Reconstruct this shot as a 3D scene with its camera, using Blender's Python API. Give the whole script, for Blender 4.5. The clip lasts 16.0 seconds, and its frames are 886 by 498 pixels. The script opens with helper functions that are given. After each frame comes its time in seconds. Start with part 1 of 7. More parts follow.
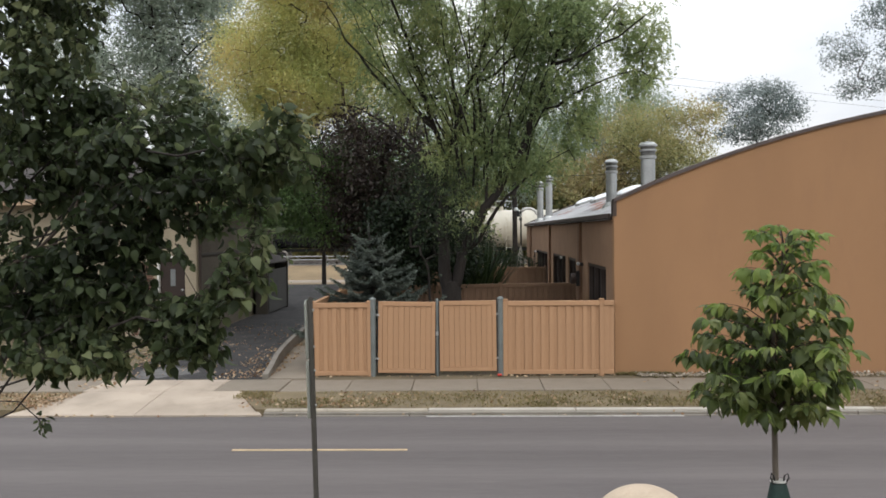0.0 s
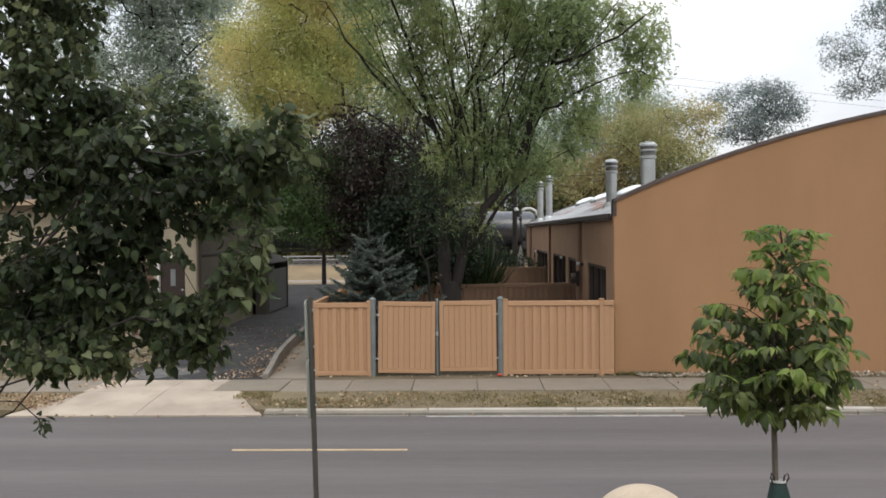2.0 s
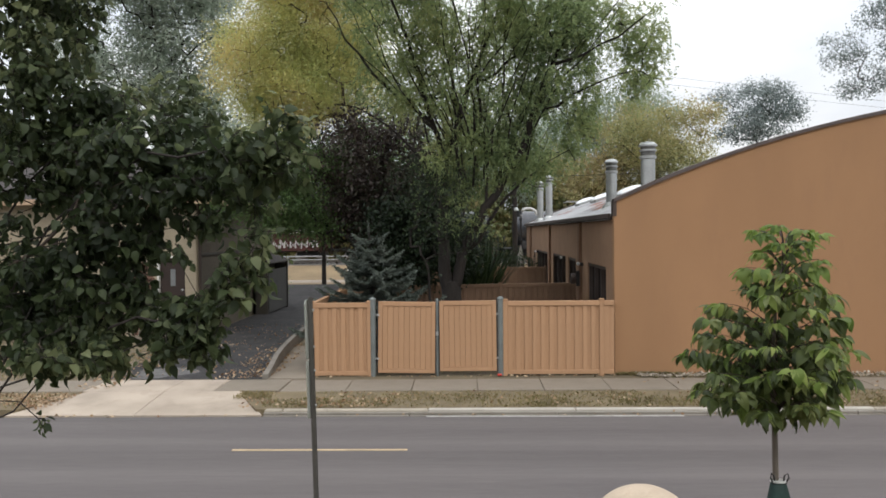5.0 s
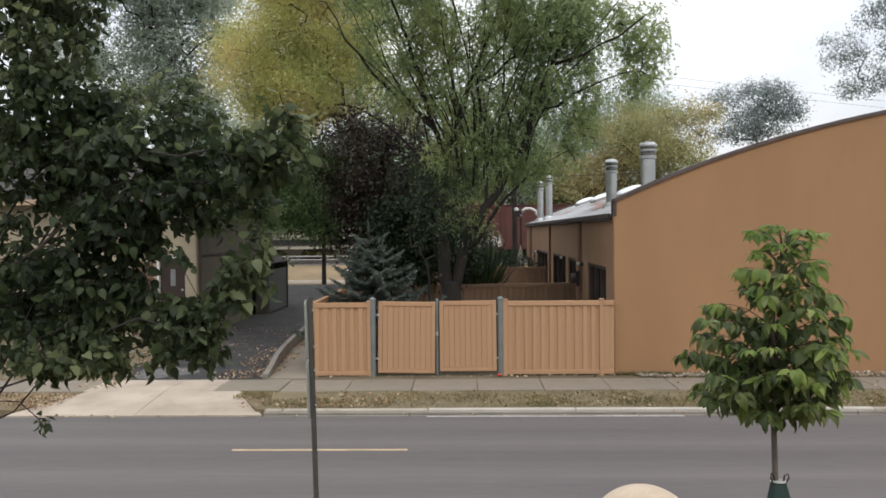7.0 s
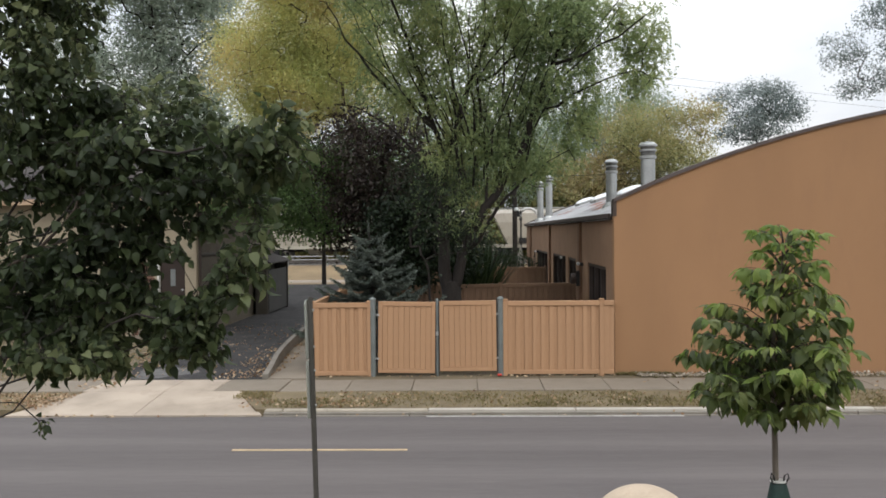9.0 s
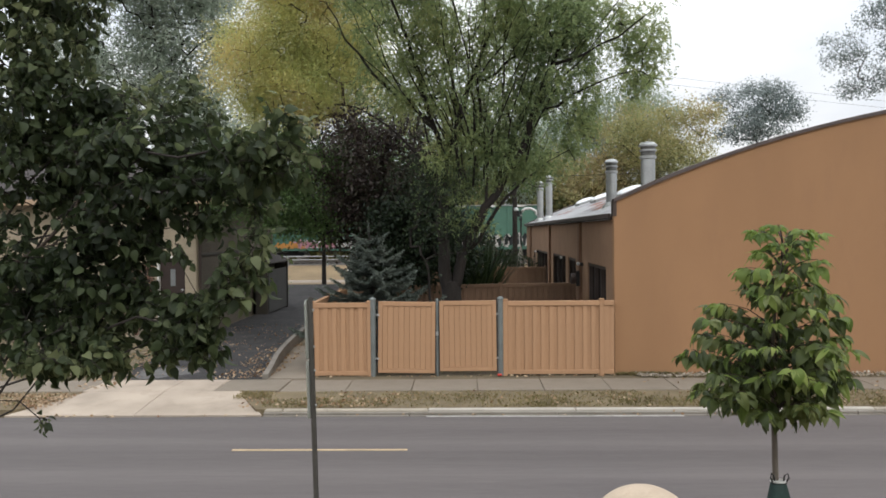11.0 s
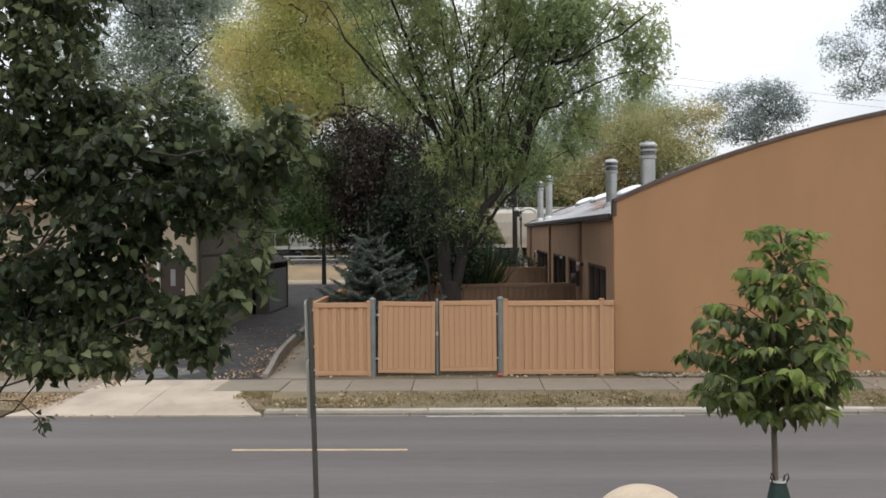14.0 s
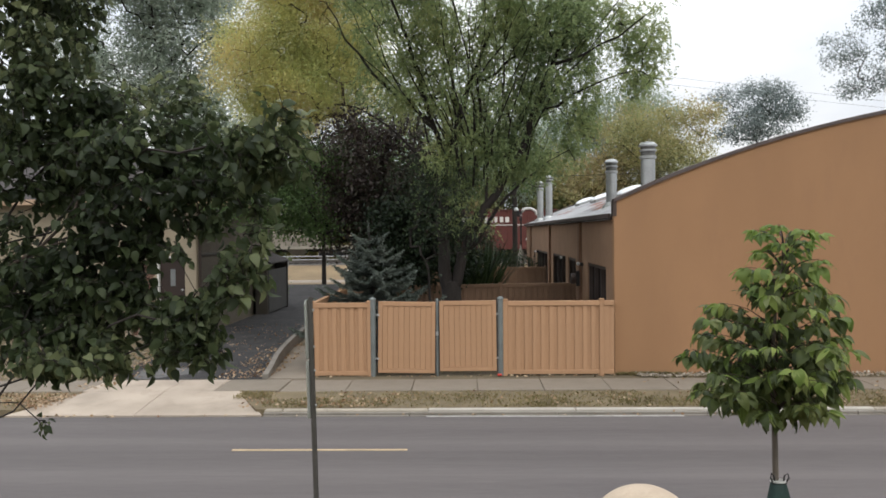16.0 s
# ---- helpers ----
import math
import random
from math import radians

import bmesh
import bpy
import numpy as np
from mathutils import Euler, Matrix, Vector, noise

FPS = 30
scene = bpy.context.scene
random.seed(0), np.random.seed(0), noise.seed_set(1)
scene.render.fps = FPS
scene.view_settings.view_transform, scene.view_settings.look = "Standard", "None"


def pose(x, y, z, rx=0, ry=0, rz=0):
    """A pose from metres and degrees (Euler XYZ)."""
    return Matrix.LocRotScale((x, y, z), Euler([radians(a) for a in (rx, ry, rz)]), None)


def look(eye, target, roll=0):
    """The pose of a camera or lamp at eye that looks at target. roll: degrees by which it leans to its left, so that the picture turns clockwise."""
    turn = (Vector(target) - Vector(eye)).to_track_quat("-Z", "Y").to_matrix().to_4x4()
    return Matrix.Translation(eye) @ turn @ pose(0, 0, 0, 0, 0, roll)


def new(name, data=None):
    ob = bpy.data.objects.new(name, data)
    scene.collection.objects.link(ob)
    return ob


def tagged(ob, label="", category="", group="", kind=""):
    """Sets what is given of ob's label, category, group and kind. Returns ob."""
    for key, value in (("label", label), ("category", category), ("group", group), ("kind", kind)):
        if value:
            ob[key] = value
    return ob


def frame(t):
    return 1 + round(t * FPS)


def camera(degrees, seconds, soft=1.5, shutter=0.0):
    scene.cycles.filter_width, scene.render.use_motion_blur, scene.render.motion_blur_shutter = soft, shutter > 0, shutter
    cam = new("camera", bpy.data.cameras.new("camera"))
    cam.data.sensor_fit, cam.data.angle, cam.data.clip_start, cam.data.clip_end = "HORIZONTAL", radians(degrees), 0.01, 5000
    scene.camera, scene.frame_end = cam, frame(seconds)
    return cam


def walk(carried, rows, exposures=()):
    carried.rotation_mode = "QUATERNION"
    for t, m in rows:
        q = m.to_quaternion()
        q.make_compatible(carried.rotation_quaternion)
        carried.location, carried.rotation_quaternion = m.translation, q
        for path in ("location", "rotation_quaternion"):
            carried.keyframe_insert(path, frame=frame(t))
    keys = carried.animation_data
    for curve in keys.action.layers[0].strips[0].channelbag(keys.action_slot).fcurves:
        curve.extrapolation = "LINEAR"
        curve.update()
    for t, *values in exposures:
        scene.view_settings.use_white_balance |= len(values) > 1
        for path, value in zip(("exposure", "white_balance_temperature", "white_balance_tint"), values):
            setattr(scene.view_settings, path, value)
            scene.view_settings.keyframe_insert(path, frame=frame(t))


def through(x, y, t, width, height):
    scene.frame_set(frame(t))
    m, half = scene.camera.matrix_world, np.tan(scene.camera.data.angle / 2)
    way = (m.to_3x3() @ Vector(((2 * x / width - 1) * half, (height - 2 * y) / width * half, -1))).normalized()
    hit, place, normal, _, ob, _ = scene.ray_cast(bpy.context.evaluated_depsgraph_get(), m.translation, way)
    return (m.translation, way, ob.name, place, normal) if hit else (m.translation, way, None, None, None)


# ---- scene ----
# a still camera at an upper window, looking over a street
EYE = (0.0, 0.0, 3.6)
cam = camera(54.0, 16.0, 1.7)
VIEW = look(EYE, (EYE[0] - 1.361, 50.0, EYE[2] - 1.006), -0.5)
walk(cam, [(0.0, VIEW), (16.0, VIEW)], [(0.0, 0.11), (16.0, 0.11)])

# ---- light: an overcast autumn day ----
world = bpy.data.worlds.new("overcast_sky")
scene.world = world
world.use_nodes = True
wn, wl = world.node_tree.nodes, world.node_tree.links
wn.clear()
sky = wn.new("ShaderNodeTexSky")
sky.sky_type, sky.sun_disc = "NISHITA", False
sky.sun_elevation, sky.sun_rotation = radians(46), radians(152)
coord = wn.new("ShaderNodeTexCoord")
stretch = wn.new("ShaderNodeMapping")
stretch.inputs["Scale"].default_value = (1.0, 1.0, 3.2)
cloud = wn.new("ShaderNodeTexNoise")
cloud.inputs["Scale"].default_value, cloud.inputs["Detail"].default_value = 2.2, 6.0
shade = wn.new("ShaderNodeValToRGB")
shade.color_ramp.elements[0].position, shade.color_ramp.elements[0].color = 0.36, (7.4, 7.9, 8.8, 1)
shade.color_ramp.elements[1].position, shade.color_ramp.elements[1].color = 0.62, (10.6, 10.7, 10.9, 1)
veil = wn.new("ShaderNodeMix")
veil.data_type = "RGBA"
veil.inputs["Factor"].default_value = 0.92
# an overcast sky is about three times as bright overhead as at the horizon
height = wn.new("ShaderNodeSeparateXYZ")
wl.new(coord.outputs["Generated"], height.inputs["Vector"])
climb = wn.new("ShaderNodeMapRange")
climb.inputs["To Min"].default_value, climb.inputs["To Max"].default_value = 0.68, 2.3
wl.new(height.outputs["Z"], climb.inputs["Value"])
dome = wn.new("ShaderNodeMix")
dome.data_type, dome.blend_type = "RGBA", "MULTIPLY"
dome.inputs["Factor"].default_value = 1.0
wl.new(climb.outputs["Result"], dome.inputs["B"])
back = wn.new("ShaderNodeBackground")
back.inputs["Strength"].default_value = 0.108
out = wn.new("ShaderNodeOutputWorld")
wl.new(coord.outputs["Generated"], stretch.inputs["Vector"])
wl.new(stretch.outputs["Vector"], cloud.inputs["Vector"])
wl.new(cloud.outputs["Fac"], shade.inputs["Fac"])
wl.new(sky.outputs["Color"], veil.inputs["A"])
wl.new(shade.outputs["Color"], veil.inputs["B"])
wl.new(veil.outputs["Result"], dome.inputs["A"])
wl.new(dome.outputs["Result"], back.inputs["Color"])
wl.new(back.outputs["Background"], out.inputs["Surface"])
sun = new("sun", bpy.data.lights.new("sun", "SUN"))
sun.data.energy, sun.data.angle, sun.data.color = 1.15, radians(30), (1.0, 0.93, 0.83)
sun.matrix_world = look((0, 0, 60), (-14, 26, 30))


# ---- materials ----
def surface(name, base, rough=0.8, metal=0.0, var=0.22, scale=1.2, fine=45.0, bump=0.15, dirt=None, spread=0.0, amount=0.5, stretch=(1, 1, 1), spec=0.35):
    """A painted, stained or mineral surface: broad variation, fine grain, optional stains and a shift from piece to piece."""
    m = bpy.data.materials.new(name)
    m.use_nodes = True
    n, l = m.node_tree.nodes, m.node_tree.links
    p = n["Principled BSDF"]
    p.inputs["Roughness"].default_value, p.inputs["Metallic"].default_value = rough, metal
    p.inputs["Specular IOR Level"].default_value = spec
    c = n.new("ShaderNodeTexCoord")
    mp = n.new("ShaderNodeMapping")
    mp.inputs["Scale"].default_value = stretch
    l.new(c.outputs["Object"], mp.inputs["Vector"])
    big, small = n.new("ShaderNodeTexNoise"), n.new("ShaderNodeTexNoise")
    big.inputs["Scale"].default_value, big.inputs["Detail"].default_value = scale, 5
    small.inputs["Scale"].default_value, small.inputs["Detail"].default_value = fine, 4
    for t in (big, small):
        l.new(mp.outputs["Vector"], t.inputs["Vector"])
    add = n.new("ShaderNodeMath")
    add.operation = "MULTIPLY_ADD"
    add.inputs[1].default_value = 0.55
    l.new(small.outputs["Fac"], add.inputs[0])
    l.new(big.outputs["Fac"], add.inputs[2])
    src = add.outputs[0]
    if spread:
        info = n.new("ShaderNodeObjectInfo")
        more = n.new("ShaderNodeMath")
        more.operation = "MULTIPLY_ADD"
        more.inputs[1].default_value = spread
        l.new(info.outputs["Random"], more.inputs[0])
        l.new(src, more.inputs[2])
        src = more.outputs[0]
    ramp = n.new("ShaderNodeValToRGB")
    lo, hi = [max(0, v * (1 - var)) for v in base], [min(1, v * (1 + var)) for v in base]
    ramp.color_ramp.elements[0].position, ramp.color_ramp.elements[0].color = 0.5, (*lo, 1)
    ramp.color_ramp.elements[1].position, ramp.color_ramp.elements[1].color = 1.05 + spread * 0.6, (*hi, 1)
    ramp.color_ramp.elements[1].position = min(1.0, 1.05 + spread * 0.6)
    l.new(src, ramp.inputs["Fac"])
    col = ramp.outputs["Color"]
    if dirt:
        spots = n.new("ShaderNodeTexNoise")
        spots.inputs["Scale"].default_value, spots.inputs["Detail"].default_value = scale * 2.3, 8
        spots.inputs["Roughness"].default_value = 0.7
        l.new(mp.outputs["Vector"], spots.inputs["Vector"])
        cut = n.new("ShaderNodeMapRange")
        cut.inputs["From Min"].default_value, cut.inputs["From Max"].default_value = 0.52, 0.72
        cut.inputs["To Max"].default_value = amount
        l.new(spots.outputs["Fac"], cut.inputs["Value"])
        mix = n.new("ShaderNodeMix")
        mix.data_type = "RGBA"
        mix.inputs["B"].default_value = (*dirt, 1)
        l.new(cut.outputs["Result"], mix.inputs["Factor"])
        l.new(col, mix.inputs["A"])
        col = mix.outputs["Result"]
    l.new(col, p.inputs["Base Color"])
    if bump:
        b = n.new("ShaderNodeBump")
        b.inputs["Strength"].default_value, b.inputs["Distance"].default_value = bump, 0.02
        l.new(small.outputs["Fac"], b.inputs["Height"])
        l.new(b.outputs["Normal"], p.inputs["Normal"])
    return m


def foliage(name, colours, rough=0.5, through=0.35, patch=0.8, spec=0.3):
    """Leaves: each its own shade between the given colours, in drifts, some light coming through."""
    m = bpy.data.materials.new(name)
    m.use_nodes = True
    n, l = m.node_tree.nodes, m.node_tree.links
    p = n["Principled BSDF"]
    p.inputs["Roughness"].default_value = rough
    p.inputs["Specular IOR Level"].default_value = spec
    geo, obj = n.new("ShaderNodeNewGeometry"), n.new("ShaderNodeObjectInfo")
    drift = n.new("ShaderNodeTexNoise")
    drift.inputs["Scale"].default_value, drift.inputs["Detail"].default_value = patch, 2
    l.new(geo.outputs["Position"], drift.inputs["Vector"])
    a = n.new("ShaderNodeMath")
    a.operation = "ADD"
    l.new(geo.outputs["Random Per Island"], a.inputs[0])
    l.new(obj.outputs["Random"], a.inputs[1])
    w = n.new("ShaderNodeMath")
    w.operation = "FRACT"
    l.new(a.outputs[0], w.inputs[0])
    b = n.new("ShaderNodeMapRange")
    b.inputs["From Min"].default_value, b.inputs["From Max"].default_value = 0.3, 0.7
    l.new(drift.outputs["Fac"], b.inputs["Value"])
    mixv = n.new("ShaderNodeMix")
    mixv.inputs[0].default_value = 0.5
    l.new(w.outputs[0], mixv.inputs[2])
    l.new(b.outputs["Result"], mixv.inputs[3])
    ramp = n.new("ShaderNodeValToRGB")
    e = ramp.color_ramp.elements
    while len(e) < len(colours):
        e.new(0.5)
    for i, c in enumerate(colours):
        e[i].position, e[i].color = 0.15 + 0.7 * i / (len(colours) - 1), (*c, 1)
    l.new(mixv.outputs[0], ramp.inputs["Fac"])
    l.new(ramp.outputs["Color"], p.inputs["Base Color"])
    tr = n.new("ShaderNodeBsdfTranslucent")
    l.new(ramp.outputs["Color"], tr.inputs["Color"])
    mix = n.new("ShaderNodeMixShader")
    mix.inputs["Fac"].default_value = through
    l.new(p.outputs["BSDF"], mix.inputs[1])
    l.new(tr.outputs["BSDF"], mix.inputs[2])
    l.new(mix.outputs["Shader"], n["Material Output"].inputs["Surface"])
    return m


ASPHALT = surface("asphalt", (0.0945, 0.0832, 0.08), 0.85, var=0.3, scale=0.8, fine=60, bump=0.25, dirt=(0.12, 0.105, 0.101), stretch=(0.03, 1.0, 1), amount=0.85)
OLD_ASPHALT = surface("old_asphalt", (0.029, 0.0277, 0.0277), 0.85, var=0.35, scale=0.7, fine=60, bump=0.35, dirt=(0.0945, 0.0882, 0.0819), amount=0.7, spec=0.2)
CONCRETE = surface("concrete", (0.165, 0.139, 0.108), 0.9, var=0.18, scale=0.9, fine=70, bump=0.15, dirt=(0.132, 0.113, 0.0869), spread=0.15, amount=0.5)
PALE_CONCRETE = surface("pale_concrete", (0.328, 0.274, 0.217), 0.9, var=0.2, scale=0.9, fine=70, bump=0.15, dirt=(0.233, 0.189, 0.148), amount=0.75)
KERB_STONE = surface("kerb_concrete", (0.265, 0.236, 0.189), 0.9, var=0.22, scale=1.5, fine=60, bump=0.2, dirt=(0.126, 0.11, 0.0882), spread=0.2, amount=0.6)
YELLOW_PAINT = surface("yellow_paint", (0.378, 0.284, 0.17), 0.7, var=0.2, scale=3, fine=60, bump=0.1, dirt=(0.214, 0.176, 0.126))
SOIL = surface("soil", (0.107, 0.0851, 0.0536), 0.95, var=0.35, scale=0.5, fine=30, bump=0.5, dirt=(0.151, 0.123, 0.0693))
STUCCO = surface("orange_stucco", (0.274, 0.152, 0.077), 0.9, var=0.09, scale=0.6, fine=150, bump=0.3, dirt=(0.254, 0.142, 0.077), amount=0.5, stretch=(1, 1, 0.4))
FENCE_TAN = surface("tan_composite_board", (0.335, 0.196, 0.108), 0.75, var=0.1, scale=1.4, fine=40, bump=0.15, spread=0.16, stretch=(1, 1, 0.15), dirt=(0.269, 0.166, 0.0963), amount=0.35)
GALVANISED = surface("galvanised_steel", (0.357, 0.365, 0.357), 0.45, 0.75, var=0.15, scale=3, fine=30, bump=0.05)
POST_STEEL = surface("grey_post_steel", (0.154, 0.169, 0.162), 0.55, 0.4, var=0.2, scale=2, fine=30, bump=0.05)
DARK_METAL = surface("dark_metal", (0.027, 0.027, 0.0277), 0.6, 0.3, var=0.3, scale=2, fine=30, bump=0.08)
ROOF_GREY = surface("weathered_roof_felt", (0.328, 0.328, 0.334), 0.7, var=0.2, scale=0.6, fine=25, bump=0.2, dirt=(0.365, 0.365, 0.365), amount=0.7)
WHITE_PLASTIC = surface("milky_skylight", (0.637, 0.646, 0.654), 0.3, var=0.06, scale=2, fine=20, bump=0.0)
BARK = surface("bark", (0.0577, 0.0423, 0.0323), 0.95, var=0.4, scale=3, fine=22, bump=0.8, stretch=(1, 1, 0.25), dirt=(0.1, 0.0924, 0.077))
DARK_BARK = surface("dark_bark", (0.02, 0.0162, 0.0139), 0.95, var=0.4, scale=3, fine=22, bump=0.8, stretch=(1, 1, 0.25))
TWIG = surface("twig_bark", (0.0462, 0.0347, 0.027), 0.9, var=0.3, scale=6, fine=40, bump=0.3)
CREAM = surface("cream_brick", (0.277, 0.235, 0.169), 0.9, var=0.14, scale=1.5, fine=50, bump=0.2, dirt=(0.208, 0.173, 0.123), spread=0.2)
SIDING = surface("grey_siding", (0.0655, 0.0577, 0.0477), 0.85, var=0.15, scale=1.5, fine=50, bump=0.1, spread=0.15)
SHINGLE = surface("dark_shingle", (0.0385, 0.0331, 0.0308), 0.9, var=0.3, scale=2, fine=30, bump=0.4, spread=0.3)


# ---- mesh building ----
class Shape:
    """Vertices and faces gathered into one mesh."""

    def __init__(self):
        self.v, self.f = [], []

    def add(self, verts, faces):
        k = len(self.v)
        self.v += [tuple(p) for p in verts]
        self.f += [tuple(i + k for i in q) for q in faces]
        return self

    def box(self, x0, y0, z0, x1, y1, z1, c=0.0):
        if c <= 0:
            v = [(x, y, z) for z in (z0, z1) for y in (y0, y1) for x in (x0, x1)]
            return self.add(v, [(0, 2, 3, 1), (4, 5, 7, 6), (0, 1, 5, 4), (2, 6, 7, 3), (0, 4, 6, 2), (1, 3, 7, 5)])
        c = min(c, (x1 - x0) * 0.45, (y1 - y0) * 0.45, (z1 - z0) * 0.45)
        lo, hi, v = (x0, y0, z0), (x1, y1, z1), []
        for s in range(8):
            b = [(s >> k) & 1 for k in range(3)]
            for ax in range(3):
                v.append([(hi[k] if b[k] else lo[k]) if k == ax else (hi[k] - c if b[k] else lo[k] + c) for k in range(3)])
        f = [[[s * 3 + ax for s in o] for o in (((0, 4, 6, 2), (1, 3, 7, 5)), ((0, 1, 5, 4), (2, 6, 7, 3)), ((0, 2, 3, 1), (4, 5, 7, 6)))[ax]] for ax in range(3)]
        faces = [tuple(q) for g in f for q in g]
        for s in range(8):
            faces.append((s * 3, s * 3 + 1, s * 3 + 2) if bin(s).count("1") % 2 == 0 else (s * 3, s * 3 + 2, s * 3 + 1))
        for a in range(8):
            for k in range(3):
                if not (a >> k) & 1:
                    d = a | (1 << k)
                    i, j = [q for q in range(3) if q != k]
                    faces.append((a * 3 + i, a * 3 + j, d * 3 + j, d * 3 + i))
        return self.add(v, faces)

    def tube(self, pts, radii, seg=8, caps=True):
        pts = [Vector(p) for p in pts]
        if not hasattr(radii, "__len__"):
            radii = [radii] * len(pts)
        v, f = [], []
        for i, p in enumerate(pts):
            d = (pts[min(i + 1, len(pts) - 1)] - pts[max(i - 1, 0)]).normalized()
            side = d.cross(Vector((0.31, 0.17, 0.93)) if abs(d.z) < 0.9 else Vector((1, 0.13, 0))).normalized()
            up = side.cross(d)
            for k in range(seg):
                a = 2 * math.pi * k / seg
                v.append(p + (side * math.cos(a) + up * math.sin(a)) * radii[i])
        for i in range(len(pts) - 1):
            for k in range(seg):
                q = (k + 1) % seg
                f.append((i * seg + k, i * seg + q, (i + 1) * seg + q, (i + 1) * seg + k))
        if caps:
            f += [tuple(range(seg)), tuple((len(pts) - 1) * seg + k for k in reversed(range(seg)))]
        return self.add(v, f)

    def lathe(self, rows, at=(0, 0, 0), seg=20, axis="z"):
        """rows of (radius, height)."""
        v, f = [], []
        for r, h in rows:
            for k in range(seg):
                a = 2 * math.pi * k / seg
                q = (r * math.cos(a), r * math.sin(a), h)
                if axis == "x":
                    q = (h, q[0], q[1])
                elif axis == "y":
                    q = (q[0], h, q[1])
                v.append((q[0] + at[0], q[1] + at[1], q[2] + at[2]))
        for i in range(len(rows) - 1):
            for k in range(seg):
                q = (k + 1) % seg
                f.append((i * seg + k, i * seg + q, (i + 1) * seg + q, (i + 1) * seg + k))
        f += [tuple(reversed(range(seg))), tuple((len(rows) - 1) * seg + k for k in range(seg))]
        return self.add(v, f)

    def prism(self, outline, y0, y1):
        """An outline in x and z, drawn out along y."""
        k = len(outline)
        v = [(x, y0, z) for x, z in outline] + [(x, y1, z) for x, z in outline]
        f = [tuple(range(k)), tuple(range(2 * k - 1, k - 1, -1))]
        f += [(i, i + k, (i + 1) % k + k, (i + 1) % k) for i in range(k)]
        return self.add(v, f)

    def mesh(self, name, mat, smooth=False):
        me = bpy.data.meshes.new(name)
        me.from_pydata(self.v, [], self.f)
        b = bmesh.new()
        b.from_mesh(me)
        bmesh.ops.recalc_face_normals(b, faces=b.faces)
        b.to_mesh(me)
        b.free()
        me.materials.append(mat)
        if smooth:
            me.shade_smooth()
            me.set_sharp_from_angle(angle=radians(40))
        return me


def part(name, shape, material, parent=None, label="", smooth=False, at=None):
    """Links a shape as one mesh object, under a thing or under a part."""
    ob = new(name, shape if isinstance(shape, bpy.types.Mesh) else shape.mesh(name, material, smooth))
    if parent is not None:
        ob.parent = parent
    if at is not None:
        ob.matrix_basis = at if isinstance(at, Matrix) else Matrix.Translation(at)
    if label:
        tagged(ob, label)
    return ob


def thing(name, label, category, at=(0, 0, 0), group="", kind=""):
    ob = new(name)
    ob.empty_display_size = 0.2
    ob.matrix_basis = at if isinstance(at, Matrix) else Matrix.Translation(at)
    return tagged(ob, label, category, group, kind)


def fast_mesh(name, verts, faces, mat, smooth=False):
    """A mesh from arrays: verts (n, 3), faces (m, 3 or 4)."""
    me = bpy.data.meshes.new(name)
    k = faces.shape[1]
    me.vertices.add(len(verts))
    me.vertices.foreach_set("co", np.ascontiguousarray(verts, dtype=np.float32).ravel())
    me.loops.add(faces.size)
    me.loops.foreach_set("vertex_index", np.ascontiguousarray(faces, dtype=np.int32).ravel())
    me.polygons.add(len(faces))
    me.polygons.foreach_set("loop_start", np.arange(0, faces.size, k, dtype=np.int32))
    me.polygons.foreach_set("loop_total", np.full(len(faces), k, dtype=np.int32))
    me.update(calc_edges=True)
    me.materials.append(mat)
    if smooth:
        me.shade_smooth()
    return me


LEAF = {  # outline of half a leaf: along, across; the rib runs along x
    "broad": [(0, 0), (0.12, 0.24), (0.38, 0.36), (0.7, 0.25), (1, 0)],
    "heart": [(0, 0), (-0.06, 0.26), (0.25, 0.44), (0.62, 0.3), (1, 0)],
    "pear": [(0, 0), (0.07, 0.2), (0.24, 0.33), (0.48, 0.34), (0.72, 0.22), (0.9, 0.08), (1, 0)],
    "blade": [(0, 0), (0.15, 0.014), (0.4, 0.018), (0.7, 0.013), (1, 0)],
    "slim": [(0, 0), (0.45, 0.13), (1, 0)],
    "spray": [(0, 0), (0.36, 0.25), (1, 0)],
}


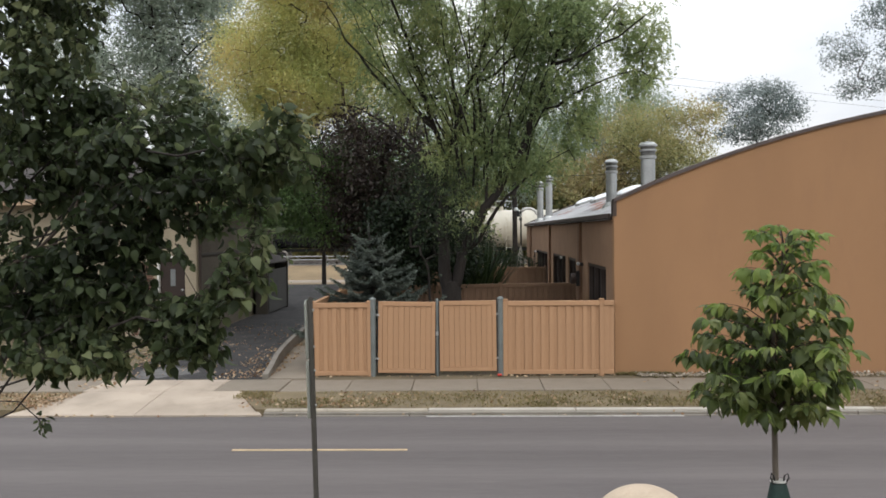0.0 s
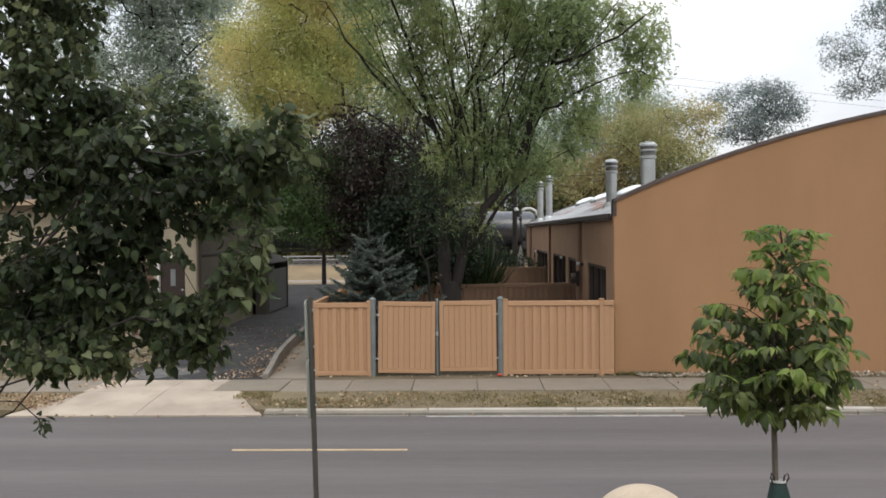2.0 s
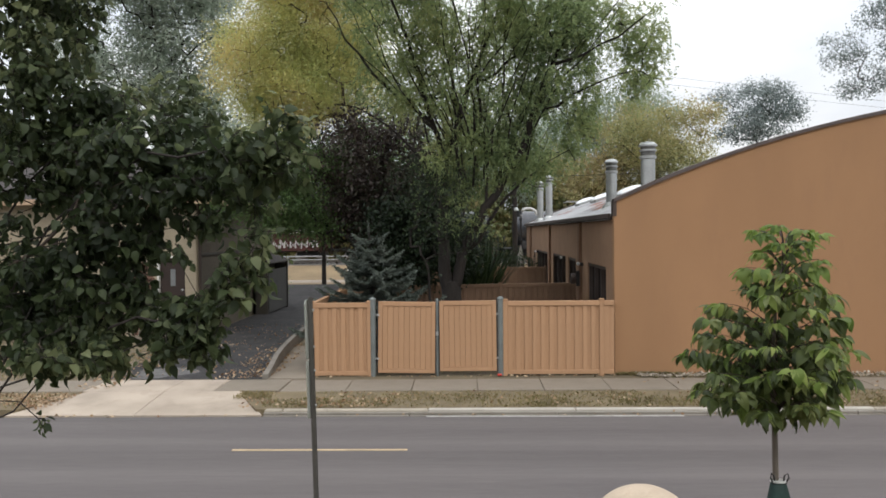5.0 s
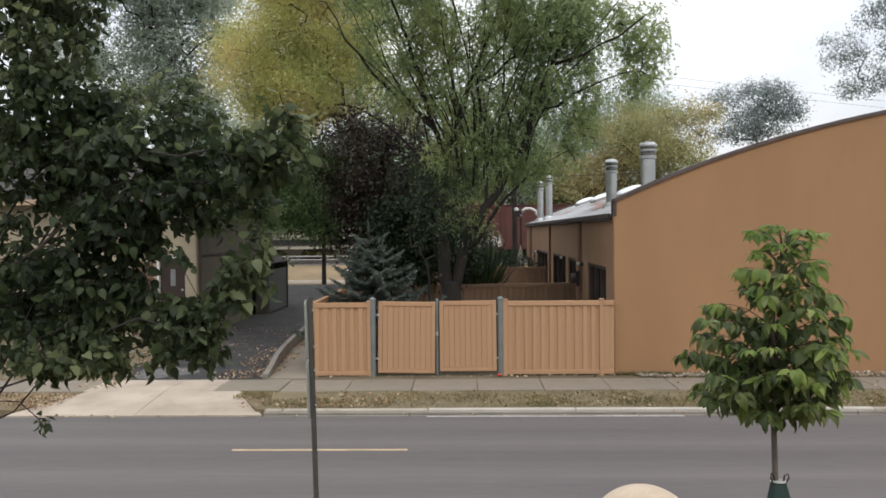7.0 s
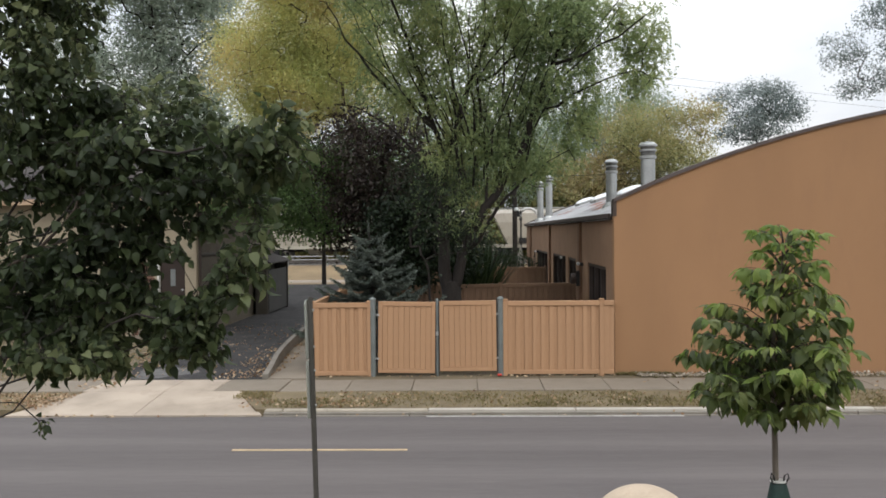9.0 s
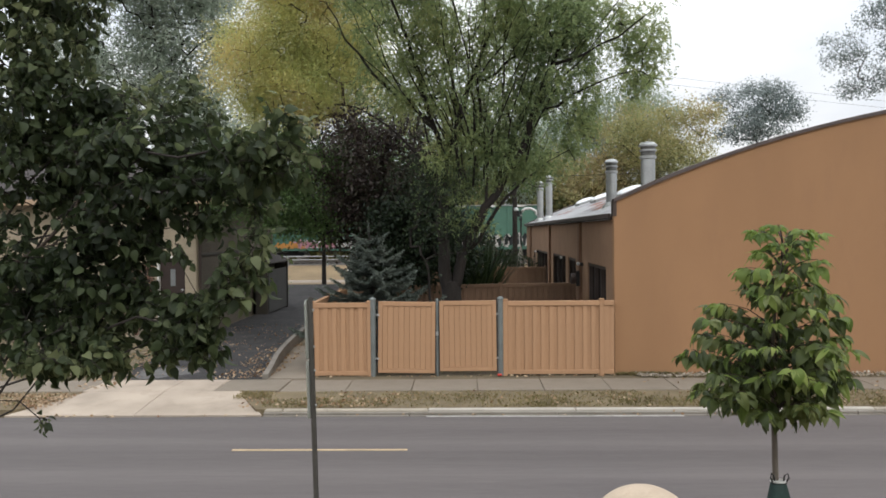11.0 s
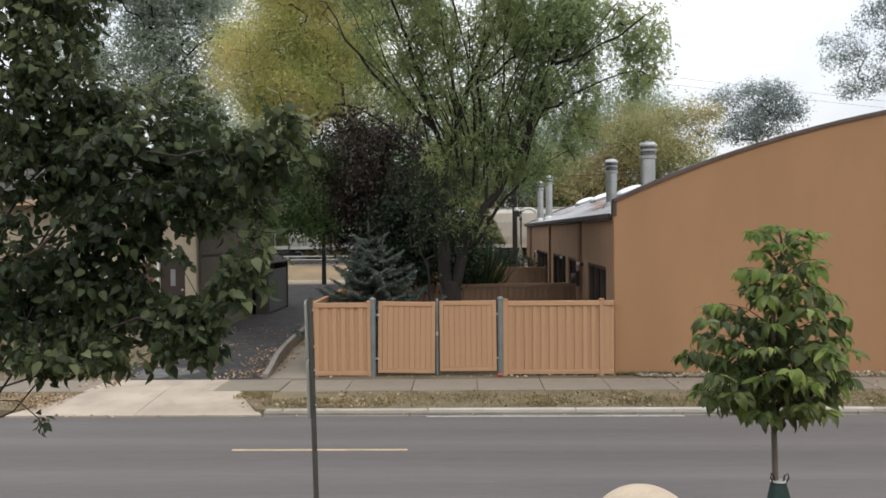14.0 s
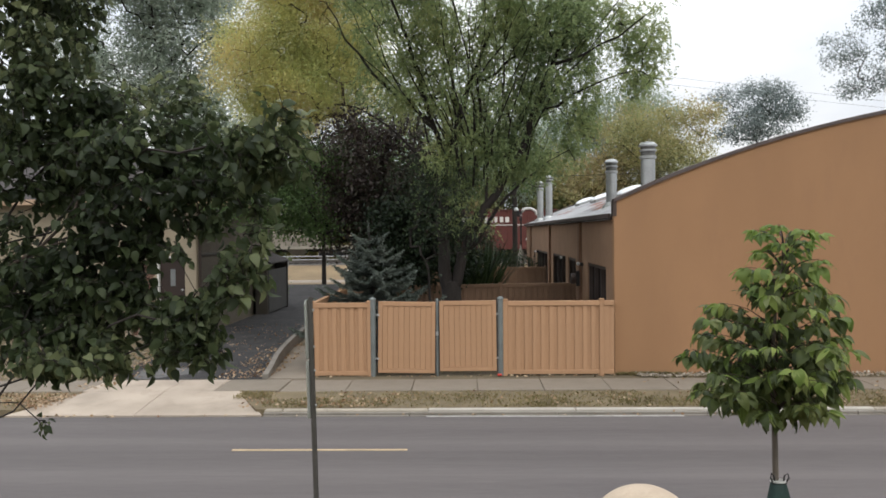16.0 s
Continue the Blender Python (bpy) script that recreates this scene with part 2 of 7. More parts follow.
def leaves(name, rng, points, axes, size, mat, kind="slim", fold=0.25, droop=0.2, jitter=0.3, tilt=0.7):
    """Many leaves in one mesh: at points, along axes, each of about that size, folded along the rib."""
    half = np.array(LEAF[kind], float)
    n, k = len(points), len(half)
    ax = axes / (np.linalg.norm(axes, axis=1, keepdims=True) + 1e-9)
    ref = rng.normal(size=(n, 3)) * tilt + np.array([0, 0, 1.0])
    side = np.cross(ax, ref)
    side /= np.linalg.norm(side, axis=1, keepdims=True) + 1e-9
    up = np.cross(side, ax)
    s = size * (1 + jitter * rng.uniform(-1, 1, n))
    along, across = half[:, 0], half[:, 1]
    rib_z = -droop * along ** 2
    verts, faces = [], []
    # the rib, then the two edges
    loc = [np.stack([along, 0 * along, rib_z], 1), np.stack([along, across, rib_z + fold * across], 1)[1:-1], np.stack([along, -across, rib_z + fold * across], 1)[1:-1]]
    loc = np.concatenate(loc)
    m = len(loc)
    V = points[:, None, :] + s[:, None, None] * (loc[None, :, 0:1] * ax[:, None, :] + loc[None, :, 1:2] * side[:, None, :] + loc[None, :, 2:3] * up[:, None, :])
    tri = []
    for e in (0, 1):
        edge = [0] + [k + e * (k - 2) + i for i in range(k - 2)] + [k - 1]
        for i in range(k - 1):
            a, b, c, d = i, i + 1, edge[i + 1], edge[i]
            if i == 0:
                t = [(a, b, c)]
            elif i == k - 2:
                t = [(a, b, d)]
            else:
                t = [(a, b, c), (a, c, d)]
            tri += t if e == 0 else [x[::-1] for x in t]
    tri = np.array(tri)
    F = (np.arange(n)[:, None, None] * m + tri[None]).reshape(-1, 3)
    return fast_mesh(name, V.reshape(-1, 3), F, mat)


def fronds(name, rng, points, axes, length, mat, pairs=5, leaflet=0.3, droop=0.5):
    """Feathery compound leaves: leaflets in pairs along drooping stalks, all in one mesh."""
    n = len(points)
    ax = axes / (np.linalg.norm(axes, axis=1, keepdims=True) + 1e-9)
    side = np.cross(ax, rng.normal(size=(n, 3)) * 0.5 + np.array([0, 0, 1.0]))
    side /= np.linalg.norm(side, axis=1, keepdims=True) + 1e-9
    L = length * rng.uniform(0.6, 1.25, n)[:, None]
    P, A = [], []
    for i in range(pairs):
        u = 0.25 + 0.75 * i / pairs
        p = points + ax * L * u + np.array([0, 0, -1.0]) * L * droop * u * u
        for sg in (-1, 1):
            P.append(p + rng.normal(size=p.shape) * 0.008)
            A.append(ax * 0.75 + side * sg * 0.8 + np.array([0, 0, -0.9 * droop * u]) + rng.normal(size=p.shape) * 0.2)
    P.append(points + ax * L + np.array([0, 0, -1.0]) * L * droop)
    A.append(ax + np.array([0, 0, -1.5 * droop]))
    return leaves(name, rng, np.concatenate(P), np.concatenate(A), length * leaflet, mat, "spray", 0.2, 0.2, 0.3, 0.8)


def in_blobs(rng, blobs, count, hollow=0.0, gap=0.0, wave=1.0):
    """Points inside a union of ellipsoids (x, y, z, rx, ry, rz, weight), thinned out by drifts of noise."""
    w = np.array([b[6] * b[3] * b[4] * b[5] for b in blobs])
    w = w / w.sum()
    got = []
    while len(got) < count:
        b = blobs[rng.choice(len(blobs), p=w)]
        d = rng.normal(size=3)
        d /= np.linalg.norm(d)
        r = (hollow ** 3 + (1 - hollow ** 3) * rng.random()) ** (1 / 3)
        p = np.array(b[:3]) + d * r * np.array(b[3:6])
        if gap and noise.noise(Vector(p) * wave) < gap - 0.45 + 0.25 * rng.random() - (0.1 * (1 - r)):
            continue
        got.append(p)
    return np.array(got)


def grow(rng, trunk, centres, step=0.7, wobble=0.12, lift=0.35):
    """A skeleton that reaches every centre from the trunk: nodes, parents, loads."""
    nodes = [np.array(p, float) for p in trunk]
    parent = list(range(-1, len(trunk) - 1))
    far = np.linalg.norm(centres - nodes[-1], axis=1)
    for i in np.argsort(far):
        c = centres[i]
        N = np.array(nodes)
        d = np.linalg.norm(N - c, axis=1) + lift * np.maximum(0, N[:, 2] - c[2])
        j = int(np.argmin(d))
        a = nodes[j]
        k = max(1, int(np.linalg.norm(c - a) / step))
        for q in range(1, k + 1):
            t = q / k
            p = a + (c - a) * t
            p[2] += 0.12 * np.linalg.norm(c - a) * math.sin(math.pi * t)
            if q < k:
                p = p + rng.normal(size=3) * wobble * step
            nodes.append(p)
            parent.append(j)
            j = len(nodes) - 1
    load = np.ones(len(nodes)) * 0.0
    kids = np.bincount([q for q in parent if q >= 0], minlength=len(nodes))
    load[kids == 0] = 1
    for i in range(len(nodes) - 1, 0, -1):
        load[parent[i]] += load[i]
    return np.array(nodes), np.array(parent), load


def limbs(name, nodes, parent, load, base_radius, mat, tip=0.006, seg=6, power=0.45, skip=0):
    """One tapered tube a length of branch, joined into one mesh."""
    r = np.maximum(tip, base_radius * (load / load[0]) ** power)
    ids = [i for i in range(len(nodes)) if parent[i] >= 0 and i > skip]
    P, Q = nodes[parent[ids]], nodes[ids]
    rp, rq = np.minimum(r[parent[ids]], r[ids] * 1.35), r[ids]
    d = Q - P
    d /= np.linalg.norm(d, axis=1, keepdims=True) + 1e-9
    ref = np.where(np.abs(d[:, 2:3]) < 0.9, np.array([[0.3, 0.2, 0.93]]), np.array([[1.0, 0.1, 0.0]]))
    s = np.cross(d, ref)
    s /= np.linalg.norm(s, axis=1, keepdims=True) + 1e-9
    u = np.cross(s, d)
    ang = np.arange(seg) * 2 * math.pi / seg
    ring = s[:, None] * np.cos(ang)[None, :, None] + u[:, None] * np.sin(ang)[None, :, None]
    V = np.concatenate([P[:, None] + ring * rp[:, None, None], Q[:, None] + ring * rq[:, None, None]], 1)
    k = np.arange(seg)
    F = np.stack([k, (k + 1) % seg, (k + 1) % seg + seg, k + seg], 1)
    F = (np.arange(len(ids))[:, None, None] * 2 * seg + F[None]).reshape(-1, 4)
    return fast_mesh(name, V.reshape(-1, 3), F, mat, True)


LEAF_AREA = {"broad": 0.47, "heart": 0.55, "slim": 0.13, "spray": 0.25}


def tree(name, label, base, trunk, blobs, clumps, cover, leaf, mat, seed, bark=None, radius=0.2, kind="spray", spread=0.5, gap=0.0, hollow=0.3, step=0.7, wave=0.5, droop=0.2, hang=0.3, category="tree", tip=0.006, power=0.45, group=""):
    """A tree: trunk and limbs that reach into a crown of leaf clumps. trunk and blobs are given from the base; cover: leaf area over the crown's face."""
    rng = np.random.default_rng(seed)
    ob = thing(name, label, category, base, group)
    centres = in_blobs(rng, blobs, clumps, hollow, gap, wave)
    nodes, parent, load = grow(rng, trunk, centres, step)
    bark = bark or BARK
    n0 = len(trunk)
    r = radius * (np.linspace(1, 0.62, n0))
    part("trunk", Shape().tube([Vector(p) + (Vector((0, 0, -0.15)) if i == 0 else Vector()) for i, p in enumerate(trunk)], [r[0] * 1.35, *r[1:]], 10), bark, ob, smooth=True)
    part("branchwork", limbs("branchwork", nodes, parent, load, radius * 0.62, bark, tip, 5, power, n0 - 1), bark, ob)
    face = sum(math.pi * b[3] * b[5] * 0.75 for b in blobs)
    total = int(cover * face / (LEAF_AREA[kind] * leaf * leaf))
    c = centres[rng.integers(0, clumps, total)]
    pts = c + rng.normal(size=c.shape) * spread * np.array([1, 1, 0.7])
    axes = rng.normal(size=c.shape) * 0.6 + (pts - c) / max(spread, 1e-3) * 0.5 + np.array([0, 0, -hang])
    part("crown", leaves("crown", rng, pts, axes, leaf, mat, kind, droop=droop), mat, ob)
    return ob

STRAW = surface("dry_lawn", (0.239, 0.173, 0.0977), 0.95, var=0.25, scale=0.5, fine=14, bump=0.6, dirt=(0.189, 0.142, 0.0819))
GRASS = foliage("verge_grass", [(0.104, 0.0975, 0.039), (0.176, 0.146, 0.065), (0.247, 0.202, 0.104)], 0.8, 0.35, 0.7)
LITTER = foliage("fallen_leaves", [(0.156, 0.0845, 0.0455), (0.273, 0.176, 0.0975), (0.377, 0.293, 0.195), (0.221, 0.13, 0.078)], 0.8, 0.1, 2.0)
PEBBLE = foliage("pale_pebbles", [(0.208, 0.176, 0.13), (0.338, 0.293, 0.234), (0.429, 0.384, 0.312)], 0.9, 0.0, 3.0)
BALLAST = surface("railway_ballast", (0.101, 0.0945, 0.0882), 0.95, var=0.35, scale=4, fine=20, bump=0.8)
RAIL_STEEL = surface("rail_steel", (0.255, 0.23, 0.212), 0.45, 0.8, var=0.2, scale=3, fine=30, bump=0.05)
SIGN_BACK = surface("bare_aluminium", (0.34, 0.357, 0.323), 0.5, 0.55, var=0.12, scale=3, fine=25, bump=0.03, dirt=(0.255, 0.281, 0.23), amount=0.5)
BROWN_TRIM = surface("brown_trim", (0.0462, 0.0323, 0.0262), 0.7, var=0.2, scale=2, fine=40, bump=0.1)
# Side wall stucco, browner than the front: its shade is put into the colour.
SIDE_WALL = surface("shaded_side_stucco", (0.254, 0.154, 0.0939), 0.9, var=0.12, scale=0.8, fine=90, bump=0.25, dirt=(0.177, 0.108, 0.0678), amount=0.5)
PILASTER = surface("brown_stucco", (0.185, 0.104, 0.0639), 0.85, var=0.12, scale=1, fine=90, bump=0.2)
DARK_GLASS = surface("dark_window_glass", (0.0154, 0.0162, 0.0177), 0.08, var=0.2, scale=1, fine=3, bump=0.0, spec=0.6)
WHITE_PAINT = surface("white_paint", (0.554, 0.547, 0.524), 0.5, var=0.08, scale=2, fine=40, bump=0.05)
STONE_CREAM = surface("cream_cast_stone", (0.391, 0.315, 0.233), 0.85, var=0.14, scale=4, fine=60, bump=0.15, dirt=(0.315, 0.239, 0.17), amount=0.5)
BAG_GREEN = surface("dark_green_bag", (0.00693, 0.0246, 0.02), 0.6, var=0.25, scale=5, fine=40, bump=0.25)
STRAP = surface("pale_strap", (0.347, 0.347, 0.323), 0.7, var=0.1, scale=4, fine=60, bump=0.1)
BLACK_RUBBER = surface("black_rubber", (0.0154, 0.0154, 0.0154), 0.8, var=0.2, scale=4, fine=40, bump=0.1)
RED_LEAFLET = surface("red_plastic", (0.424, 0.0462, 0.0308), 0.5, var=0.1, scale=4, fine=40, bump=0.0)


# ---- ground, road and pavements ----
def ground():
    """One sheet from behind the camera to the horizon: street trough, level yards, a low railway bank."""
    prof = [(-600, 0.0), (-20, 0.0), (11.1, -0.06), (11.2, -0.3), (18.0, -0.4), (19.75, -0.4), (19.9, -0.1), (21.8, -0.02), (60, -0.02), (64, 0.05), (69.0, 0.85), (71.0, 0.9), (84, 0.9), (110, 0.6), (3000, 0.6)]
    xs = [-3000, -400, -120] + list(range(-60, 61, 3)) + [120, 400, 3000]
    v = [(x, y, z) for y, z in prof for x in xs]
    k = len(xs)
    f = [(j * k + i, j * k + i + 1, (j + 1) * k + i + 1, (j + 1) * k + i) for j in range(len(prof) - 1) for i in range(k - 1)]
    tagged(part("ground", Shape().add(v, f), SOIL), "dry earth and thin autumn grass", "ground", kind="structure")
    lawn = [(x, y, z) for y, z in ((58.5, 0.0), (64, 0.07), (69.0, 0.87), (71.0, 0.92)) for x in (-60, -30, -17, -5, 20, 60)]
    tagged(part("dry_lawn", Shape().add(lawn, [(j * 6 + i, j * 6 + i + 1, j * 6 + i + 7, j * 6 + i + 6) for j in range(3) for i in range(5)]), STRAW), "straw-coloured dry lawn on the railway bank", "lawn", kind="structure")


def road():
    tagged(part("road", Shape().add([(x, y, z) for x in (-200, 200) for y, z in ((11.3, -0.2), (13.5, -0.175), (14.9, -0.165), (16.4, -0.175), (17.8, -0.2))],
                                    [(j, j + 1, j + 6, j + 5) for j in range(4)]), ASPHALT), "grey asphalt street with a dashed yellow line", "road", kind="structure")
    for i in range(-4, 5):
        x0 = -4.1 + i * 12.2
        tagged(part("centre_line", Shape().box(x0, 14.87, -0.19, x0 + 3.05, 14.96, -0.158), YELLOW_PAINT), "worn yellow dash of the centre line", "road marking", "centre line dashes", "structure")


ground()
road()
kerb = thing("kerb", "weathered concrete kerb and gutter along the street", "kerb", kind="structure")
KERB_WHITE = surface("pale_new_concrete", (0.353, 0.328, 0.284), 0.9, var=0.12, scale=1.5, fine=60, bump=0.12, dirt=(0.265, 0.239, 0.195), amount=0.5)
GUTTER = surface("stained_gutter_concrete", (0.158, 0.142, 0.12), 0.95, var=0.25, scale=1.2, fine=60, bump=0.2, stretch=(0.2, 1, 1), dirt=(0.0882, 0.0788, 0.063), amount=0.6)
WHITE_LINE = surface("worn_white_paint", (0.428, 0.416, 0.391), 0.8, var=0.15, scale=3, fine=60, bump=0.1, dirt=(0.189, 0.176, 0.164), amount=0.6)
me = Shape().box(0, 17.95, -0.25, 3.04, 18.1, -0.085, 0.025).mesh("kerb_stone", KERB_STONE)
new_me = Shape().box(0, 17.945, -0.25, 3.04, 18.1, -0.08, 0.02).mesh("kerb_stone", KERB_WHITE)
pan = Shape().box(0, 17.79, -0.35, 3.04, 17.9, -0.187, 0.005).box(0, 17.87, -0.34, 3.04, 17.955, -0.135, 0.012).mesh("gutter_pan", GUTTER)
near = Shape().box(0, 11.15, -0.35, 3.04, 11.3, -0.05, 0.03).mesh("kerb_stone", KERB_STONE)
for i in range(-16, 20):
    x0 = -4.25 + 3.05 * i
    if not -10.5 < x0 < -4.3:
        new_one = -1.5 < x0 < 4.9
        part("kerb_stone", new_me if new_one else me, KERB_WHITE if new_one else KERB_STONE, kerb, at=(x0 + 0.38 * (x0 > -4.5), 0, 0))
        part("gutter_pan", pan, GUTTER, kerb, at=(x0, 0, 0))
    part("kerb_stone", near, KERB_STONE, kerb, at=(x0, 0, 0))
part("kerb_stone", Shape().box(-4.25, 17.95, -0.25, -3.88, 18.1, -0.085, 0.025), KERB_STONE, kerb)
part("gutter_line", Shape().box(-0.85, 17.74, -0.21, 4.4, 17.762, -0.184), WHITE_LINE, kerb, "thin worn white line")
sidewalk = thing("pavement", "grey concrete pavement of square slabs", "pavement", kind="structure")
me = Shape().box(0.006, 19.8, -0.2, 1.516, 21.3, -0.025, 0.014).mesh("slab", CONCRETE)
rs = random.Random(4)
for i in range(-24, 30):
    if not -9.0 < -4.34 + 1.522 * i < -5.9:
        part("slab", me, CONCRETE, sidewalk, at=pose(-4.34 + 1.522 * i, 0, rs.uniform(-0.006, 0.004), rs.uniform(-0.02, 0.02), rs.uniform(-0.12, 0.12)))
drive_walk = thing("driveway_apron", "pale concrete driveway apron sloping to the kerb", "driveway", kind="structure")


VERGE = surface("dry_verge_earth", (0.135, 0.106, 0.063), 0.95, var=0.3, scale=1.5, fine=30, bump=0.5, dirt=(0.202, 0.158, 0.0945))
SHEEN_ASPHALT = surface("pale_sheen_asphalt", (0.0945, 0.0914, 0.0882), 0.9, var=0.3, scale=2.5, fine=50, bump=0.3, dirt=(0.0378, 0.0365, 0.0353), amount=0.9)


def verge(pts):
    """A strip of earth between kerb and pavement."""
    k = len(pts)
    v = [(x, y, -0.1 + 0.03 * (y - 18.1)) for x, y in pts] + [(x, y, -0.4) for x, y in pts]
    tagged(part("verge", Shape().add(v, [tuple(range(k))] + [(i, (i + 1) % k, (i + 1) % k + k, i + k) for i in range(k)]), VERGE), "dry straw-coloured verge beside the kerb", "verge", kind="structure")


verge([(-200, 18.1), (-9.65, 18.1), (-8.65, 19.8), (-200, 19.8)])
verge([(-4.46, 18.1), (200, 18.1), (200, 19.8), (-5.3, 19.8)])


def apron_slab(a, b, c, d):
    """A slab between x = a..b at the kerb and x = d..c at the pavement."""
    q = [(a, 17.86, -0.175), (b, 17.86, -0.175), (c, 19.79, -0.025), (d, 19.79, -0.025)]
    return Shape().add(q + [(x, y, z - 0.2) for x, y, z in q], [(0, 1, 2, 3), (4, 7, 6, 5), (0, 4, 5, 1), (1, 5, 6, 2), (2, 6, 7, 3), (3, 7, 4, 0)])


part("slab", apron_slab(-9.7, -6.98, -6.99, -8.75), PALE_CONCRETE, drive_walk)
part("slab", apron_slab(-6.965, -4.28, -5.22, -6.975), PALE_CONCRETE, drive_walk)
for a, b in ((-8.9, -7.0), (-6.985, -5.87)):
    part("slab", Shape().box(a, 19.8, -0.2, b, 21.32, -0.02, 0.012), PALE_CONCRETE, drive_walk)
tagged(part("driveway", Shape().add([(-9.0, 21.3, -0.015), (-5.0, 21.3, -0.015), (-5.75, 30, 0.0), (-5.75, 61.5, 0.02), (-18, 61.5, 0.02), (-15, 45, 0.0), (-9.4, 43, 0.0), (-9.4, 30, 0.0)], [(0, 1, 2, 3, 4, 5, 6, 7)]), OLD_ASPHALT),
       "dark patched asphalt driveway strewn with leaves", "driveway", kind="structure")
tagged(part("gravel_lane", Shape().add([(-30, 61.0, 0.026), (4, 61.0, 0.026), (4, 64, 0.09), (-30, 64, 0.09)], [(0, 1, 2, 3)]), PALE_CONCRETE), "pale gravel lane below the railway bank", "lane", kind="structure")
# Irregular pale patch: the driveway's whitish sheen is painted into its colour.
rim = [(-7.9 + 0.75 * math.cos(a) * (1 + 0.25 * math.sin(3 * a + 1)), 22.3 + 0.85 * math.sin(a) * (1 + 0.2 * math.sin(2 * a))) for a in np.linspace(0, 2 * math.pi, 28, endpoint=False)]
tagged(part("driveway_patch", Shape().add([(x, y, -0.0095 + 0.0017 * (y - 21.3)) for x, y in rim], [tuple(range(28))]), SHEEN_ASPHALT), "pale patch for the sheen on the asphalt driveway", "driveway", kind="structure")
edge = [(-5.02, 21.35), (-5.08, 22.3), (-5.2, 23.5), (-5.36, 25), (-5.52, 27), (-5.68, 30), (-5.7, 36)]
part("slab", Shape().add([(x, y, z) for z in (-0.12, 0.0) for x, y in ((-4.96, 21.33), (-3.98, 21.33), (-3.98, 27.5), (-5.6, 27.5))], [(3, 2, 1, 0), (4, 5, 6, 7), (0, 1, 5, 4), (1, 2, 6, 5), (2, 3, 7, 6), (3, 0, 4, 7)]), CONCRETE, sidewalk)
dk = thing("driveway_kerb", "curved weathered concrete kerb beside the driveway", "kerb", kind="structure")
for (x0, y0), (x1, y1) in zip(edge, edge[1:]):
    h0, h1 = [0.1 + 0.2 * min(1, (y - 21.35) / 2.0) for y in (y0, y1)]
    part("kerb_stone", Shape().add([(x0 - 0.09, y0, -0.1), (x0 + 0.09, y0, -0.1), (x0 + 0.07, y0, h0), (x0 - 0.07, y0, h0), (x1 - 0.09, y1 - 0.01, -0.1), (x1 + 0.09, y1 - 0.01, -0.1), (x1 + 0.07, y1 - 0.01, h1), (x1 - 0.07, y1 - 0.01, h1)],
                                   [(0, 1, 2, 3), (4, 7, 6, 5), (0, 4, 5, 1), (1, 5, 6, 2), (2, 6, 7, 3), (3, 7, 4, 0)]), GUTTER, dk)


def scatter(name, label, category, mat, spots, kind, size, seed, flat=0.3, tall=0.0):
    """Small loose things lying on level ground: rows of (x0, x1, y0, y1, z, count)."""
    rng = np.random.default_rng(seed)
    pts, axes = [], []
    for x0, x1, y0, y1, z, n in spots:
        p = np.stack([rng.uniform(x0, x1, n), rng.uniform(y0, y1, n), np.full(n, z)], 1)
        keep = np.array([noise.noise(Vector(q) * 0.9) for q in p]) > rng.uniform(-0.6, 0.4, n)
        pts.append(p[keep])
        axes.append(np.concatenate([rng.normal(size=(keep.sum(), 2)), rng.normal(size=(keep.sum(), 1)) * flat + tall], 1))
    return tagged(part(name, leaves(name, rng, np.concatenate(pts), np.concatenate(axes), size, mat, kind), mat), label, category, kind="stuff")


scatter("verge_grass", "thin dry grass of the roadside verge", "grass", GRASS, [(-4.4, 30, 18.12, 19.8, -0.085, 26000), (-5.2, -4.4, 19.0, 19.78, -0.07, 700), (-30, -9.4, 18.12, 19.8, -0.085, 9000), (-30, -9.3, 21.3, 30, -0.03, 16000), (4, 30, 21.3, 21.9, -0.03, 2500), (3.75, 5.4, 21.72, 21.88, -0.02, 1500), (-3.8, 3.6, 22, 29, -0.02, 4000)], "slim", 0.085, 5, 0.4, 1.3)
scatter("fallen_leaves", "scattered dry autumn leaves", "leaves", LITTER, [(-4.6, 14, 18.15, 19.75, -0.045, 700), (-4.9, -1.5, 18.15, 19.7, -0.045, 420), (-6.2, -4.9, 21.35, 28, 0.015, 700), (-9.3, -5.3, 21.3, 34, 0.012, 700), (-16, -9.2, 18.2, 19.7, -0.055, 2200), (-12, -8.9, 18.15, 19.75, -0.05, 1500), (-16, -9.2, 21.4, 27, -0.02, 2200), (-9.3, -8.4, 20.0, 25, 0.0, 400), (-4.4, 14, 17.82, 17.94, -0.17, 260), (-9.5, -4.4, 17.7, 17.84, -0.165, 50), (-4, 3.6, 21.5, 21.75, 0.0, 120), (3.7, 16, 19.9, 21.9, 0.0, 90)], "broad", 0.068, 6, 0.25)
scatter("pebble_strip", "pale pebbles along the foot of the wall", "pebbles", PEBBLE, [(4.2, 30, 21.4, 21.88, 0.005, 9000)], "heart", 0.06, 7, 1.0, 0.6)


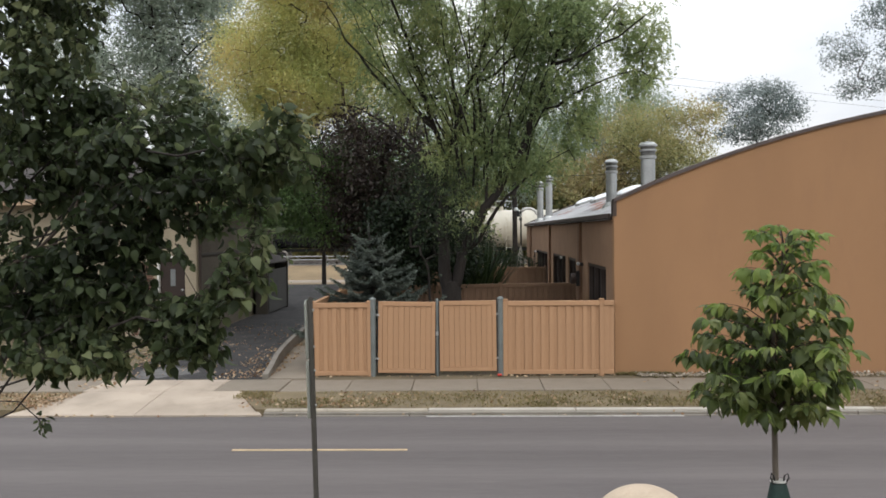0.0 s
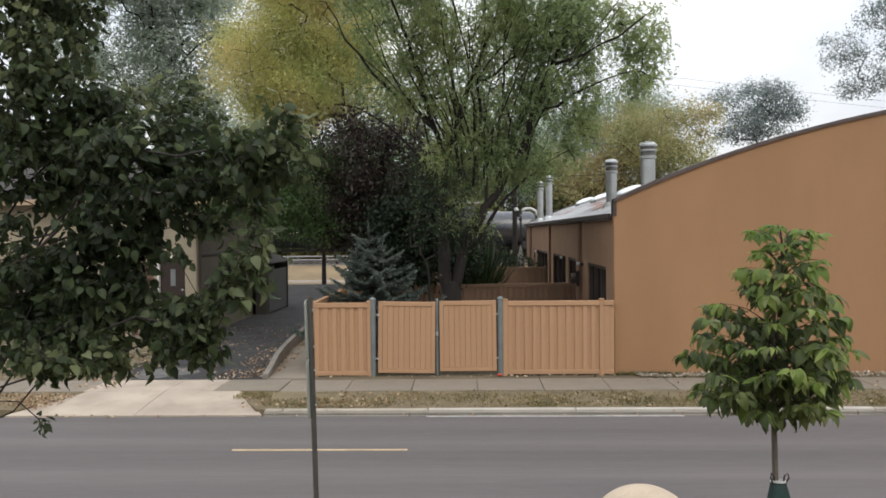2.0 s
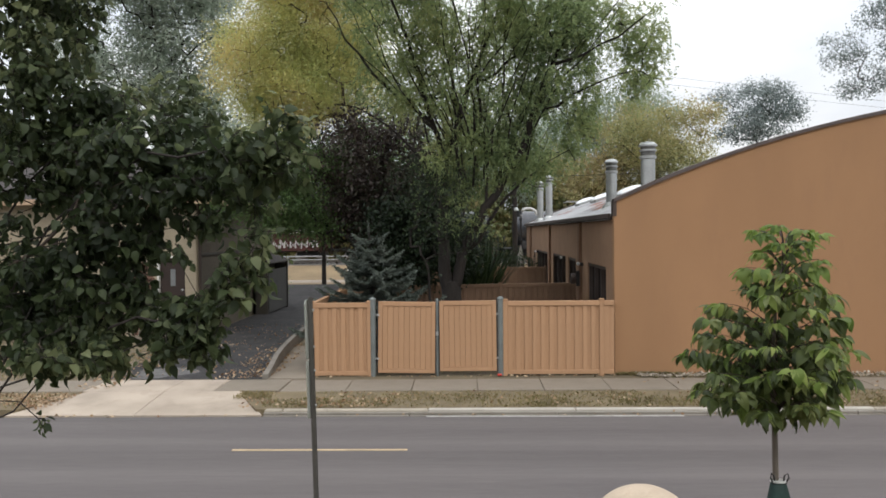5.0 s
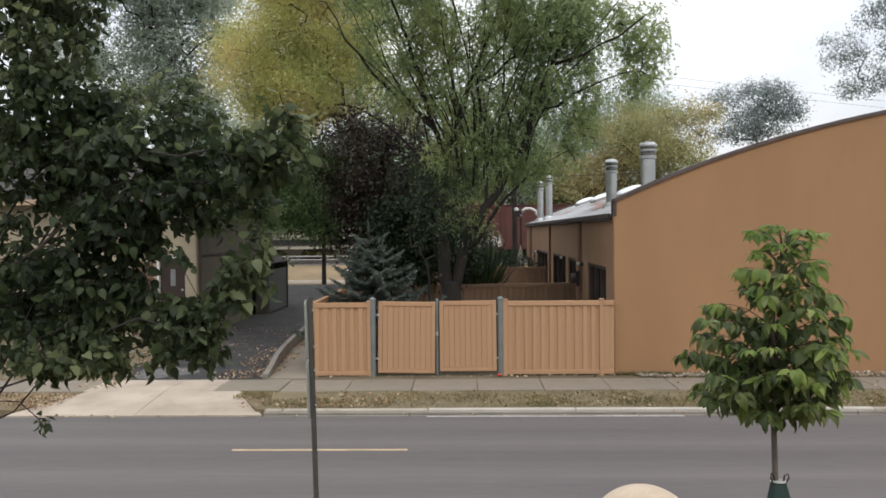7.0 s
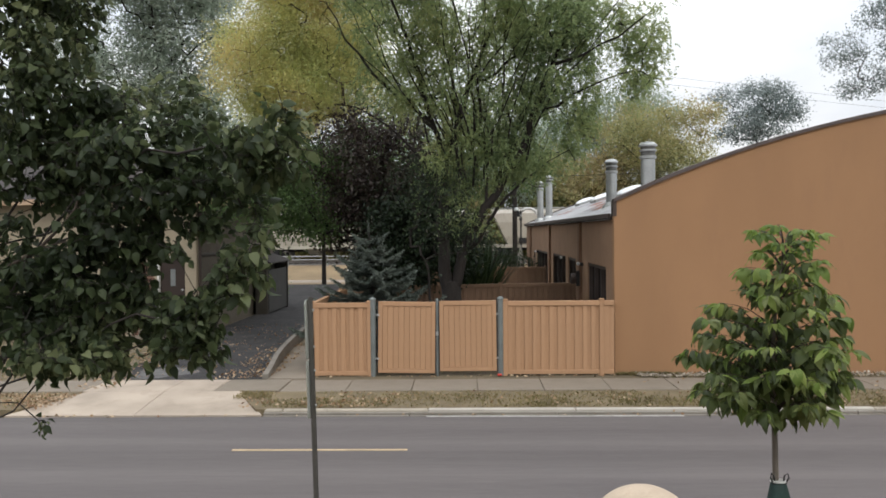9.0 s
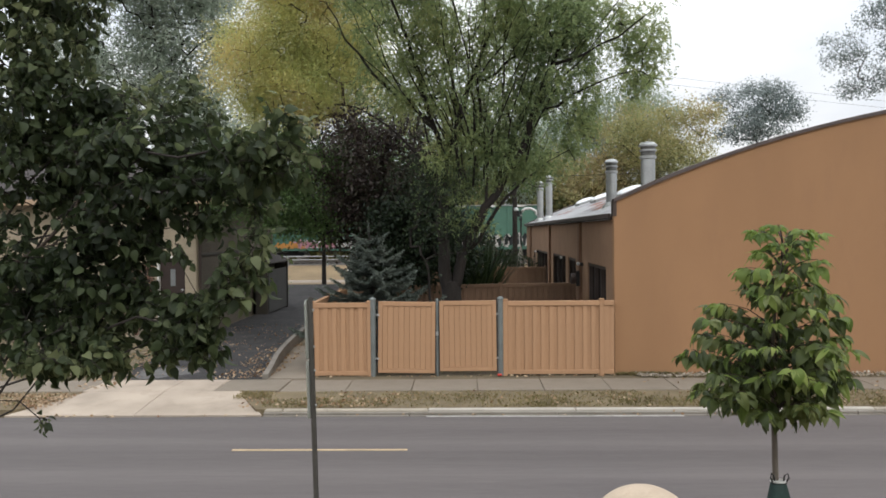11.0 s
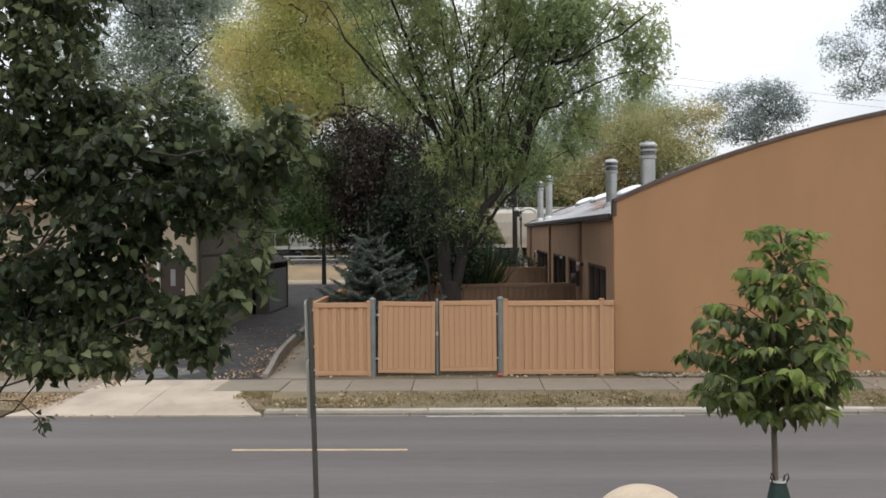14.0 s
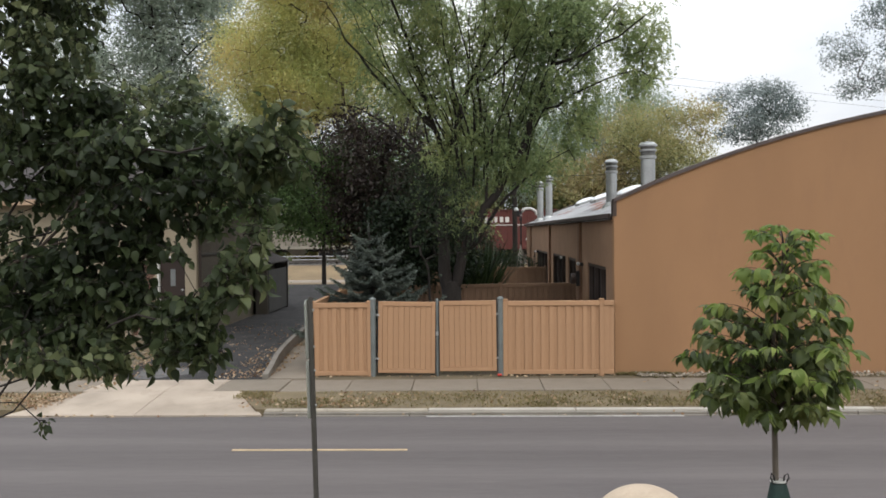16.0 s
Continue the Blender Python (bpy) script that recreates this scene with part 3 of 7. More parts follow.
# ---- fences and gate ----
# Tan boards darkened: the tree shade over the yard is put into the colour.
SHADED_BOARD = surface("shaded_brown_board", (0.154, 0.0963, 0.0616), 0.85, var=0.2, scale=1.4, fine=40, bump=0.2, spread=0.2, stretch=(1, 1, 0.15), dirt=(0.131, 0.0886, 0.0616), amount=0.5)
def fence_run(name, label, at, length, height=1.83, first=True, last=True, pitch=0.196, mat=FENCE_TAN):
    """A board fence along local x: posts with caps, top and bottom rail, interlocking boards set in and out."""
    f = thing(name, label, "fence", at)
    post = Shape().box(-0.055, -0.055, -0.1, 0.055, 0.055, height + 0.02, 0.006).box(-0.068, -0.068, height + 0.02, 0.068, 0.068, height + 0.05, 0.012).mesh("post", mat)
    bays = max(1, round(length / 2.44))
    w = length / bays
    n = int((w - 0.112) / pitch)
    step = (w - 0.112) / n
    wide = Shape().box(0, -0.036, 0.06, step * 0.53, 0.012, height - 0.1, 0.006).mesh("board", mat)
    slim = Shape().box(-0.02, -0.006, 0.06, step * 0.49, 0.024, height - 0.1, 0.002).mesh("board", mat)
    for b in range(bays + 1):
        if (b or first) and (b < bays or last):
            part("post", post, mat, f, at=(b * w, 0, 0))
    for b in range(bays):
        x0, x1 = b * w + 0.056, (b + 1) * w - 0.056
        part("top_rail", Shape().box(x0, -0.055, height - 0.12, x1, 0.05, height, 0.008), mat, f)
        part("bottom_rail", Shape().box(x0, -0.045, 0.0, x1, 0.045, 0.1, 0.006), mat, f)
        for i in range(n):
            part("board", wide, mat, f, at=(x0 + i * step, 0, 0))
            part("board", slim, mat, f, at=(x0 + i * step + step * 0.54, 0, 0))
    return f


fence_run("fence", "tan composite board fence beside the gate", (-3.9, 21.75, 0.0), 1.44)
fence_run("fence", "tan composite board fence along the pavement", (0.95, 21.75, 0.02), 2.4)
fence_run("fence", "short tan fence bay at the building corner", (3.35, 21.75, 0.02), 0.36, first=False, last=False)
fence_run("fence", "tan composite yard fence running back from the street", pose(-3.9, 21.86, 0, 0, 0, 90), 7.5, first=False)
fence_run("fence", "brown fence dividing the yard below a tree, shade in its colour", pose(-3.85, 28.1, 0.0, 0, 0, 9.5), 7.55, 1.85, mat=SHADED_BOARD)
fence_run("fence", "brown fence at the back of the yard, shade in its colour", (-1.6, 40.8, 0.0), 2.9, 1.72, pitch=0.3, mat=SHADED_BOARD)
fence_run("fence", "brown fence at the back of the yard, shade in its colour", (1.36, 41.2, 0.0), 2.35, 1.9, pitch=0.3, mat=SHADED_BOARD)


def gate(x0, x1, lift, tilt):
    g = thing("gate", "tan board gate leaf in a steel frame, closed", "gate", pose(x0, 21.74, 0, 0, tilt, 0), "gate leaves")
    w, lo, hi = x1 - x0, 0.07 + lift, 1.86
    part("frame_stile", Shape().box(0, -0.04, lo, 0.1, 0.03, hi, 0.006), FENCE_TAN, g)
    part("frame_stile", Shape().box(w - 0.1, -0.04, lo, w, 0.03, hi, 0.006), FENCE_TAN, g)
    part("frame_rail", Shape().box(0.1, -0.042, hi - 0.11, w - 0.1, 0.03, hi, 0.006), FENCE_TAN, g)
    part("frame_rail", Shape().box(0.1, -0.042, lo, w - 0.1, 0.03, lo + 0.09, 0.006), FENCE_TAN, g)
    n = 9
    s = (w - 0.2) / n
    me = Shape().box(0.001, -0.024, lo + 0.09, s - 0.001, 0.012, hi - 0.11, 0.01).mesh("board", FENCE_TAN)
    for i in range(n):
        part("board", me, FENCE_TAN, g, at=(0.1 + i * s, -0.004 * (i % 2), 0))
    part("edge_bar", Shape().box(-0.03, -0.02, lo - 0.01, -0.002, 0.03, hi + 0.02, 0.004), DARK_METAL, g)
    part("edge_bar", Shape().box(w + 0.002, -0.02, lo - 0.01, w + 0.03, 0.03, hi + 0.02, 0.004), DARK_METAL, g)
    for z in (0.4, 1.5):
        part("hinge", Shape().box(-0.07 if tilt > 0 else w, -0.05, z, 0.03 if tilt > 0 else w + 0.07, -0.043, z + 0.05, 0.002), GALVANISED, g)
    return g


gate(-2.25, -0.82, 0.0, 0.9)
gate(-0.69, 0.73, 0.03, -0.25)


def steel_post(x, w=0.075, h=1.9):
    p = thing("gate_post", "galvanised round steel gate post", "post", (x, 21.74, 0), "gate posts")
    part("shaft", Shape().lathe([(w, -0.1), (w, h - 0.02)], seg=16), POST_STEEL, p, smooth=True)
    part("cap", Shape().lathe([(w * 1.12, h - 0.02), (w * 1.12, h + 0.02), (w * 0.6, h + 0.06), (0.01, h + 0.07)], seg=16), POST_STEEL, p, smooth=True)


steel_post(-2.37)
steel_post(0.83)
steel_post(-0.755, 0.032, 1.86)
tagged(part("gate_latch", Shape().box(-0.79, 21.66, 1.0, -0.72, 21.7, 1.1, 0.008).tube([(-0.755, 21.65, 1.05), (-0.755, 21.74, 1.05)], 0.014), GALVANISED), "small galvanised latch between the gate leaves", "latch")
tagged(part("litter", Shape().box(0.74, 21.56, -0.01, 0.86, 21.66, 0.05, 0.02), RED_LEAFLET), "scrap of red plastic by the gate post", "litter")


# ---- orange building ----
CX, HALF, RISE, Z0 = 15.9, 12.2, 2.65, 4.33
RAD = (HALF * HALF + RISE * RISE) / (2 * RISE)


def arc_z(x):
    return Z0 + RISE - RAD + math.sqrt(RAD * RAD - (x - CX) ** 2)


def building():
    b = thing("warehouse", "orange stucco building with a curved roof", "building", (0, 0, 0))
    xs = np.linspace(CX - HALF, CX + HALF, 49)
    arc = [(x, arc_z(x)) for x in xs]
    part("front_wall", Shape().prism([(3.7, -0.3)] + arc + [(28.1, -0.3)], 21.9, 22.2), STUCCO, b)
    part("rear_wall", Shape().prism([(3.76, -0.3), (3.76, 3.9)] + [(x, z - 0.42) for x, z in arc[1:-1]] + [(28.04, 3.9), (28.04, -0.3)], 54.3, 54.5), STUCCO, b)
    for y0, y1, dz in ((21.85, 22.27, 0), (54.24, 54.6, -0.34)):
        v = []
        for x, z in arc:
            v += [(x, y0, z - 0.03 + dz), (x, y1, z - 0.03 + dz), (x, y1, z + 0.06 + dz), (x, y0, z + 0.06 + dz)]
        part("parapet_cap", Shape().add(v, [(i * 4 + k, i * 4 + (k + 1) % 4, i * 4 + 4 + (k + 1) % 4, i * 4 + 4 + k) for i in range(48) for k in range(4)] + [(0, 1, 2, 3), (195, 194, 193, 192)]), CAP_METAL, b)
    part("corner_flashing", Shape().box(3.68, 21.88, 3.95, 3.76, 22.24, 4.34), BROWN_TRIM, b)
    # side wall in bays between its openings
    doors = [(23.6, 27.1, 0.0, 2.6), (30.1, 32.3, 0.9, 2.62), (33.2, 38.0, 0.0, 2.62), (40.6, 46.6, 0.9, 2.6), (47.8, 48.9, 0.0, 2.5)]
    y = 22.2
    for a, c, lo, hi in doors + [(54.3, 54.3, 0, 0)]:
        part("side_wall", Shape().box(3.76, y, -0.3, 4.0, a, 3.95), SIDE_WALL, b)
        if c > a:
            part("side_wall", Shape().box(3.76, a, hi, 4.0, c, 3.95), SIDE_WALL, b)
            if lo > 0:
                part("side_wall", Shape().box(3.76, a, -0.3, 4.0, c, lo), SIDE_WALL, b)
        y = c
    for a, c, lo, hi in doors:
        w = part("window" if lo else "door", Shape().box(3.9, a, max(lo, 0), 3.94, c, hi), DARK_GLASS, b, "dark glazed opening in the side wall")
        n = 2 if c - a < 3 else 3
        for i in range(n + 1):
            q = a + (c - a) * i / n
            part("frame", Shape().box(3.8, max(a, q - 0.05), max(lo, 0), 3.9, min(c, q + 0.05), hi), BROWN_TRIM, w)
        part("frame", Shape().box(3.79, a, hi - 0.1, 3.895, c, hi - 0.001), BROWN_TRIM, w)
        if lo:
            part("sill", Shape().box(3.7, a - 0.08, lo - 0.08, 3.9, c + 0.08, lo, 0.01), PILASTER, w)
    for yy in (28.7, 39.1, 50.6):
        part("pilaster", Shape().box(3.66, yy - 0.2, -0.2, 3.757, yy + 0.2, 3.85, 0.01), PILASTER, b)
    # roof skin: arched, with lap seams
    v, f = [], []
    rx = [3.62] + [x for x in xs[1:-1]] + [28.2]
    rz = [3.98] + [arc_z(x) - 0.36 for x in xs[1:-1]] + [3.98]
    for y0 in (22.2, 54.3):
        v += [(x, y0, z) for x, z in zip(rx, rz)] + [(x, y0, z - 0.12) for x, z in zip(rx, rz)]
    n = len(rx)
    for i in range(n - 1):
        f += [(i, i + 1, 2 * n + i + 1, 2 * n + i), (n + i, 3 * n + i, 3 * n + i + 1, n + i + 1)]
    part("roof", Shape().add(v, f), ROOF_GREY, b, "weathered pale grey felt roof")
    part("fascia", Shape().box(3.6, 22.22, 3.9, 3.66, 54.5, 4.03, 0.012), CAP_METAL, b, "dark brown eaves board")
    part("soffit", Shape().box(3.66, 22.22, 3.86, 3.76, 54.3, 3.89), BROWN_TRIM, b)
    rng = random.Random(3)
    for i in range(34):  # felt patches
        y0, x0 = rng.uniform(22.6, 52), rng.uniform(4.22, 6.6)
        L, W = rng.uniform(0.7, 2.6), rng.uniform(0.35, 0.8)
        z = lambda x: arc_z(x) - 0.36 + 0.014
        q = [(x0, y0), (x0 + W, y0 + rng.uniform(-0.1, 0.1)), (x0 + W, y0 + L), (x0, y0 + L * rng.uniform(0.8, 1.1))]
        part("roof_patch", Shape().add([(x, yy, z(x)) for x, yy in q], [(0, 1, 2, 3)]), [PATCH_RUST, PATCH_PALE, PATCH_GREY][i % 3], b)
    return b


CAP_METAL = surface("brown_cap_metal", (0.07, 0.054, 0.049), 0.6, 0.2, var=0.25, scale=1.5, fine=30, bump=0.08, dirt=(0.12, 0.095, 0.084), amount=0.6)
PATCH_RUST = surface("rusty_patch", (0.252, 0.126, 0.0945), 0.85, var=0.3, scale=2, fine=25, bump=0.1, dirt=(0.315, 0.302, 0.29), amount=0.9)
PATCH_PALE = surface("pale_patch", (0.347, 0.347, 0.347), 0.7, var=0.2, scale=2, fine=25, bump=0.1, dirt=(0.252, 0.239, 0.227), amount=0.6)
PATCH_GREY = surface("grey_patch", (0.227, 0.224, 0.227), 0.8, var=0.2, scale=2, fine=25, bump=0.1, dirt=(0.315, 0.302, 0.29), amount=0.6)
building()


def skylight(x, y, w=1.0, l=1.7, h=0.14):
    s = thing("skylight", "milky white domed roof skylight", "skylight", pose(x, y, arc_z(x) - 0.4, 0, -math.degrees(math.atan2(CX - x, RAD)), 0), "roof skylights")
    part("curb", Shape().box(-w / 2, -l / 2, -0.1, w / 2, l / 2, 0.16, 0.02), GALVANISED, s)
    v, f, k = [], [], 12
    for i in range(k + 1):
        for j in range(k + 1):
            a, c = 2 * i / k - 1, 2 * j / k - 1
            v.append((a * w * 0.48, c * l * 0.48, 0.16 + h * (1 - abs(a) ** 2.6) ** 0.6 * (1 - abs(c) ** 2.6) ** 0.6))
    f = [(i * (k + 1) + j, (i + 1) * (k + 1) + j, (i + 1) * (k + 1) + j + 1, i * (k + 1) + j + 1) for i in range(k) for j in range(k)]
    part("dome", Shape().add(v, f), WHITE_PLASTIC, s, smooth=True)


for x, y in ((6.5, 47.5), (6.35, 40.5), (6.2, 33.0), (6.2, 27.0)):
    skylight(x, y)


DULL_ZINC = surface("dull_zinc", (0.154, 0.154, 0.146), 0.55, 0.5, var=0.2, scale=3, fine=30, bump=0.05)


def vent(x, y, r, top, base):
    v = thing("roof_vent", "galvanised metal roof vent pipe with ringed cap", "vent", (x, y, base), "roof vents")
    h = top - base
    part("flashing", Shape().lathe([(r * 1.9, -0.1), (r * 1.8, 0.05), (r * 1.05, 0.22)], seg=20), GALVANISED, v, smooth=True)
    part("pipe", Shape().lathe([(r, 0), (r, h - 0.42)], seg=24), GALVANISED, v, smooth=True)
    c = h - 0.46
    part("band", Shape().lathe([(r, c - 0.02), (r * 1.22, c), (r * 1.22, c + 0.05), (r, c + 0.07)], seg=24), GALVANISED, v, smooth=True)
    part("louvre", Shape().lathe([(r * 1.02, c + 0.07), (r * 1.02, c + 0.17), (r * 1.05, c + 0.18), (r * 1.05, c + 0.32)], seg=24), DULL_ZINC, v, smooth=True)
    part("ring", Shape().lathe([(r * 1.05, c + 0.18), (r * 1.24, c + 0.19), (r * 1.24, c + 0.22), (r * 1.05, c + 0.24)], seg=24), GALVANISED, v, smooth=True)
    part("cap", Shape().lathe([(r * 1.0, c + 0.31), (r * 1.32, c + 0.32), (r * 1.32, c + 0.36), (r * 0.9, c + 0.43), (0.02, c + 0.46)], seg=24), GALVANISED, v, smooth=True)


vent(4.9, 23.6, 0.19, 5.98, 4.25)
vent(4.78, 28.8, 0.175, 5.94, 4.3)
vent(4.3, 45.4, 0.18, 6.48, 4.15)
vent(4.22, 49.8, 0.18, 6.42, 4.1)


def wall_lamp(y, z):
    w = thing("wall_lamp", "small white bulkhead lamp on the side wall", "lamp", (3.76, y, z), "side wall lamps")
    part("bracket", Shape().box(-0.1, -0.05, -0.05, 0.0, 0.05, 0.06, 0.01), DARK_METAL, w)
    part("glass", Shape().lathe([(0.02, 0.06), (0.05, 0.04), (0.055, 0.0), (0.04, -0.04), (0.01, -0.05)], (-0.16, 0, 0.02), 12), WHITE_PLASTIC, w, smooth=True)


for y, z in ((28.2, 2.5), (33.3, 2.55), (45.6, 2.5)):
    wall_lamp(y, z)
reel = thing("hose_reel", "dark hose reel hanging on the side wall", "hose reel", (3.58, 28.1, 2.05))
part("bracket", Shape().box(-0.06, -0.06, -0.25, 0.05, 0.06, 0.25, 0.01), DARK_METAL, reel)
part("hose", Shape().lathe([(0.07, -0.08), (0.16, -0.08), (0.18, 0), (0.16, 0.08), (0.07, 0.08)], (-0.16, 0, 0), 18, "x"), BROWN_TRIM, reel, smooth=True)


# ---- yard behind the fences ----
CANVAS = surface("faded_canvas", (0.262, 0.246, 0.216), 0.9, var=0.2, scale=3, fine=60, bump=0.2)


def umbrella():
    u = thing("patio_umbrella", "folded pale grey patio umbrella", "umbrella", (3.0, 48.5, 0))
    part("pole", Shape().tube([(0, 0, 0), (0, 0, 2.82)], 0.025, 8), GALVANISED, u)
    part("canopy", Shape().lathe([(0.22, 0.75), (0.26, 0.95), (0.2, 1.6), (0.13, 2.3), (0.04, 2.75)], seg=9), CANVAS, u)
    part("base", Shape().lathe([(0.3, 0), (0.3, 0.06), (0.1, 0.1), (0.05, 0.25)], seg=16), CONCRETE, u)


def chiminea():
    c = thing("patio_stove", "dark slender patio stove", "stove", (3.45, 48.2, 0))
    part("body", Shape().lathe([(0.1, 0.25), (0.2, 0.5), (0.2, 0.8), (0.09, 1.15), (0.08, 2.1)], seg=14), DARK_METAL, c, smooth=True)
    for i in range(3):
        a = i * 2.1
        part("leg", Shape().tube([(0.1 * math.cos(a), 0.1 * math.sin(a), 0.3), (0.2 * math.cos(a), 0.2 * math.sin(a), 0)], 0.02, 6), DARK_METAL, c)


umbrella()
chiminea()


def utility_pole(x, y, h, r=0.19):
    p = thing("utility_pole", "dark wooden utility pole with cross-arm and insulators", "utility pole", (x, y, 0))
    part("shaft", Shape().tube([(0, 0, -0.2), (0, 0, h)], [r, r * 0.75], 12), DARK_BARK, p, smooth=True)
    part("cross_arm", Shape().box(-1.1, -0.22, h - 0.75, 1.1, -0.1, h - 0.63, 0.01), DARK_BARK, p)
    for q in (-1.0, -0.4, 0.4, 1.0):
        part("insulator", Shape().lathe([(0.03, 0), (0.06, 0.05), (0.05, 0.12), (0.02, 0.15)], (q, -0.16, h - 0.63), 10), WHITE_PAINT, p, smooth=True)
    return p


pole = utility_pole(3.28, 59.0, 9.2)
lp = thing("yard_lamp", "pale curved pipe bracket lamp on a post at the roof end", "lamp", (3.45, 55.2, 0))
part("post", Shape().tube([(0, 0, -0.1), (0, 0, 4.9)], 0.05, 10), DARK_METAL, lp, smooth=True)
part("bracket", Shape().tube([(0, 0, 4.55), (0.08, 0, 4.85), (0.3, 0, 5.0), (0.65, 0, 5.0), (0.92, 0, 4.85), (1.0, 0, 4.6)], 0.085, 10), WHITE_PAINT, lp, smooth=True)
part("junction_box", Shape().box(-0.26, -0.1, 4.5, -0.06, 0.08, 4.85, 0.02).box(-0.12, -0.18, 4.25, 0.06, -0.05, 4.45, 0.02), DARK_METAL, lp)
part("head", Shape().lathe([(0.03, 0.15), (0.12, 0.08), (0.16, -0.05), (0.1, -0.12)], (-0.28, -0.05, 4.95), 12), GALVANISED, lp, smooth=True)


def pale_rock(x, y, z, s, seed):
    """A lumpy boulder."""
    bm = bmesh.new()
    bmesh.ops.create_icosphere(bm, subdivisions=3, radius=s)
    for v in bm.verts:
        v.co *= 1 + 0.3 * noise.noise(v.co / s * 1.3 + Vector((seed, 0, 0)))
        v.co.z *= 0.65
    me = bpy.data.meshes.new("rock")
    bm.to_mesh(me)
    bm.free()
    me.materials.append(WHITE_PAINT)
    ob = tagged(part("rock", me, WHITE_PAINT), "whitewashed stone on the railway bank", "rock", "bank stones")
    ob.location = (x, y, z)


pale_rock(3.0, 69.3, 1.05, 0.42, 1)
pale_rock(3.6, 69.5, 1.0, 0.3, 4)


def wire(a, b, sag, r=0.012):
    pts = [(a[0] + (b[0] - a[0]) * t, a[1] + (b[1] - a[1]) * t, a[2] + (b[2] - a[2]) * t - sag * 4 * t * (1 - t)) for t in np.linspace(0, 1, 17)]
    tagged(part("overhead_wire", Shape().tube(pts, r, 5, False), DARK_METAL), "thin dark overhead wire between poles", "wire", "overhead wires")


wire((-27.4, 28.0, 13.1), (60, 83.0, 13.1), 0.3, 0.008)
wire((-26.6, 28.3, 12.65), (60, 83.4, 12.65), 0.3, 0.008)
wire((2.28, 59, 8.6), (-60, 62, 9.0), 1.0)
wire((3.3, 58.8, 7.3), (12.5, 54.0, 7.2), 0.1)
utility_pole(60, 83.2, 13.7, 0.22)
utility_pole(-27, 28.1, 13.7, 0.2)


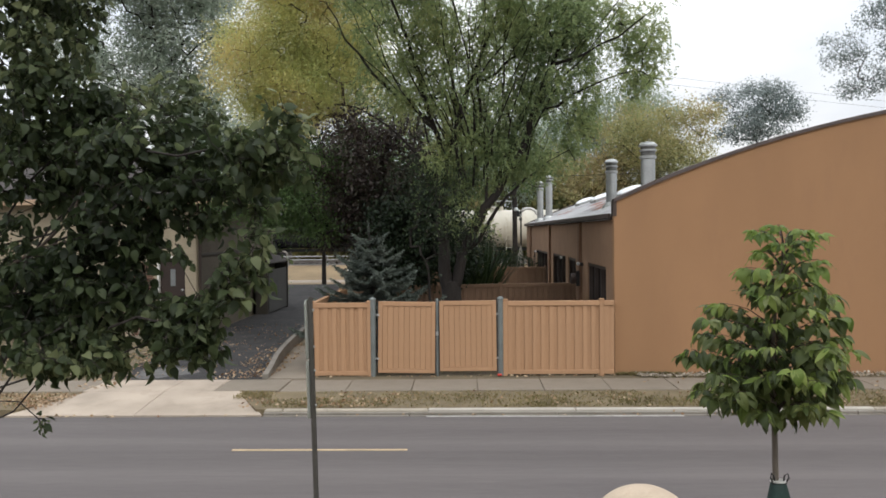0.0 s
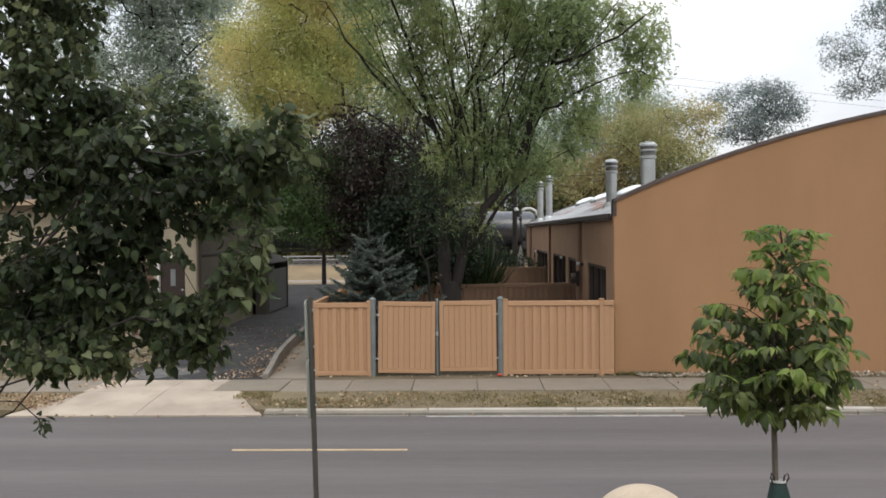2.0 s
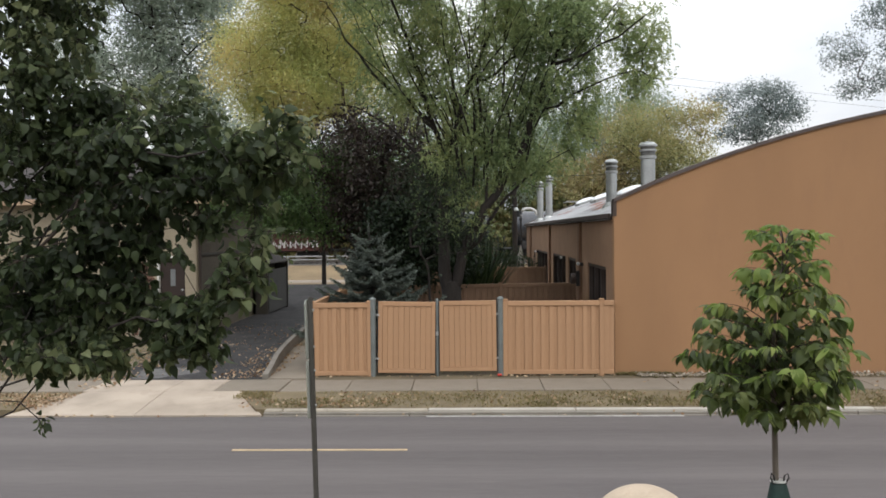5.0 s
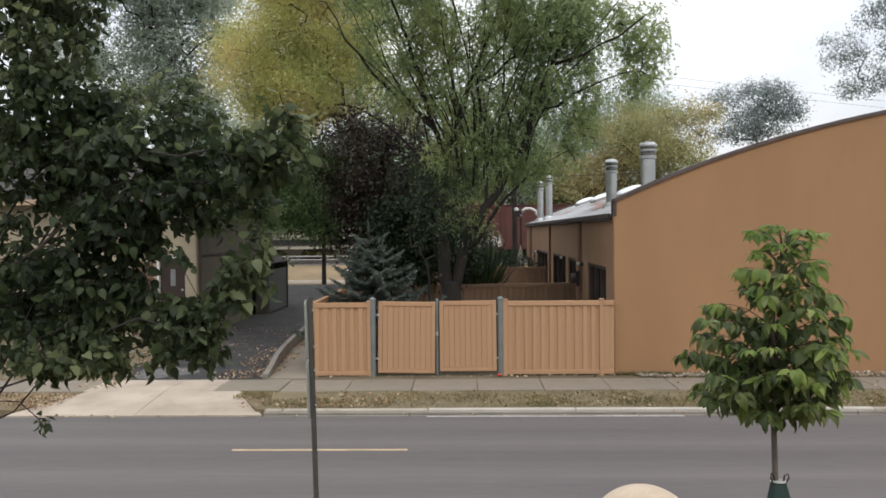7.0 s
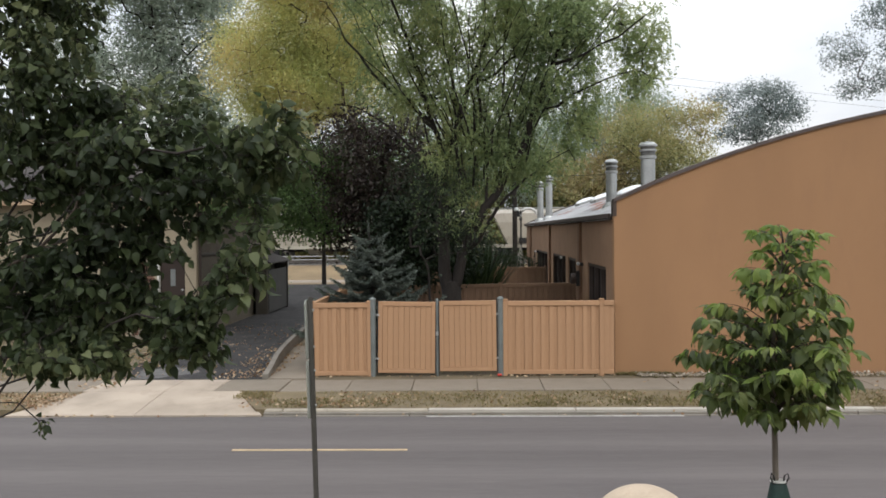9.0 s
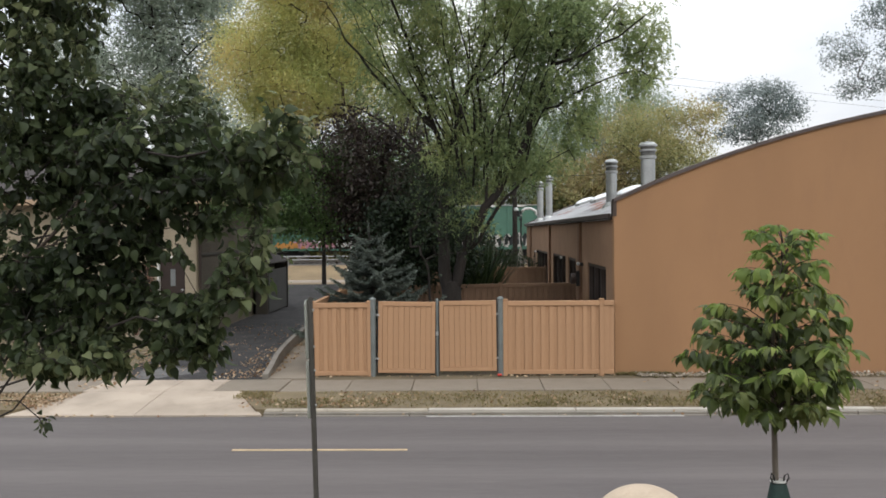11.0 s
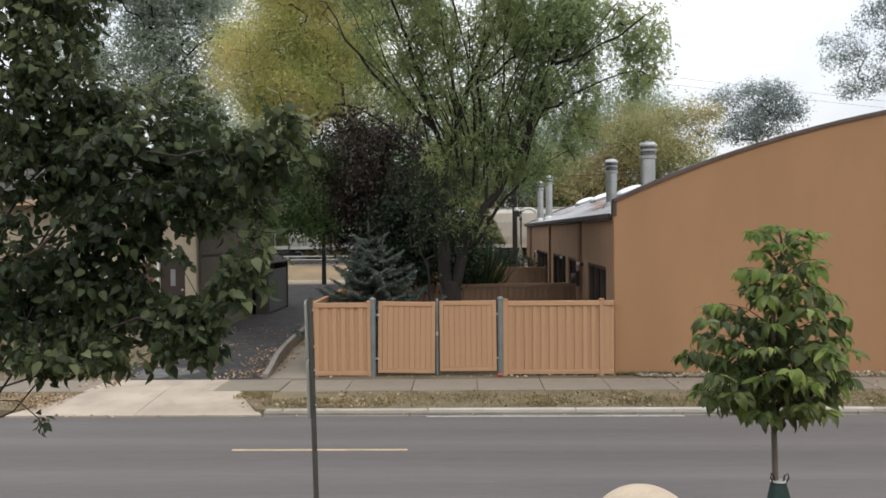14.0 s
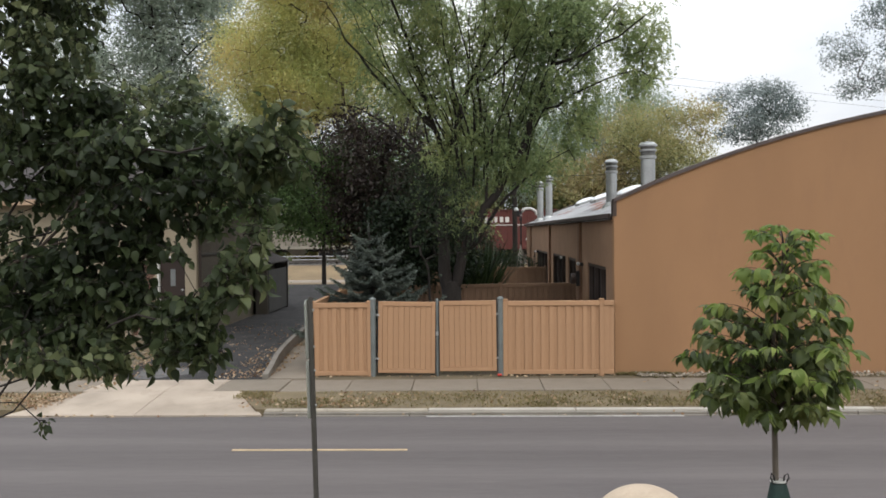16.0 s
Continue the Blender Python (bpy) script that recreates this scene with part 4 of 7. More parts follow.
# ---- house by the driveway ----
def house():
    h = thing("house", "cream brick house with a dark hipped roof", "house")
    x0, x1, y0, y1, top = -22.0, -9.5, 30.4, 42.4, 4.75
    opens = [(-18.5, -16.9, 0.9, 2.3), (-15.4, -13.8, 0.9, 2.3), (-10.88, -9.93, 0.65, 2.76)]
    x = x0
    for a, c, lo, hi in opens + [(x1, x1, 0, 0)]:
        part("wall", Shape().box(x, y0, -0.2, a, y0 + 0.25, top), CREAM, h)
        if c > a:
            part("wall", Shape().box(a, y0, hi, c, y0 + 0.25, top), CREAM, h)
            part("wall", Shape().box(a, y0, -0.2, c, y0 + 0.25, lo), CREAM, h)
        x = c
    part("wall", Shape().box(x1 - 0.25, y0 + 0.25, -0.2, x1, y1, top), SIDE_STUCCO, h, "plain brownish tan stucco")
    part("wall", Shape().box(x0, y0 + 0.25, -0.2, x0 + 0.25, y1, top), SIDING, h)
    part("wall", Shape().box(x0 + 0.25, y1 - 0.25, -0.2, x1 - 0.25, y1, top), SIDING, h)
    red = Shape().box(0, 0, 0, 0.19, 0.03, 0.058, 0.004).mesh("brick", RED_BRICK)
    for r in range(38):
        for k in range(4):
            part("brick", red, RED_BRICK, h, at=(-11.86 + 0.2 * k + 0.05 * (r % 2), y0 - 0.028, 0.02 + 0.068 * r))
    part("corner_pilaster", Shape().box(x1 - 0.42, y0 - 0.06, -0.2, x1 - 0.02, y0 - 0.002, top, 0.01), CREAM, h)
    part("downpipe", Shape().tube([(x1 + 0.06, y0 + 0.12, 0), (x1 + 0.06, y0 + 0.12, top)], 0.045, 8), BROWN_TRIM, h, smooth=True)
    brick = Shape().box(0, 0, 0, 0.4, 0.02, 0.19, 0.006).mesh("brick", CREAM)
    for r in range(20):
        part("brick", brick, CREAM, h, at=(x1 - 0.42, y0 - 0.08, 0.1 + 0.2 * r))
    d = part("door", Shape().box(-10.85, y0 + 0.1, 0.66, -9.96, y0 + 0.15, 2.72, 0.004), BROWN_DOOR, h, "dark brown panelled front door with a small light")
    part("door_light", Shape().box(-10.49, y0 + 0.085, 1.75, -10.31, y0 + 0.1, 2.35, 0.01), GREY_GLASS, d)
    part("door_handle", Shape().lathe([(0.02, 0), (0.035, -0.03), (0.03, -0.07)], (-10.06, y0 + 0.1, 1.62), 10, "y"), GALVANISED, d)
    part("door_frame", Shape().box(-10.93, y0 - 0.03, 0.6, -10.86, y0 + 0.12, 2.81, 0.008).box(-10.93, y0 - 0.032, 2.74, -9.89, y0 + 0.12, 2.81, 0.008), WHITE_PAINT, h)
    for i in range(4):
        part("step", Shape().box(-11.25, y0 - 1.3 + 0.28 * i, -0.1 + 0.16 * i, -9.65, y0 - 0.002, 0.16 * (i + 1), 0.015), CONCRETE, h)
    part("belt_course", Shape().box(x1 + 0.002, y0 + 0.3, 2.79, x1 + 0.05, y1, 2.9, 0.008), SIDING, h)
    for a, c, lo, hi in opens[:2]:
        w = part("window", Shape().box(a, y0 + 0.12, lo, c, y0 + 0.14, hi), DARK_GLASS, h, "dark double window")
        part("window_frame", Shape().box(a, y0 + 0.05, lo, a + 0.07, y0 + 0.12, hi).box(c - 0.07, y0 + 0.05, lo, c, y0 + 0.12, hi).box(a, y0 + 0.05, hi - 0.07, c, y0 + 0.119, hi - 0.001).box((a + c) / 2 - 0.04, y0 + 0.05, lo, (a + c) / 2 + 0.04, y0 + 0.121, hi), CREAM_PAINT, w)
        part("window_sill", Shape().box(a - 0.06, y0 - 0.08, lo - 0.09, c + 0.06, y0 + 0.1, lo, 0.01), PALE_CONCRETE, w)
    e = 0.6
    a, b2, c, d2 = x0 - e, x1 + e, y0 - e, y1 + e
    rz = top + 2.6
    v = [(a, c, top), (b2, c, top), (b2, d2, top), (a, d2, top), (a + 6, (c + d2) / 2, rz), (b2 - 6, (c + d2) / 2, rz)]
    part("roof", Shape().add(v, [(0, 1, 5, 4), (1, 2, 5), (2, 3, 4, 5), (3, 0, 4), (3, 2, 1, 0)]), SHINGLE, h, "dark shingled hip roof")
    part("eaves_board", Shape().box(a - 0.03, c - 0.05, top - 0.12, b2 + 0.03, c - 0.002, top + 0.08, 0.01).box(b2 + 0.002, c, top - 0.12, b2 + 0.05, d2, top + 0.08, 0.01), EAVES_TAN, h, "peeling tan eaves board")
    return h


SIDE_STUCCO = surface("brownish_tan_stucco", (0.1, 0.0832, 0.0616), 0.9, var=0.15, scale=0.8, fine=90, bump=0.3, dirt=(0.0924, 0.077, 0.0601), amount=0.5)
RED_BRICK = surface("red_brown_brick", (0.108, 0.0601, 0.0423), 0.9, var=0.2, scale=6, fine=60, bump=0.3, spread=0.3, dirt=(0.154, 0.108, 0.077), amount=0.4)
CREAM_PAINT = surface("cream_paint", (0.323, 0.3, 0.254), 0.6, var=0.1, scale=2, fine=40, bump=0.05)
BROWN_DOOR = surface("dark_brown_door", (0.027, 0.0169, 0.0131), 0.45, var=0.2, scale=3, fine=30, bump=0.1)
GREY_GLASS = surface("grey_obscured_glass", (0.154, 0.162, 0.162), 0.25, var=0.15, scale=4, fine=20, bump=0.0)
EAVES_TAN = surface("peeling_tan_paint", (0.323, 0.231, 0.154), 0.8, var=0.2, scale=2, fine=30, bump=0.2, dirt=(0.308, 0.0924, 0.0462), amount=0.5)
house()


def bin_store():
    s = thing("shed", "grey timber lean-to shed against the house", "shed", (-9.44, 38.2, 0))
    part("wall", Shape().box(0, 0, -0.1, 0.1, 4.0, 2.5, 0.01).box(0, 3.9, -0.1, 0.62, 4.0, 2.3, 0.01).box(0, 0, -0.1, 0.62, 0.1, 2.3, 0.01), SIDING, s)
    part("door", Shape().box(0.6, 0.12, 0.05, 0.66, 3.88, 1.95, 0.01), GREY_DOOR, s, "plain grey shed door")
    part("roof", Shape().add([(-0.02, -0.15, 2.62), (0.8, -0.15, 2.3), (0.8, 4.15, 2.3), (-0.02, 4.15, 2.62), (-0.02, -0.15, 2.56), (0.8, -0.15, 2.24), (0.8, 4.15, 2.24), (-0.02, 4.15, 2.56)], [(0, 1, 2, 3), (4, 7, 6, 5), (0, 4, 5, 1), (1, 5, 6, 2), (2, 6, 7, 3), (3, 7, 4, 0)]), SHINGLE, s)
    part("corner_post", Shape().box(0.56, 3.92, -0.1, 0.7, 4.06, 2.3, 0.01), DARK_BARK, s)


GREY_DOOR = surface("grey_painted_board", (0.0539, 0.0516, 0.0477), 0.8, var=0.12, scale=2, fine=40, bump=0.1)
bin_store()


def parked_car():
    c = thing("car", "white parked car beyond the spruce", "car", pose(-7.0, 58.0, 0.02, 0, 0, 90))
    body = [(-2.1, 0.3), (-2.15, 0.75), (-1.9, 0.95), (-1.1, 1.02), (-0.5, 1.45), (0.7, 1.47), (1.4, 1.05), (2.1, 0.95), (2.2, 0.5), (2.1, 0.28)]
    part("body", Shape().prism(body, -0.85, 0.85), WHITE_PAINT, c)
    part("windscreen", Shape().add([(-1.09, -0.7, 1.05), (-0.53, -0.66, 1.42), (-0.53, 0.66, 1.42), (-1.09, 0.7, 1.05)], [(0, 1, 2, 3)]), DARK_GLASS, c, at=(-0.012, 0, 0.012))
    for s in (-1, 1):
        part("side_window", Shape().box(-0.45, s * 0.853 - 0.004, 1.06, 0.75, s * 0.853 + 0.004, 1.4), DARK_GLASS, c)
        part("headlight", Shape().box(-2.16, s * 0.62 - 0.14, 0.66, -2.1, s * 0.62 + 0.14, 0.8, 0.02), GREY_GLASS, c)
        for x in (-1.35, 1.35):
            w = part("wheel", Shape().lathe([(0.2, -0.1), (0.31, -0.1), (0.33, 0), (0.31, 0.1), (0.2, 0.1)], (x, s * 0.8, 0.31), 18, "y"), BLACK_RUBBER, c, smooth=True)
            part("rim", Shape().lathe([(0.02, s * 0.11), (0.2, s * 0.1), (0.2, 0)], (x, s * 0.8, 0.31), 14, "y"), GALVANISED, w)


parked_car()


# ---- things on the near side of the street ----
def street_sign():
    s = thing("street_sign", "two small road signs edge-on on a thin steel post", "sign", pose(-1.355, 7.8, -0.06, 0, -1.1, 0))
    part("post", Shape().box(-0.016, -0.03, -0.3, 0.016, -0.022, 3.08).box(-0.02, -0.035, -0.3, -0.014, 0.035, 3.08).box(-0.016, 0.022, -0.3, 0.016, 0.03, 3.08), DARK_POST, s)
    for z0, z1 in ((2.53, 3.06), (2.0, 2.515)):
        v = [(y, z) for y, z in ((-0.15, z0 + 0.03), (-0.12, z0), (0.12, z0), (0.15, z0 + 0.03), (0.15, z1 - 0.03), (0.12, z1), (-0.12, z1), (-0.15, z1 - 0.03))]
        plate = [(-0.03, y, z) for y, z in v] + [(-0.024, y, z) for y, z in v]
        p = part("plate", Shape().add(plate, [tuple(range(8)), tuple(range(15, 7, -1))] + [(i, i + 8, (i + 1) % 8 + 8, (i + 1) % 8) for i in range(8)]), SIGN_BACK, s, "bare metal back of a sign plate")
        for z in (z0 + 0.1, z1 - 0.1):
            part("bolt", Shape().lathe([(0.012, 0), (0.012, 0.05), (0.006, 0.055)], (-0.026, 0, z), 8, "x"), GALVANISED, p)


DARK_POST = surface("weathered_post_steel", (0.077, 0.0732, 0.0655), 0.6, 0.4, var=0.2, scale=3, fine=40, bump=0.1)
street_sign()


def dome_pillar():
    p = thing("pillar", "cream cast-stone pillar with a rounded top", "pillar", (1.2, 6.0, -0.052))
    part("shaft", Shape().lathe([(0.36, -0.2), (0.36, 0.12), (0.31, 0.18), (0.31, 1.0), (0.36, 1.06), (0.36, 1.14)], seg=32), STONE_CREAM, p, smooth=True)
    part("ball", Shape().lathe([(0.4 * math.sin(a), 1.485 - 0.4 * math.cos(a)) for a in np.linspace(0.7, math.pi - 0.001, 24)], seg=48), STONE_CREAM, p, smooth=True)


dome_pillar()


def sapling():
    rng = np.random.default_rng(21)
    s = thing("sapling", "young catalpa tree with large drooping green leaves", "tree", (3.43, 9.8, -0.06))
    part("trunk", Shape().tube([(0.02, 0, -0.1), (0.015, 0, 0.8), (0, 0.01, 1.6), (-0.02, 0, 2.3), (0.03, 0, 3.0), (0.14, 0, 3.6)], [0.036, 0.034, 0.03, 0.022, 0.014, 0.006], 10), YOUNG_BARK, s, smooth=True)
    # drooping, folded, heart-based blades with a drawn-out tip, shared by all leaves
    along = [0.0, 0.06, 0.18, 0.32, 0.46, 0.6, 0.74, 0.87, 1.0]
    half = [0.0, 0.62, 0.95, 1.0, 0.9, 0.7, 0.44, 0.18, 0.0]
    blades = []
    for q in range(8):
        v, f = [], []
        bend, fold, wd = 0.35 + 0.2 * q, 0.12 + 0.14 * (q % 3), 0.2 + 0.035 * (q % 4)
        for i, (t, w) in enumerate(zip(along, half)):
            w *= wd
            a = bend * t
            x, z = math.sin(a) / bend, -(1 - math.cos(a)) / bend
            back = 0.07 * (i == 1)
            v += [(x, 0, z), (x - back, 0.55 * w, z + 0.7 * fold * w), (x - back, w, z + 0.5 * fold * w + 0.03 * math.sin(7 * t + q)), (x - back, -0.55 * w, z + 0.7 * fold * w), (x - back, -w, z + 0.5 * fold * w - 0.03 * math.sin(6 * t + 2 * q))]
        for i in range(len(along) - 1):
            a, b = i * 5, i * 5 + 5
            f += [(a, b, b + 1, a + 1), (a + 1, b + 1, b + 2, a + 2), (b, a, a + 3, b + 3), (b + 3, a + 3, a + 4, b + 4)]
        blades.append(Shape().add(v, f).mesh("leaf", CATALPA, True))
    young = [me.copy() for me in blades]
    for me in young:
        me.materials[0] = CATALPA_TIP
    heights = [1.62, 1.74, 1.94, 2.13, 2.36, 2.58, 2.77, 3.09, 3.31, 3.53, 3.76]
    left, right = [0.6, 0.82, 0.9, 1.0, 1.14, 0.98, 0.85, 0.46, 0.54, 0.36, 0.28], [0.7, 0.92, 0.86, 0.84, 0.87, 0.76, 0.7, 0.42, 0.58, 0.54, 0.5]
    spots = []
    tiers = [1.76, 1.9, 2.05, 2.2, 2.36, 2.52, 2.7, 2.9, 3.1, 3.28, 3.44, 3.54, 3.62]
    for k, tier in enumerate(tiers):
        for j in range(9 if k < 7 else 7 if k < 9 else 5):
            a = k * 0.45 + j * 2 * math.pi / (9 if k < 7 else 7 if k < 9 else 5) + rng.uniform(-0.25, 0.25)
            z = tier + rng.uniform(-0.13, 0.13)
            c = 0.5 + 0.5 * math.cos(a)
            reach = np.interp(z, heights, left) * (1 - c) + np.interp(z, heights, right) * c
            rr = max(0.08, (reach - 0.04) * (1.05 - 0.55 * rng.random() ** 1.5))
            base = Vector((0.02 + 0.06 * max(0, z - 2.4), 0, max(1.45, z - 0.12 - 0.28 * rr)))
            end = Vector((base.x + rr * math.cos(a), rr * math.sin(a), z))
            mid = (base + end) / 2 + Vector((0, 0, 0.05 + 0.06 * rr))
            part("twig", Shape().tube([base, base.lerp(mid, 0.55) + Vector((0, 0, 0.01)), mid, mid.lerp(end, 0.5) + Vector((0, 0, 0.015)), end], [0.008, 0.007, 0.006, 0.004, 0.003], 6), TWIG, s)
            n = max(1, int(rr / 0.1))
            for q in range(n):
                u = 0.2 + 0.68 * q / max(1, n - 1)
                p = base.lerp(mid, u * 2) if u < 0.5 else mid.lerp(end, u * 2 - 1)
                spots += [(p, a + sg + rng.uniform(-0.35, 0.35), u, rng.uniform(0.1, 0.75)) for sg in (-1.1, 1.1)]
            spots += [(end, a + sg + rng.uniform(-0.2, 0.2), 1.0, rng.uniform(-0.1, 0.9)) for sg in (-1.5, -0.9, -0.35, 0.15, 0.65, 1.2, 1.9)[: 7 if rr > 0.25 else 5]]
    for i in range(8):
        spots.append((Vector((0.13, 0, 3.62 - 0.04 * i)), i * 2.4, 0.95, 0.1))
    # the outermost are picked as leaves of their own, the rest stay together
    rng.shuffle(spots)
    spots.sort(key=lambda q: -q[2])
    rest = {CATALPA: Shape(), CATALPA_TIP: Shape()}
    for i, (p, a, u, down) in enumerate(spots):
        size = rng.uniform(0.1, 0.27) * (0.85 if p[2] > 3.3 else 1.0) * (0.9 if u == 1.0 else 1.0)
        down -= 0.25 if p[2] > 3.3 else 0
        stalk = Vector((math.cos(a), math.sin(a), -0.3)) * 0.05
        m = Matrix.Translation(Vector(p) + stalk) @ Euler((rng.uniform(-0.7, 0.7), down, a)).to_matrix().to_4x4() @ Matrix.Diagonal((size, size * rng.uniform(0.75, 1.1), size, 1))
        # More pale leaves high up and at tips: sky light put into leaf colour.
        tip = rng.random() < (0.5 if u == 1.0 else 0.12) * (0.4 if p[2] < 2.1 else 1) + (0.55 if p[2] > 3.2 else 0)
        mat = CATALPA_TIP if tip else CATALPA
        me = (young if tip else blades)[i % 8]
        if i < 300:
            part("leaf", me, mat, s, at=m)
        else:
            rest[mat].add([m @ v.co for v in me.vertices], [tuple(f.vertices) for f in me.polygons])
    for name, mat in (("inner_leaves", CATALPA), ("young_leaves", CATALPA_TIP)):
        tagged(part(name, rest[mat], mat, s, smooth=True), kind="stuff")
    return s


YOUNG_BARK = surface("smooth_grey_bark", (0.115, 0.0963, 0.077), 0.85, var=0.25, scale=4, fine=40, bump=0.3, stretch=(1, 1, 0.3))
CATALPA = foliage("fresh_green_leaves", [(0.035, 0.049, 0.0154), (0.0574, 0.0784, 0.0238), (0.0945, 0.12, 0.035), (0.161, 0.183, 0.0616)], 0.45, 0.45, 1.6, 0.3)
# Yellow-green of young growth, paler still for the sky light on tips and top.
CATALPA_TIP = foliage("young_lit_green_leaves", [(0.105, 0.164, 0.0385), (0.164, 0.231, 0.0525), (0.259, 0.308, 0.084)], 0.5, 0.52, 1.6, 0.3)
SAPLING = sapling()


def water_bag():
    b = thing("watering_bag", "dark green tree watering bag round the sapling trunk", "watering bag", (3.47, 9.8, -0.06))
    v, f, seg = [], [], 20
    rows = [(0.2, 0.0), (0.24, 0.06), (0.24, 0.25), (0.2, 0.42), (0.13, 0.6), (0.105, 0.72), (0.08, 0.82), (0.05, 0.84)]
    for r, h in rows:
        for k in range(seg):
            a = 2 * math.pi * k / seg
            q = r * (1 + 0.07 * math.sin(3 * a + 4 * h) + 0.04 * math.sin(7 * a - 3 * h))
            v.append((q * math.cos(a), q * 0.9 * math.sin(a), h))
    f = [(i * seg + k, i * seg + (k + 1) % seg, (i + 1) * seg + (k + 1) % seg, (i + 1) * seg + k) for i in range(len(rows) - 1) for k in range(seg)]
    f += [tuple(reversed(range(seg))), tuple((len(rows) - 1) * seg + k for k in range(seg))]
    part("bag", Shape().add(v, f), BAG_GREEN, b, smooth=True)
    part("band", Shape().lathe([(0.07, 0.825), (0.09, 0.825), (0.088, 0.838), (0.07, 0.842)], (0, -0.005, 0), 20), STRAP, b, smooth=True)
    for s in (-1, 1):
        part("strap_loop", Shape().tube([(s * 0.06, -0.05, 0.8), (s * 0.1, -0.06, 0.88), (s * 0.09, -0.05, 0.93), (s * 0.06, -0.04, 0.9), (s * 0.05, -0.04, 0.84)], 0.009, 6), BLACK_RUBBER, b)


water_bag()


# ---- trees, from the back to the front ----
# Paler than real leaves: the veil over the far trees is in the colour.
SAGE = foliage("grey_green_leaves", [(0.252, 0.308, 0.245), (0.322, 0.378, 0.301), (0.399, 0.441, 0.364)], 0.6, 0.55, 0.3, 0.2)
ELM_LEAF = foliage("elm_leaves", [(0.168, 0.231, 0.115), (0.231, 0.294, 0.14), (0.287, 0.343, 0.154), (0.364, 0.378, 0.161)], 0.5, 0.58, 0.28, 0.2)
GOLD = foliage("yellowing_leaves", [(0.378, 0.434, 0.168), (0.504, 0.518, 0.21), (0.616, 0.567, 0.231), (0.616, 0.476, 0.21)], 0.6, 0.6, 0.35, 0.2)
OLIVE = foliage("olive_leaves", [(0.231, 0.252, 0.126), (0.336, 0.336, 0.154), (0.42, 0.385, 0.182), (0.42, 0.322, 0.175)], 0.6, 0.48, 0.12, 0.2)
PLUM = foliage("dark_plum_leaves", [(0.0252, 0.0161, 0.014), (0.0455, 0.0294, 0.0252), (0.077, 0.0595, 0.0455), (0.049, 0.063, 0.0315)], 0.45, 0.25, 0.8)
FRESH = foliage("light_green_leaves", [(0.0595, 0.101, 0.035), (0.084, 0.14, 0.0455), (0.126, 0.182, 0.0595)], 0.5, 0.45, 0.7)
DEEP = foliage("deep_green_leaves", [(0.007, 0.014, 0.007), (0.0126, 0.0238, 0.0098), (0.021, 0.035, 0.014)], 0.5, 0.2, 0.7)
SPRUCE = foliage("blue_spruce_needles", [(0.07, 0.0875, 0.0735), (0.112, 0.133, 0.112), (0.175, 0.199, 0.168)], 0.7, 0.1, 1.5, 0.2)
# Leaf green darkened: the shade under the trees is put into the colour.
SHADED_LEAF = foliage("shaded_green_leaves", [(0.0126, 0.0238, 0.0098), (0.021, 0.0364, 0.014), (0.0392, 0.0574, 0.021)], 0.5, 0.35, 0.9)
BELT = foliage("woodland_leaves", [(0.049, 0.063, 0.0245), (0.077, 0.091, 0.035), (0.126, 0.119, 0.0455), (0.154, 0.119, 0.042)], 0.6, 0.35, 0.12, 0.2)
# Distance haze is painted into these leaves as a pale bluish tint.
HAZY = foliage("haze_tinted_leaves", [(0.175, 0.217, 0.21), (0.231, 0.273, 0.259), (0.294, 0.329, 0.315)], 0.6, 0.55, 0.3)
DARK_LEAF = foliage("dark_glossy_leaves", [(0.0175, 0.0262, 0.0118), (0.032, 0.0458, 0.0195), (0.06, 0.0800, 0.0345), (0.166, 0.189, 0.092)], 0.5, 0.5, 0.9, 0.25)


def tree_belt():
    """The far wood behind the railway: trunks and uneven crowns in one piece."""
    rng = np.random.default_rng(31)
    pts, ax, trunks = [], [], Shape()
    for i in range(64):
        x = -110 + 3.7 * i + rng.uniform(-1, 1)
        y = rng.uniform(98, 118)
        h = rng.uniform(9, 14) * (0.82 if 0 < x < 20 else 1.0) * (0.62 if x > 20 else 1.0)
        trunks.tube([(x, y, 0.3), (x + rng.uniform(-0.5, 0.5), y, h * 0.7)], [0.3, 0.12], 6)
        for c in range(9):
            cx, cy, cz = x + rng.normal() * 2.0, y + rng.normal() * 1.2, h * rng.uniform(0.15, 0.95)
            n = 250
            q = rng.normal(size=(n, 3)) * np.array([1.25, 1.0, 0.9]) + np.array([cx, cy, cz])
            q = q[q[:, 2] > 0.7]
            pts.append(q)
            ax.append(rng.normal(size=q.shape))
    q = np.stack([rng.uniform(-60, 60, 26000), 82 + rng.normal(size=26000) * 0.8, 0.8 + 3.2 * rng.random(26000) ** 0.9], 1)
    q[:, 2] *= 0.85 + 0.3 * np.sin(q[:, 0] * 0.9) * np.sin(q[:, 0] * 0.37 + 2)
    pts.append(q)
    ax.append(rng.normal(size=q.shape))
    q = np.stack([rng.uniform(-22, 20, 20000), 86 + rng.normal(size=20000), 0.8 + 7.5 * rng.random(20000)], 1)
    q[:, 2] *= 0.8 + 0.2 * np.sin(q[:, 0] * 0.8 + 1) * np.sin(q[:, 0] * 0.31)
    pts.append(q)
    ax.append(rng.normal(size=q.shape))
    w = tagged(part("tree_belt", leaves("tree_belt", rng, np.concatenate(pts), np.concatenate(ax), 0.62, BELT, "spray"), BELT), "belt of olive and yellowing trees behind the railway", "trees", kind="stuff")
    part("trunk_row", trunks, DARK_BARK, w)


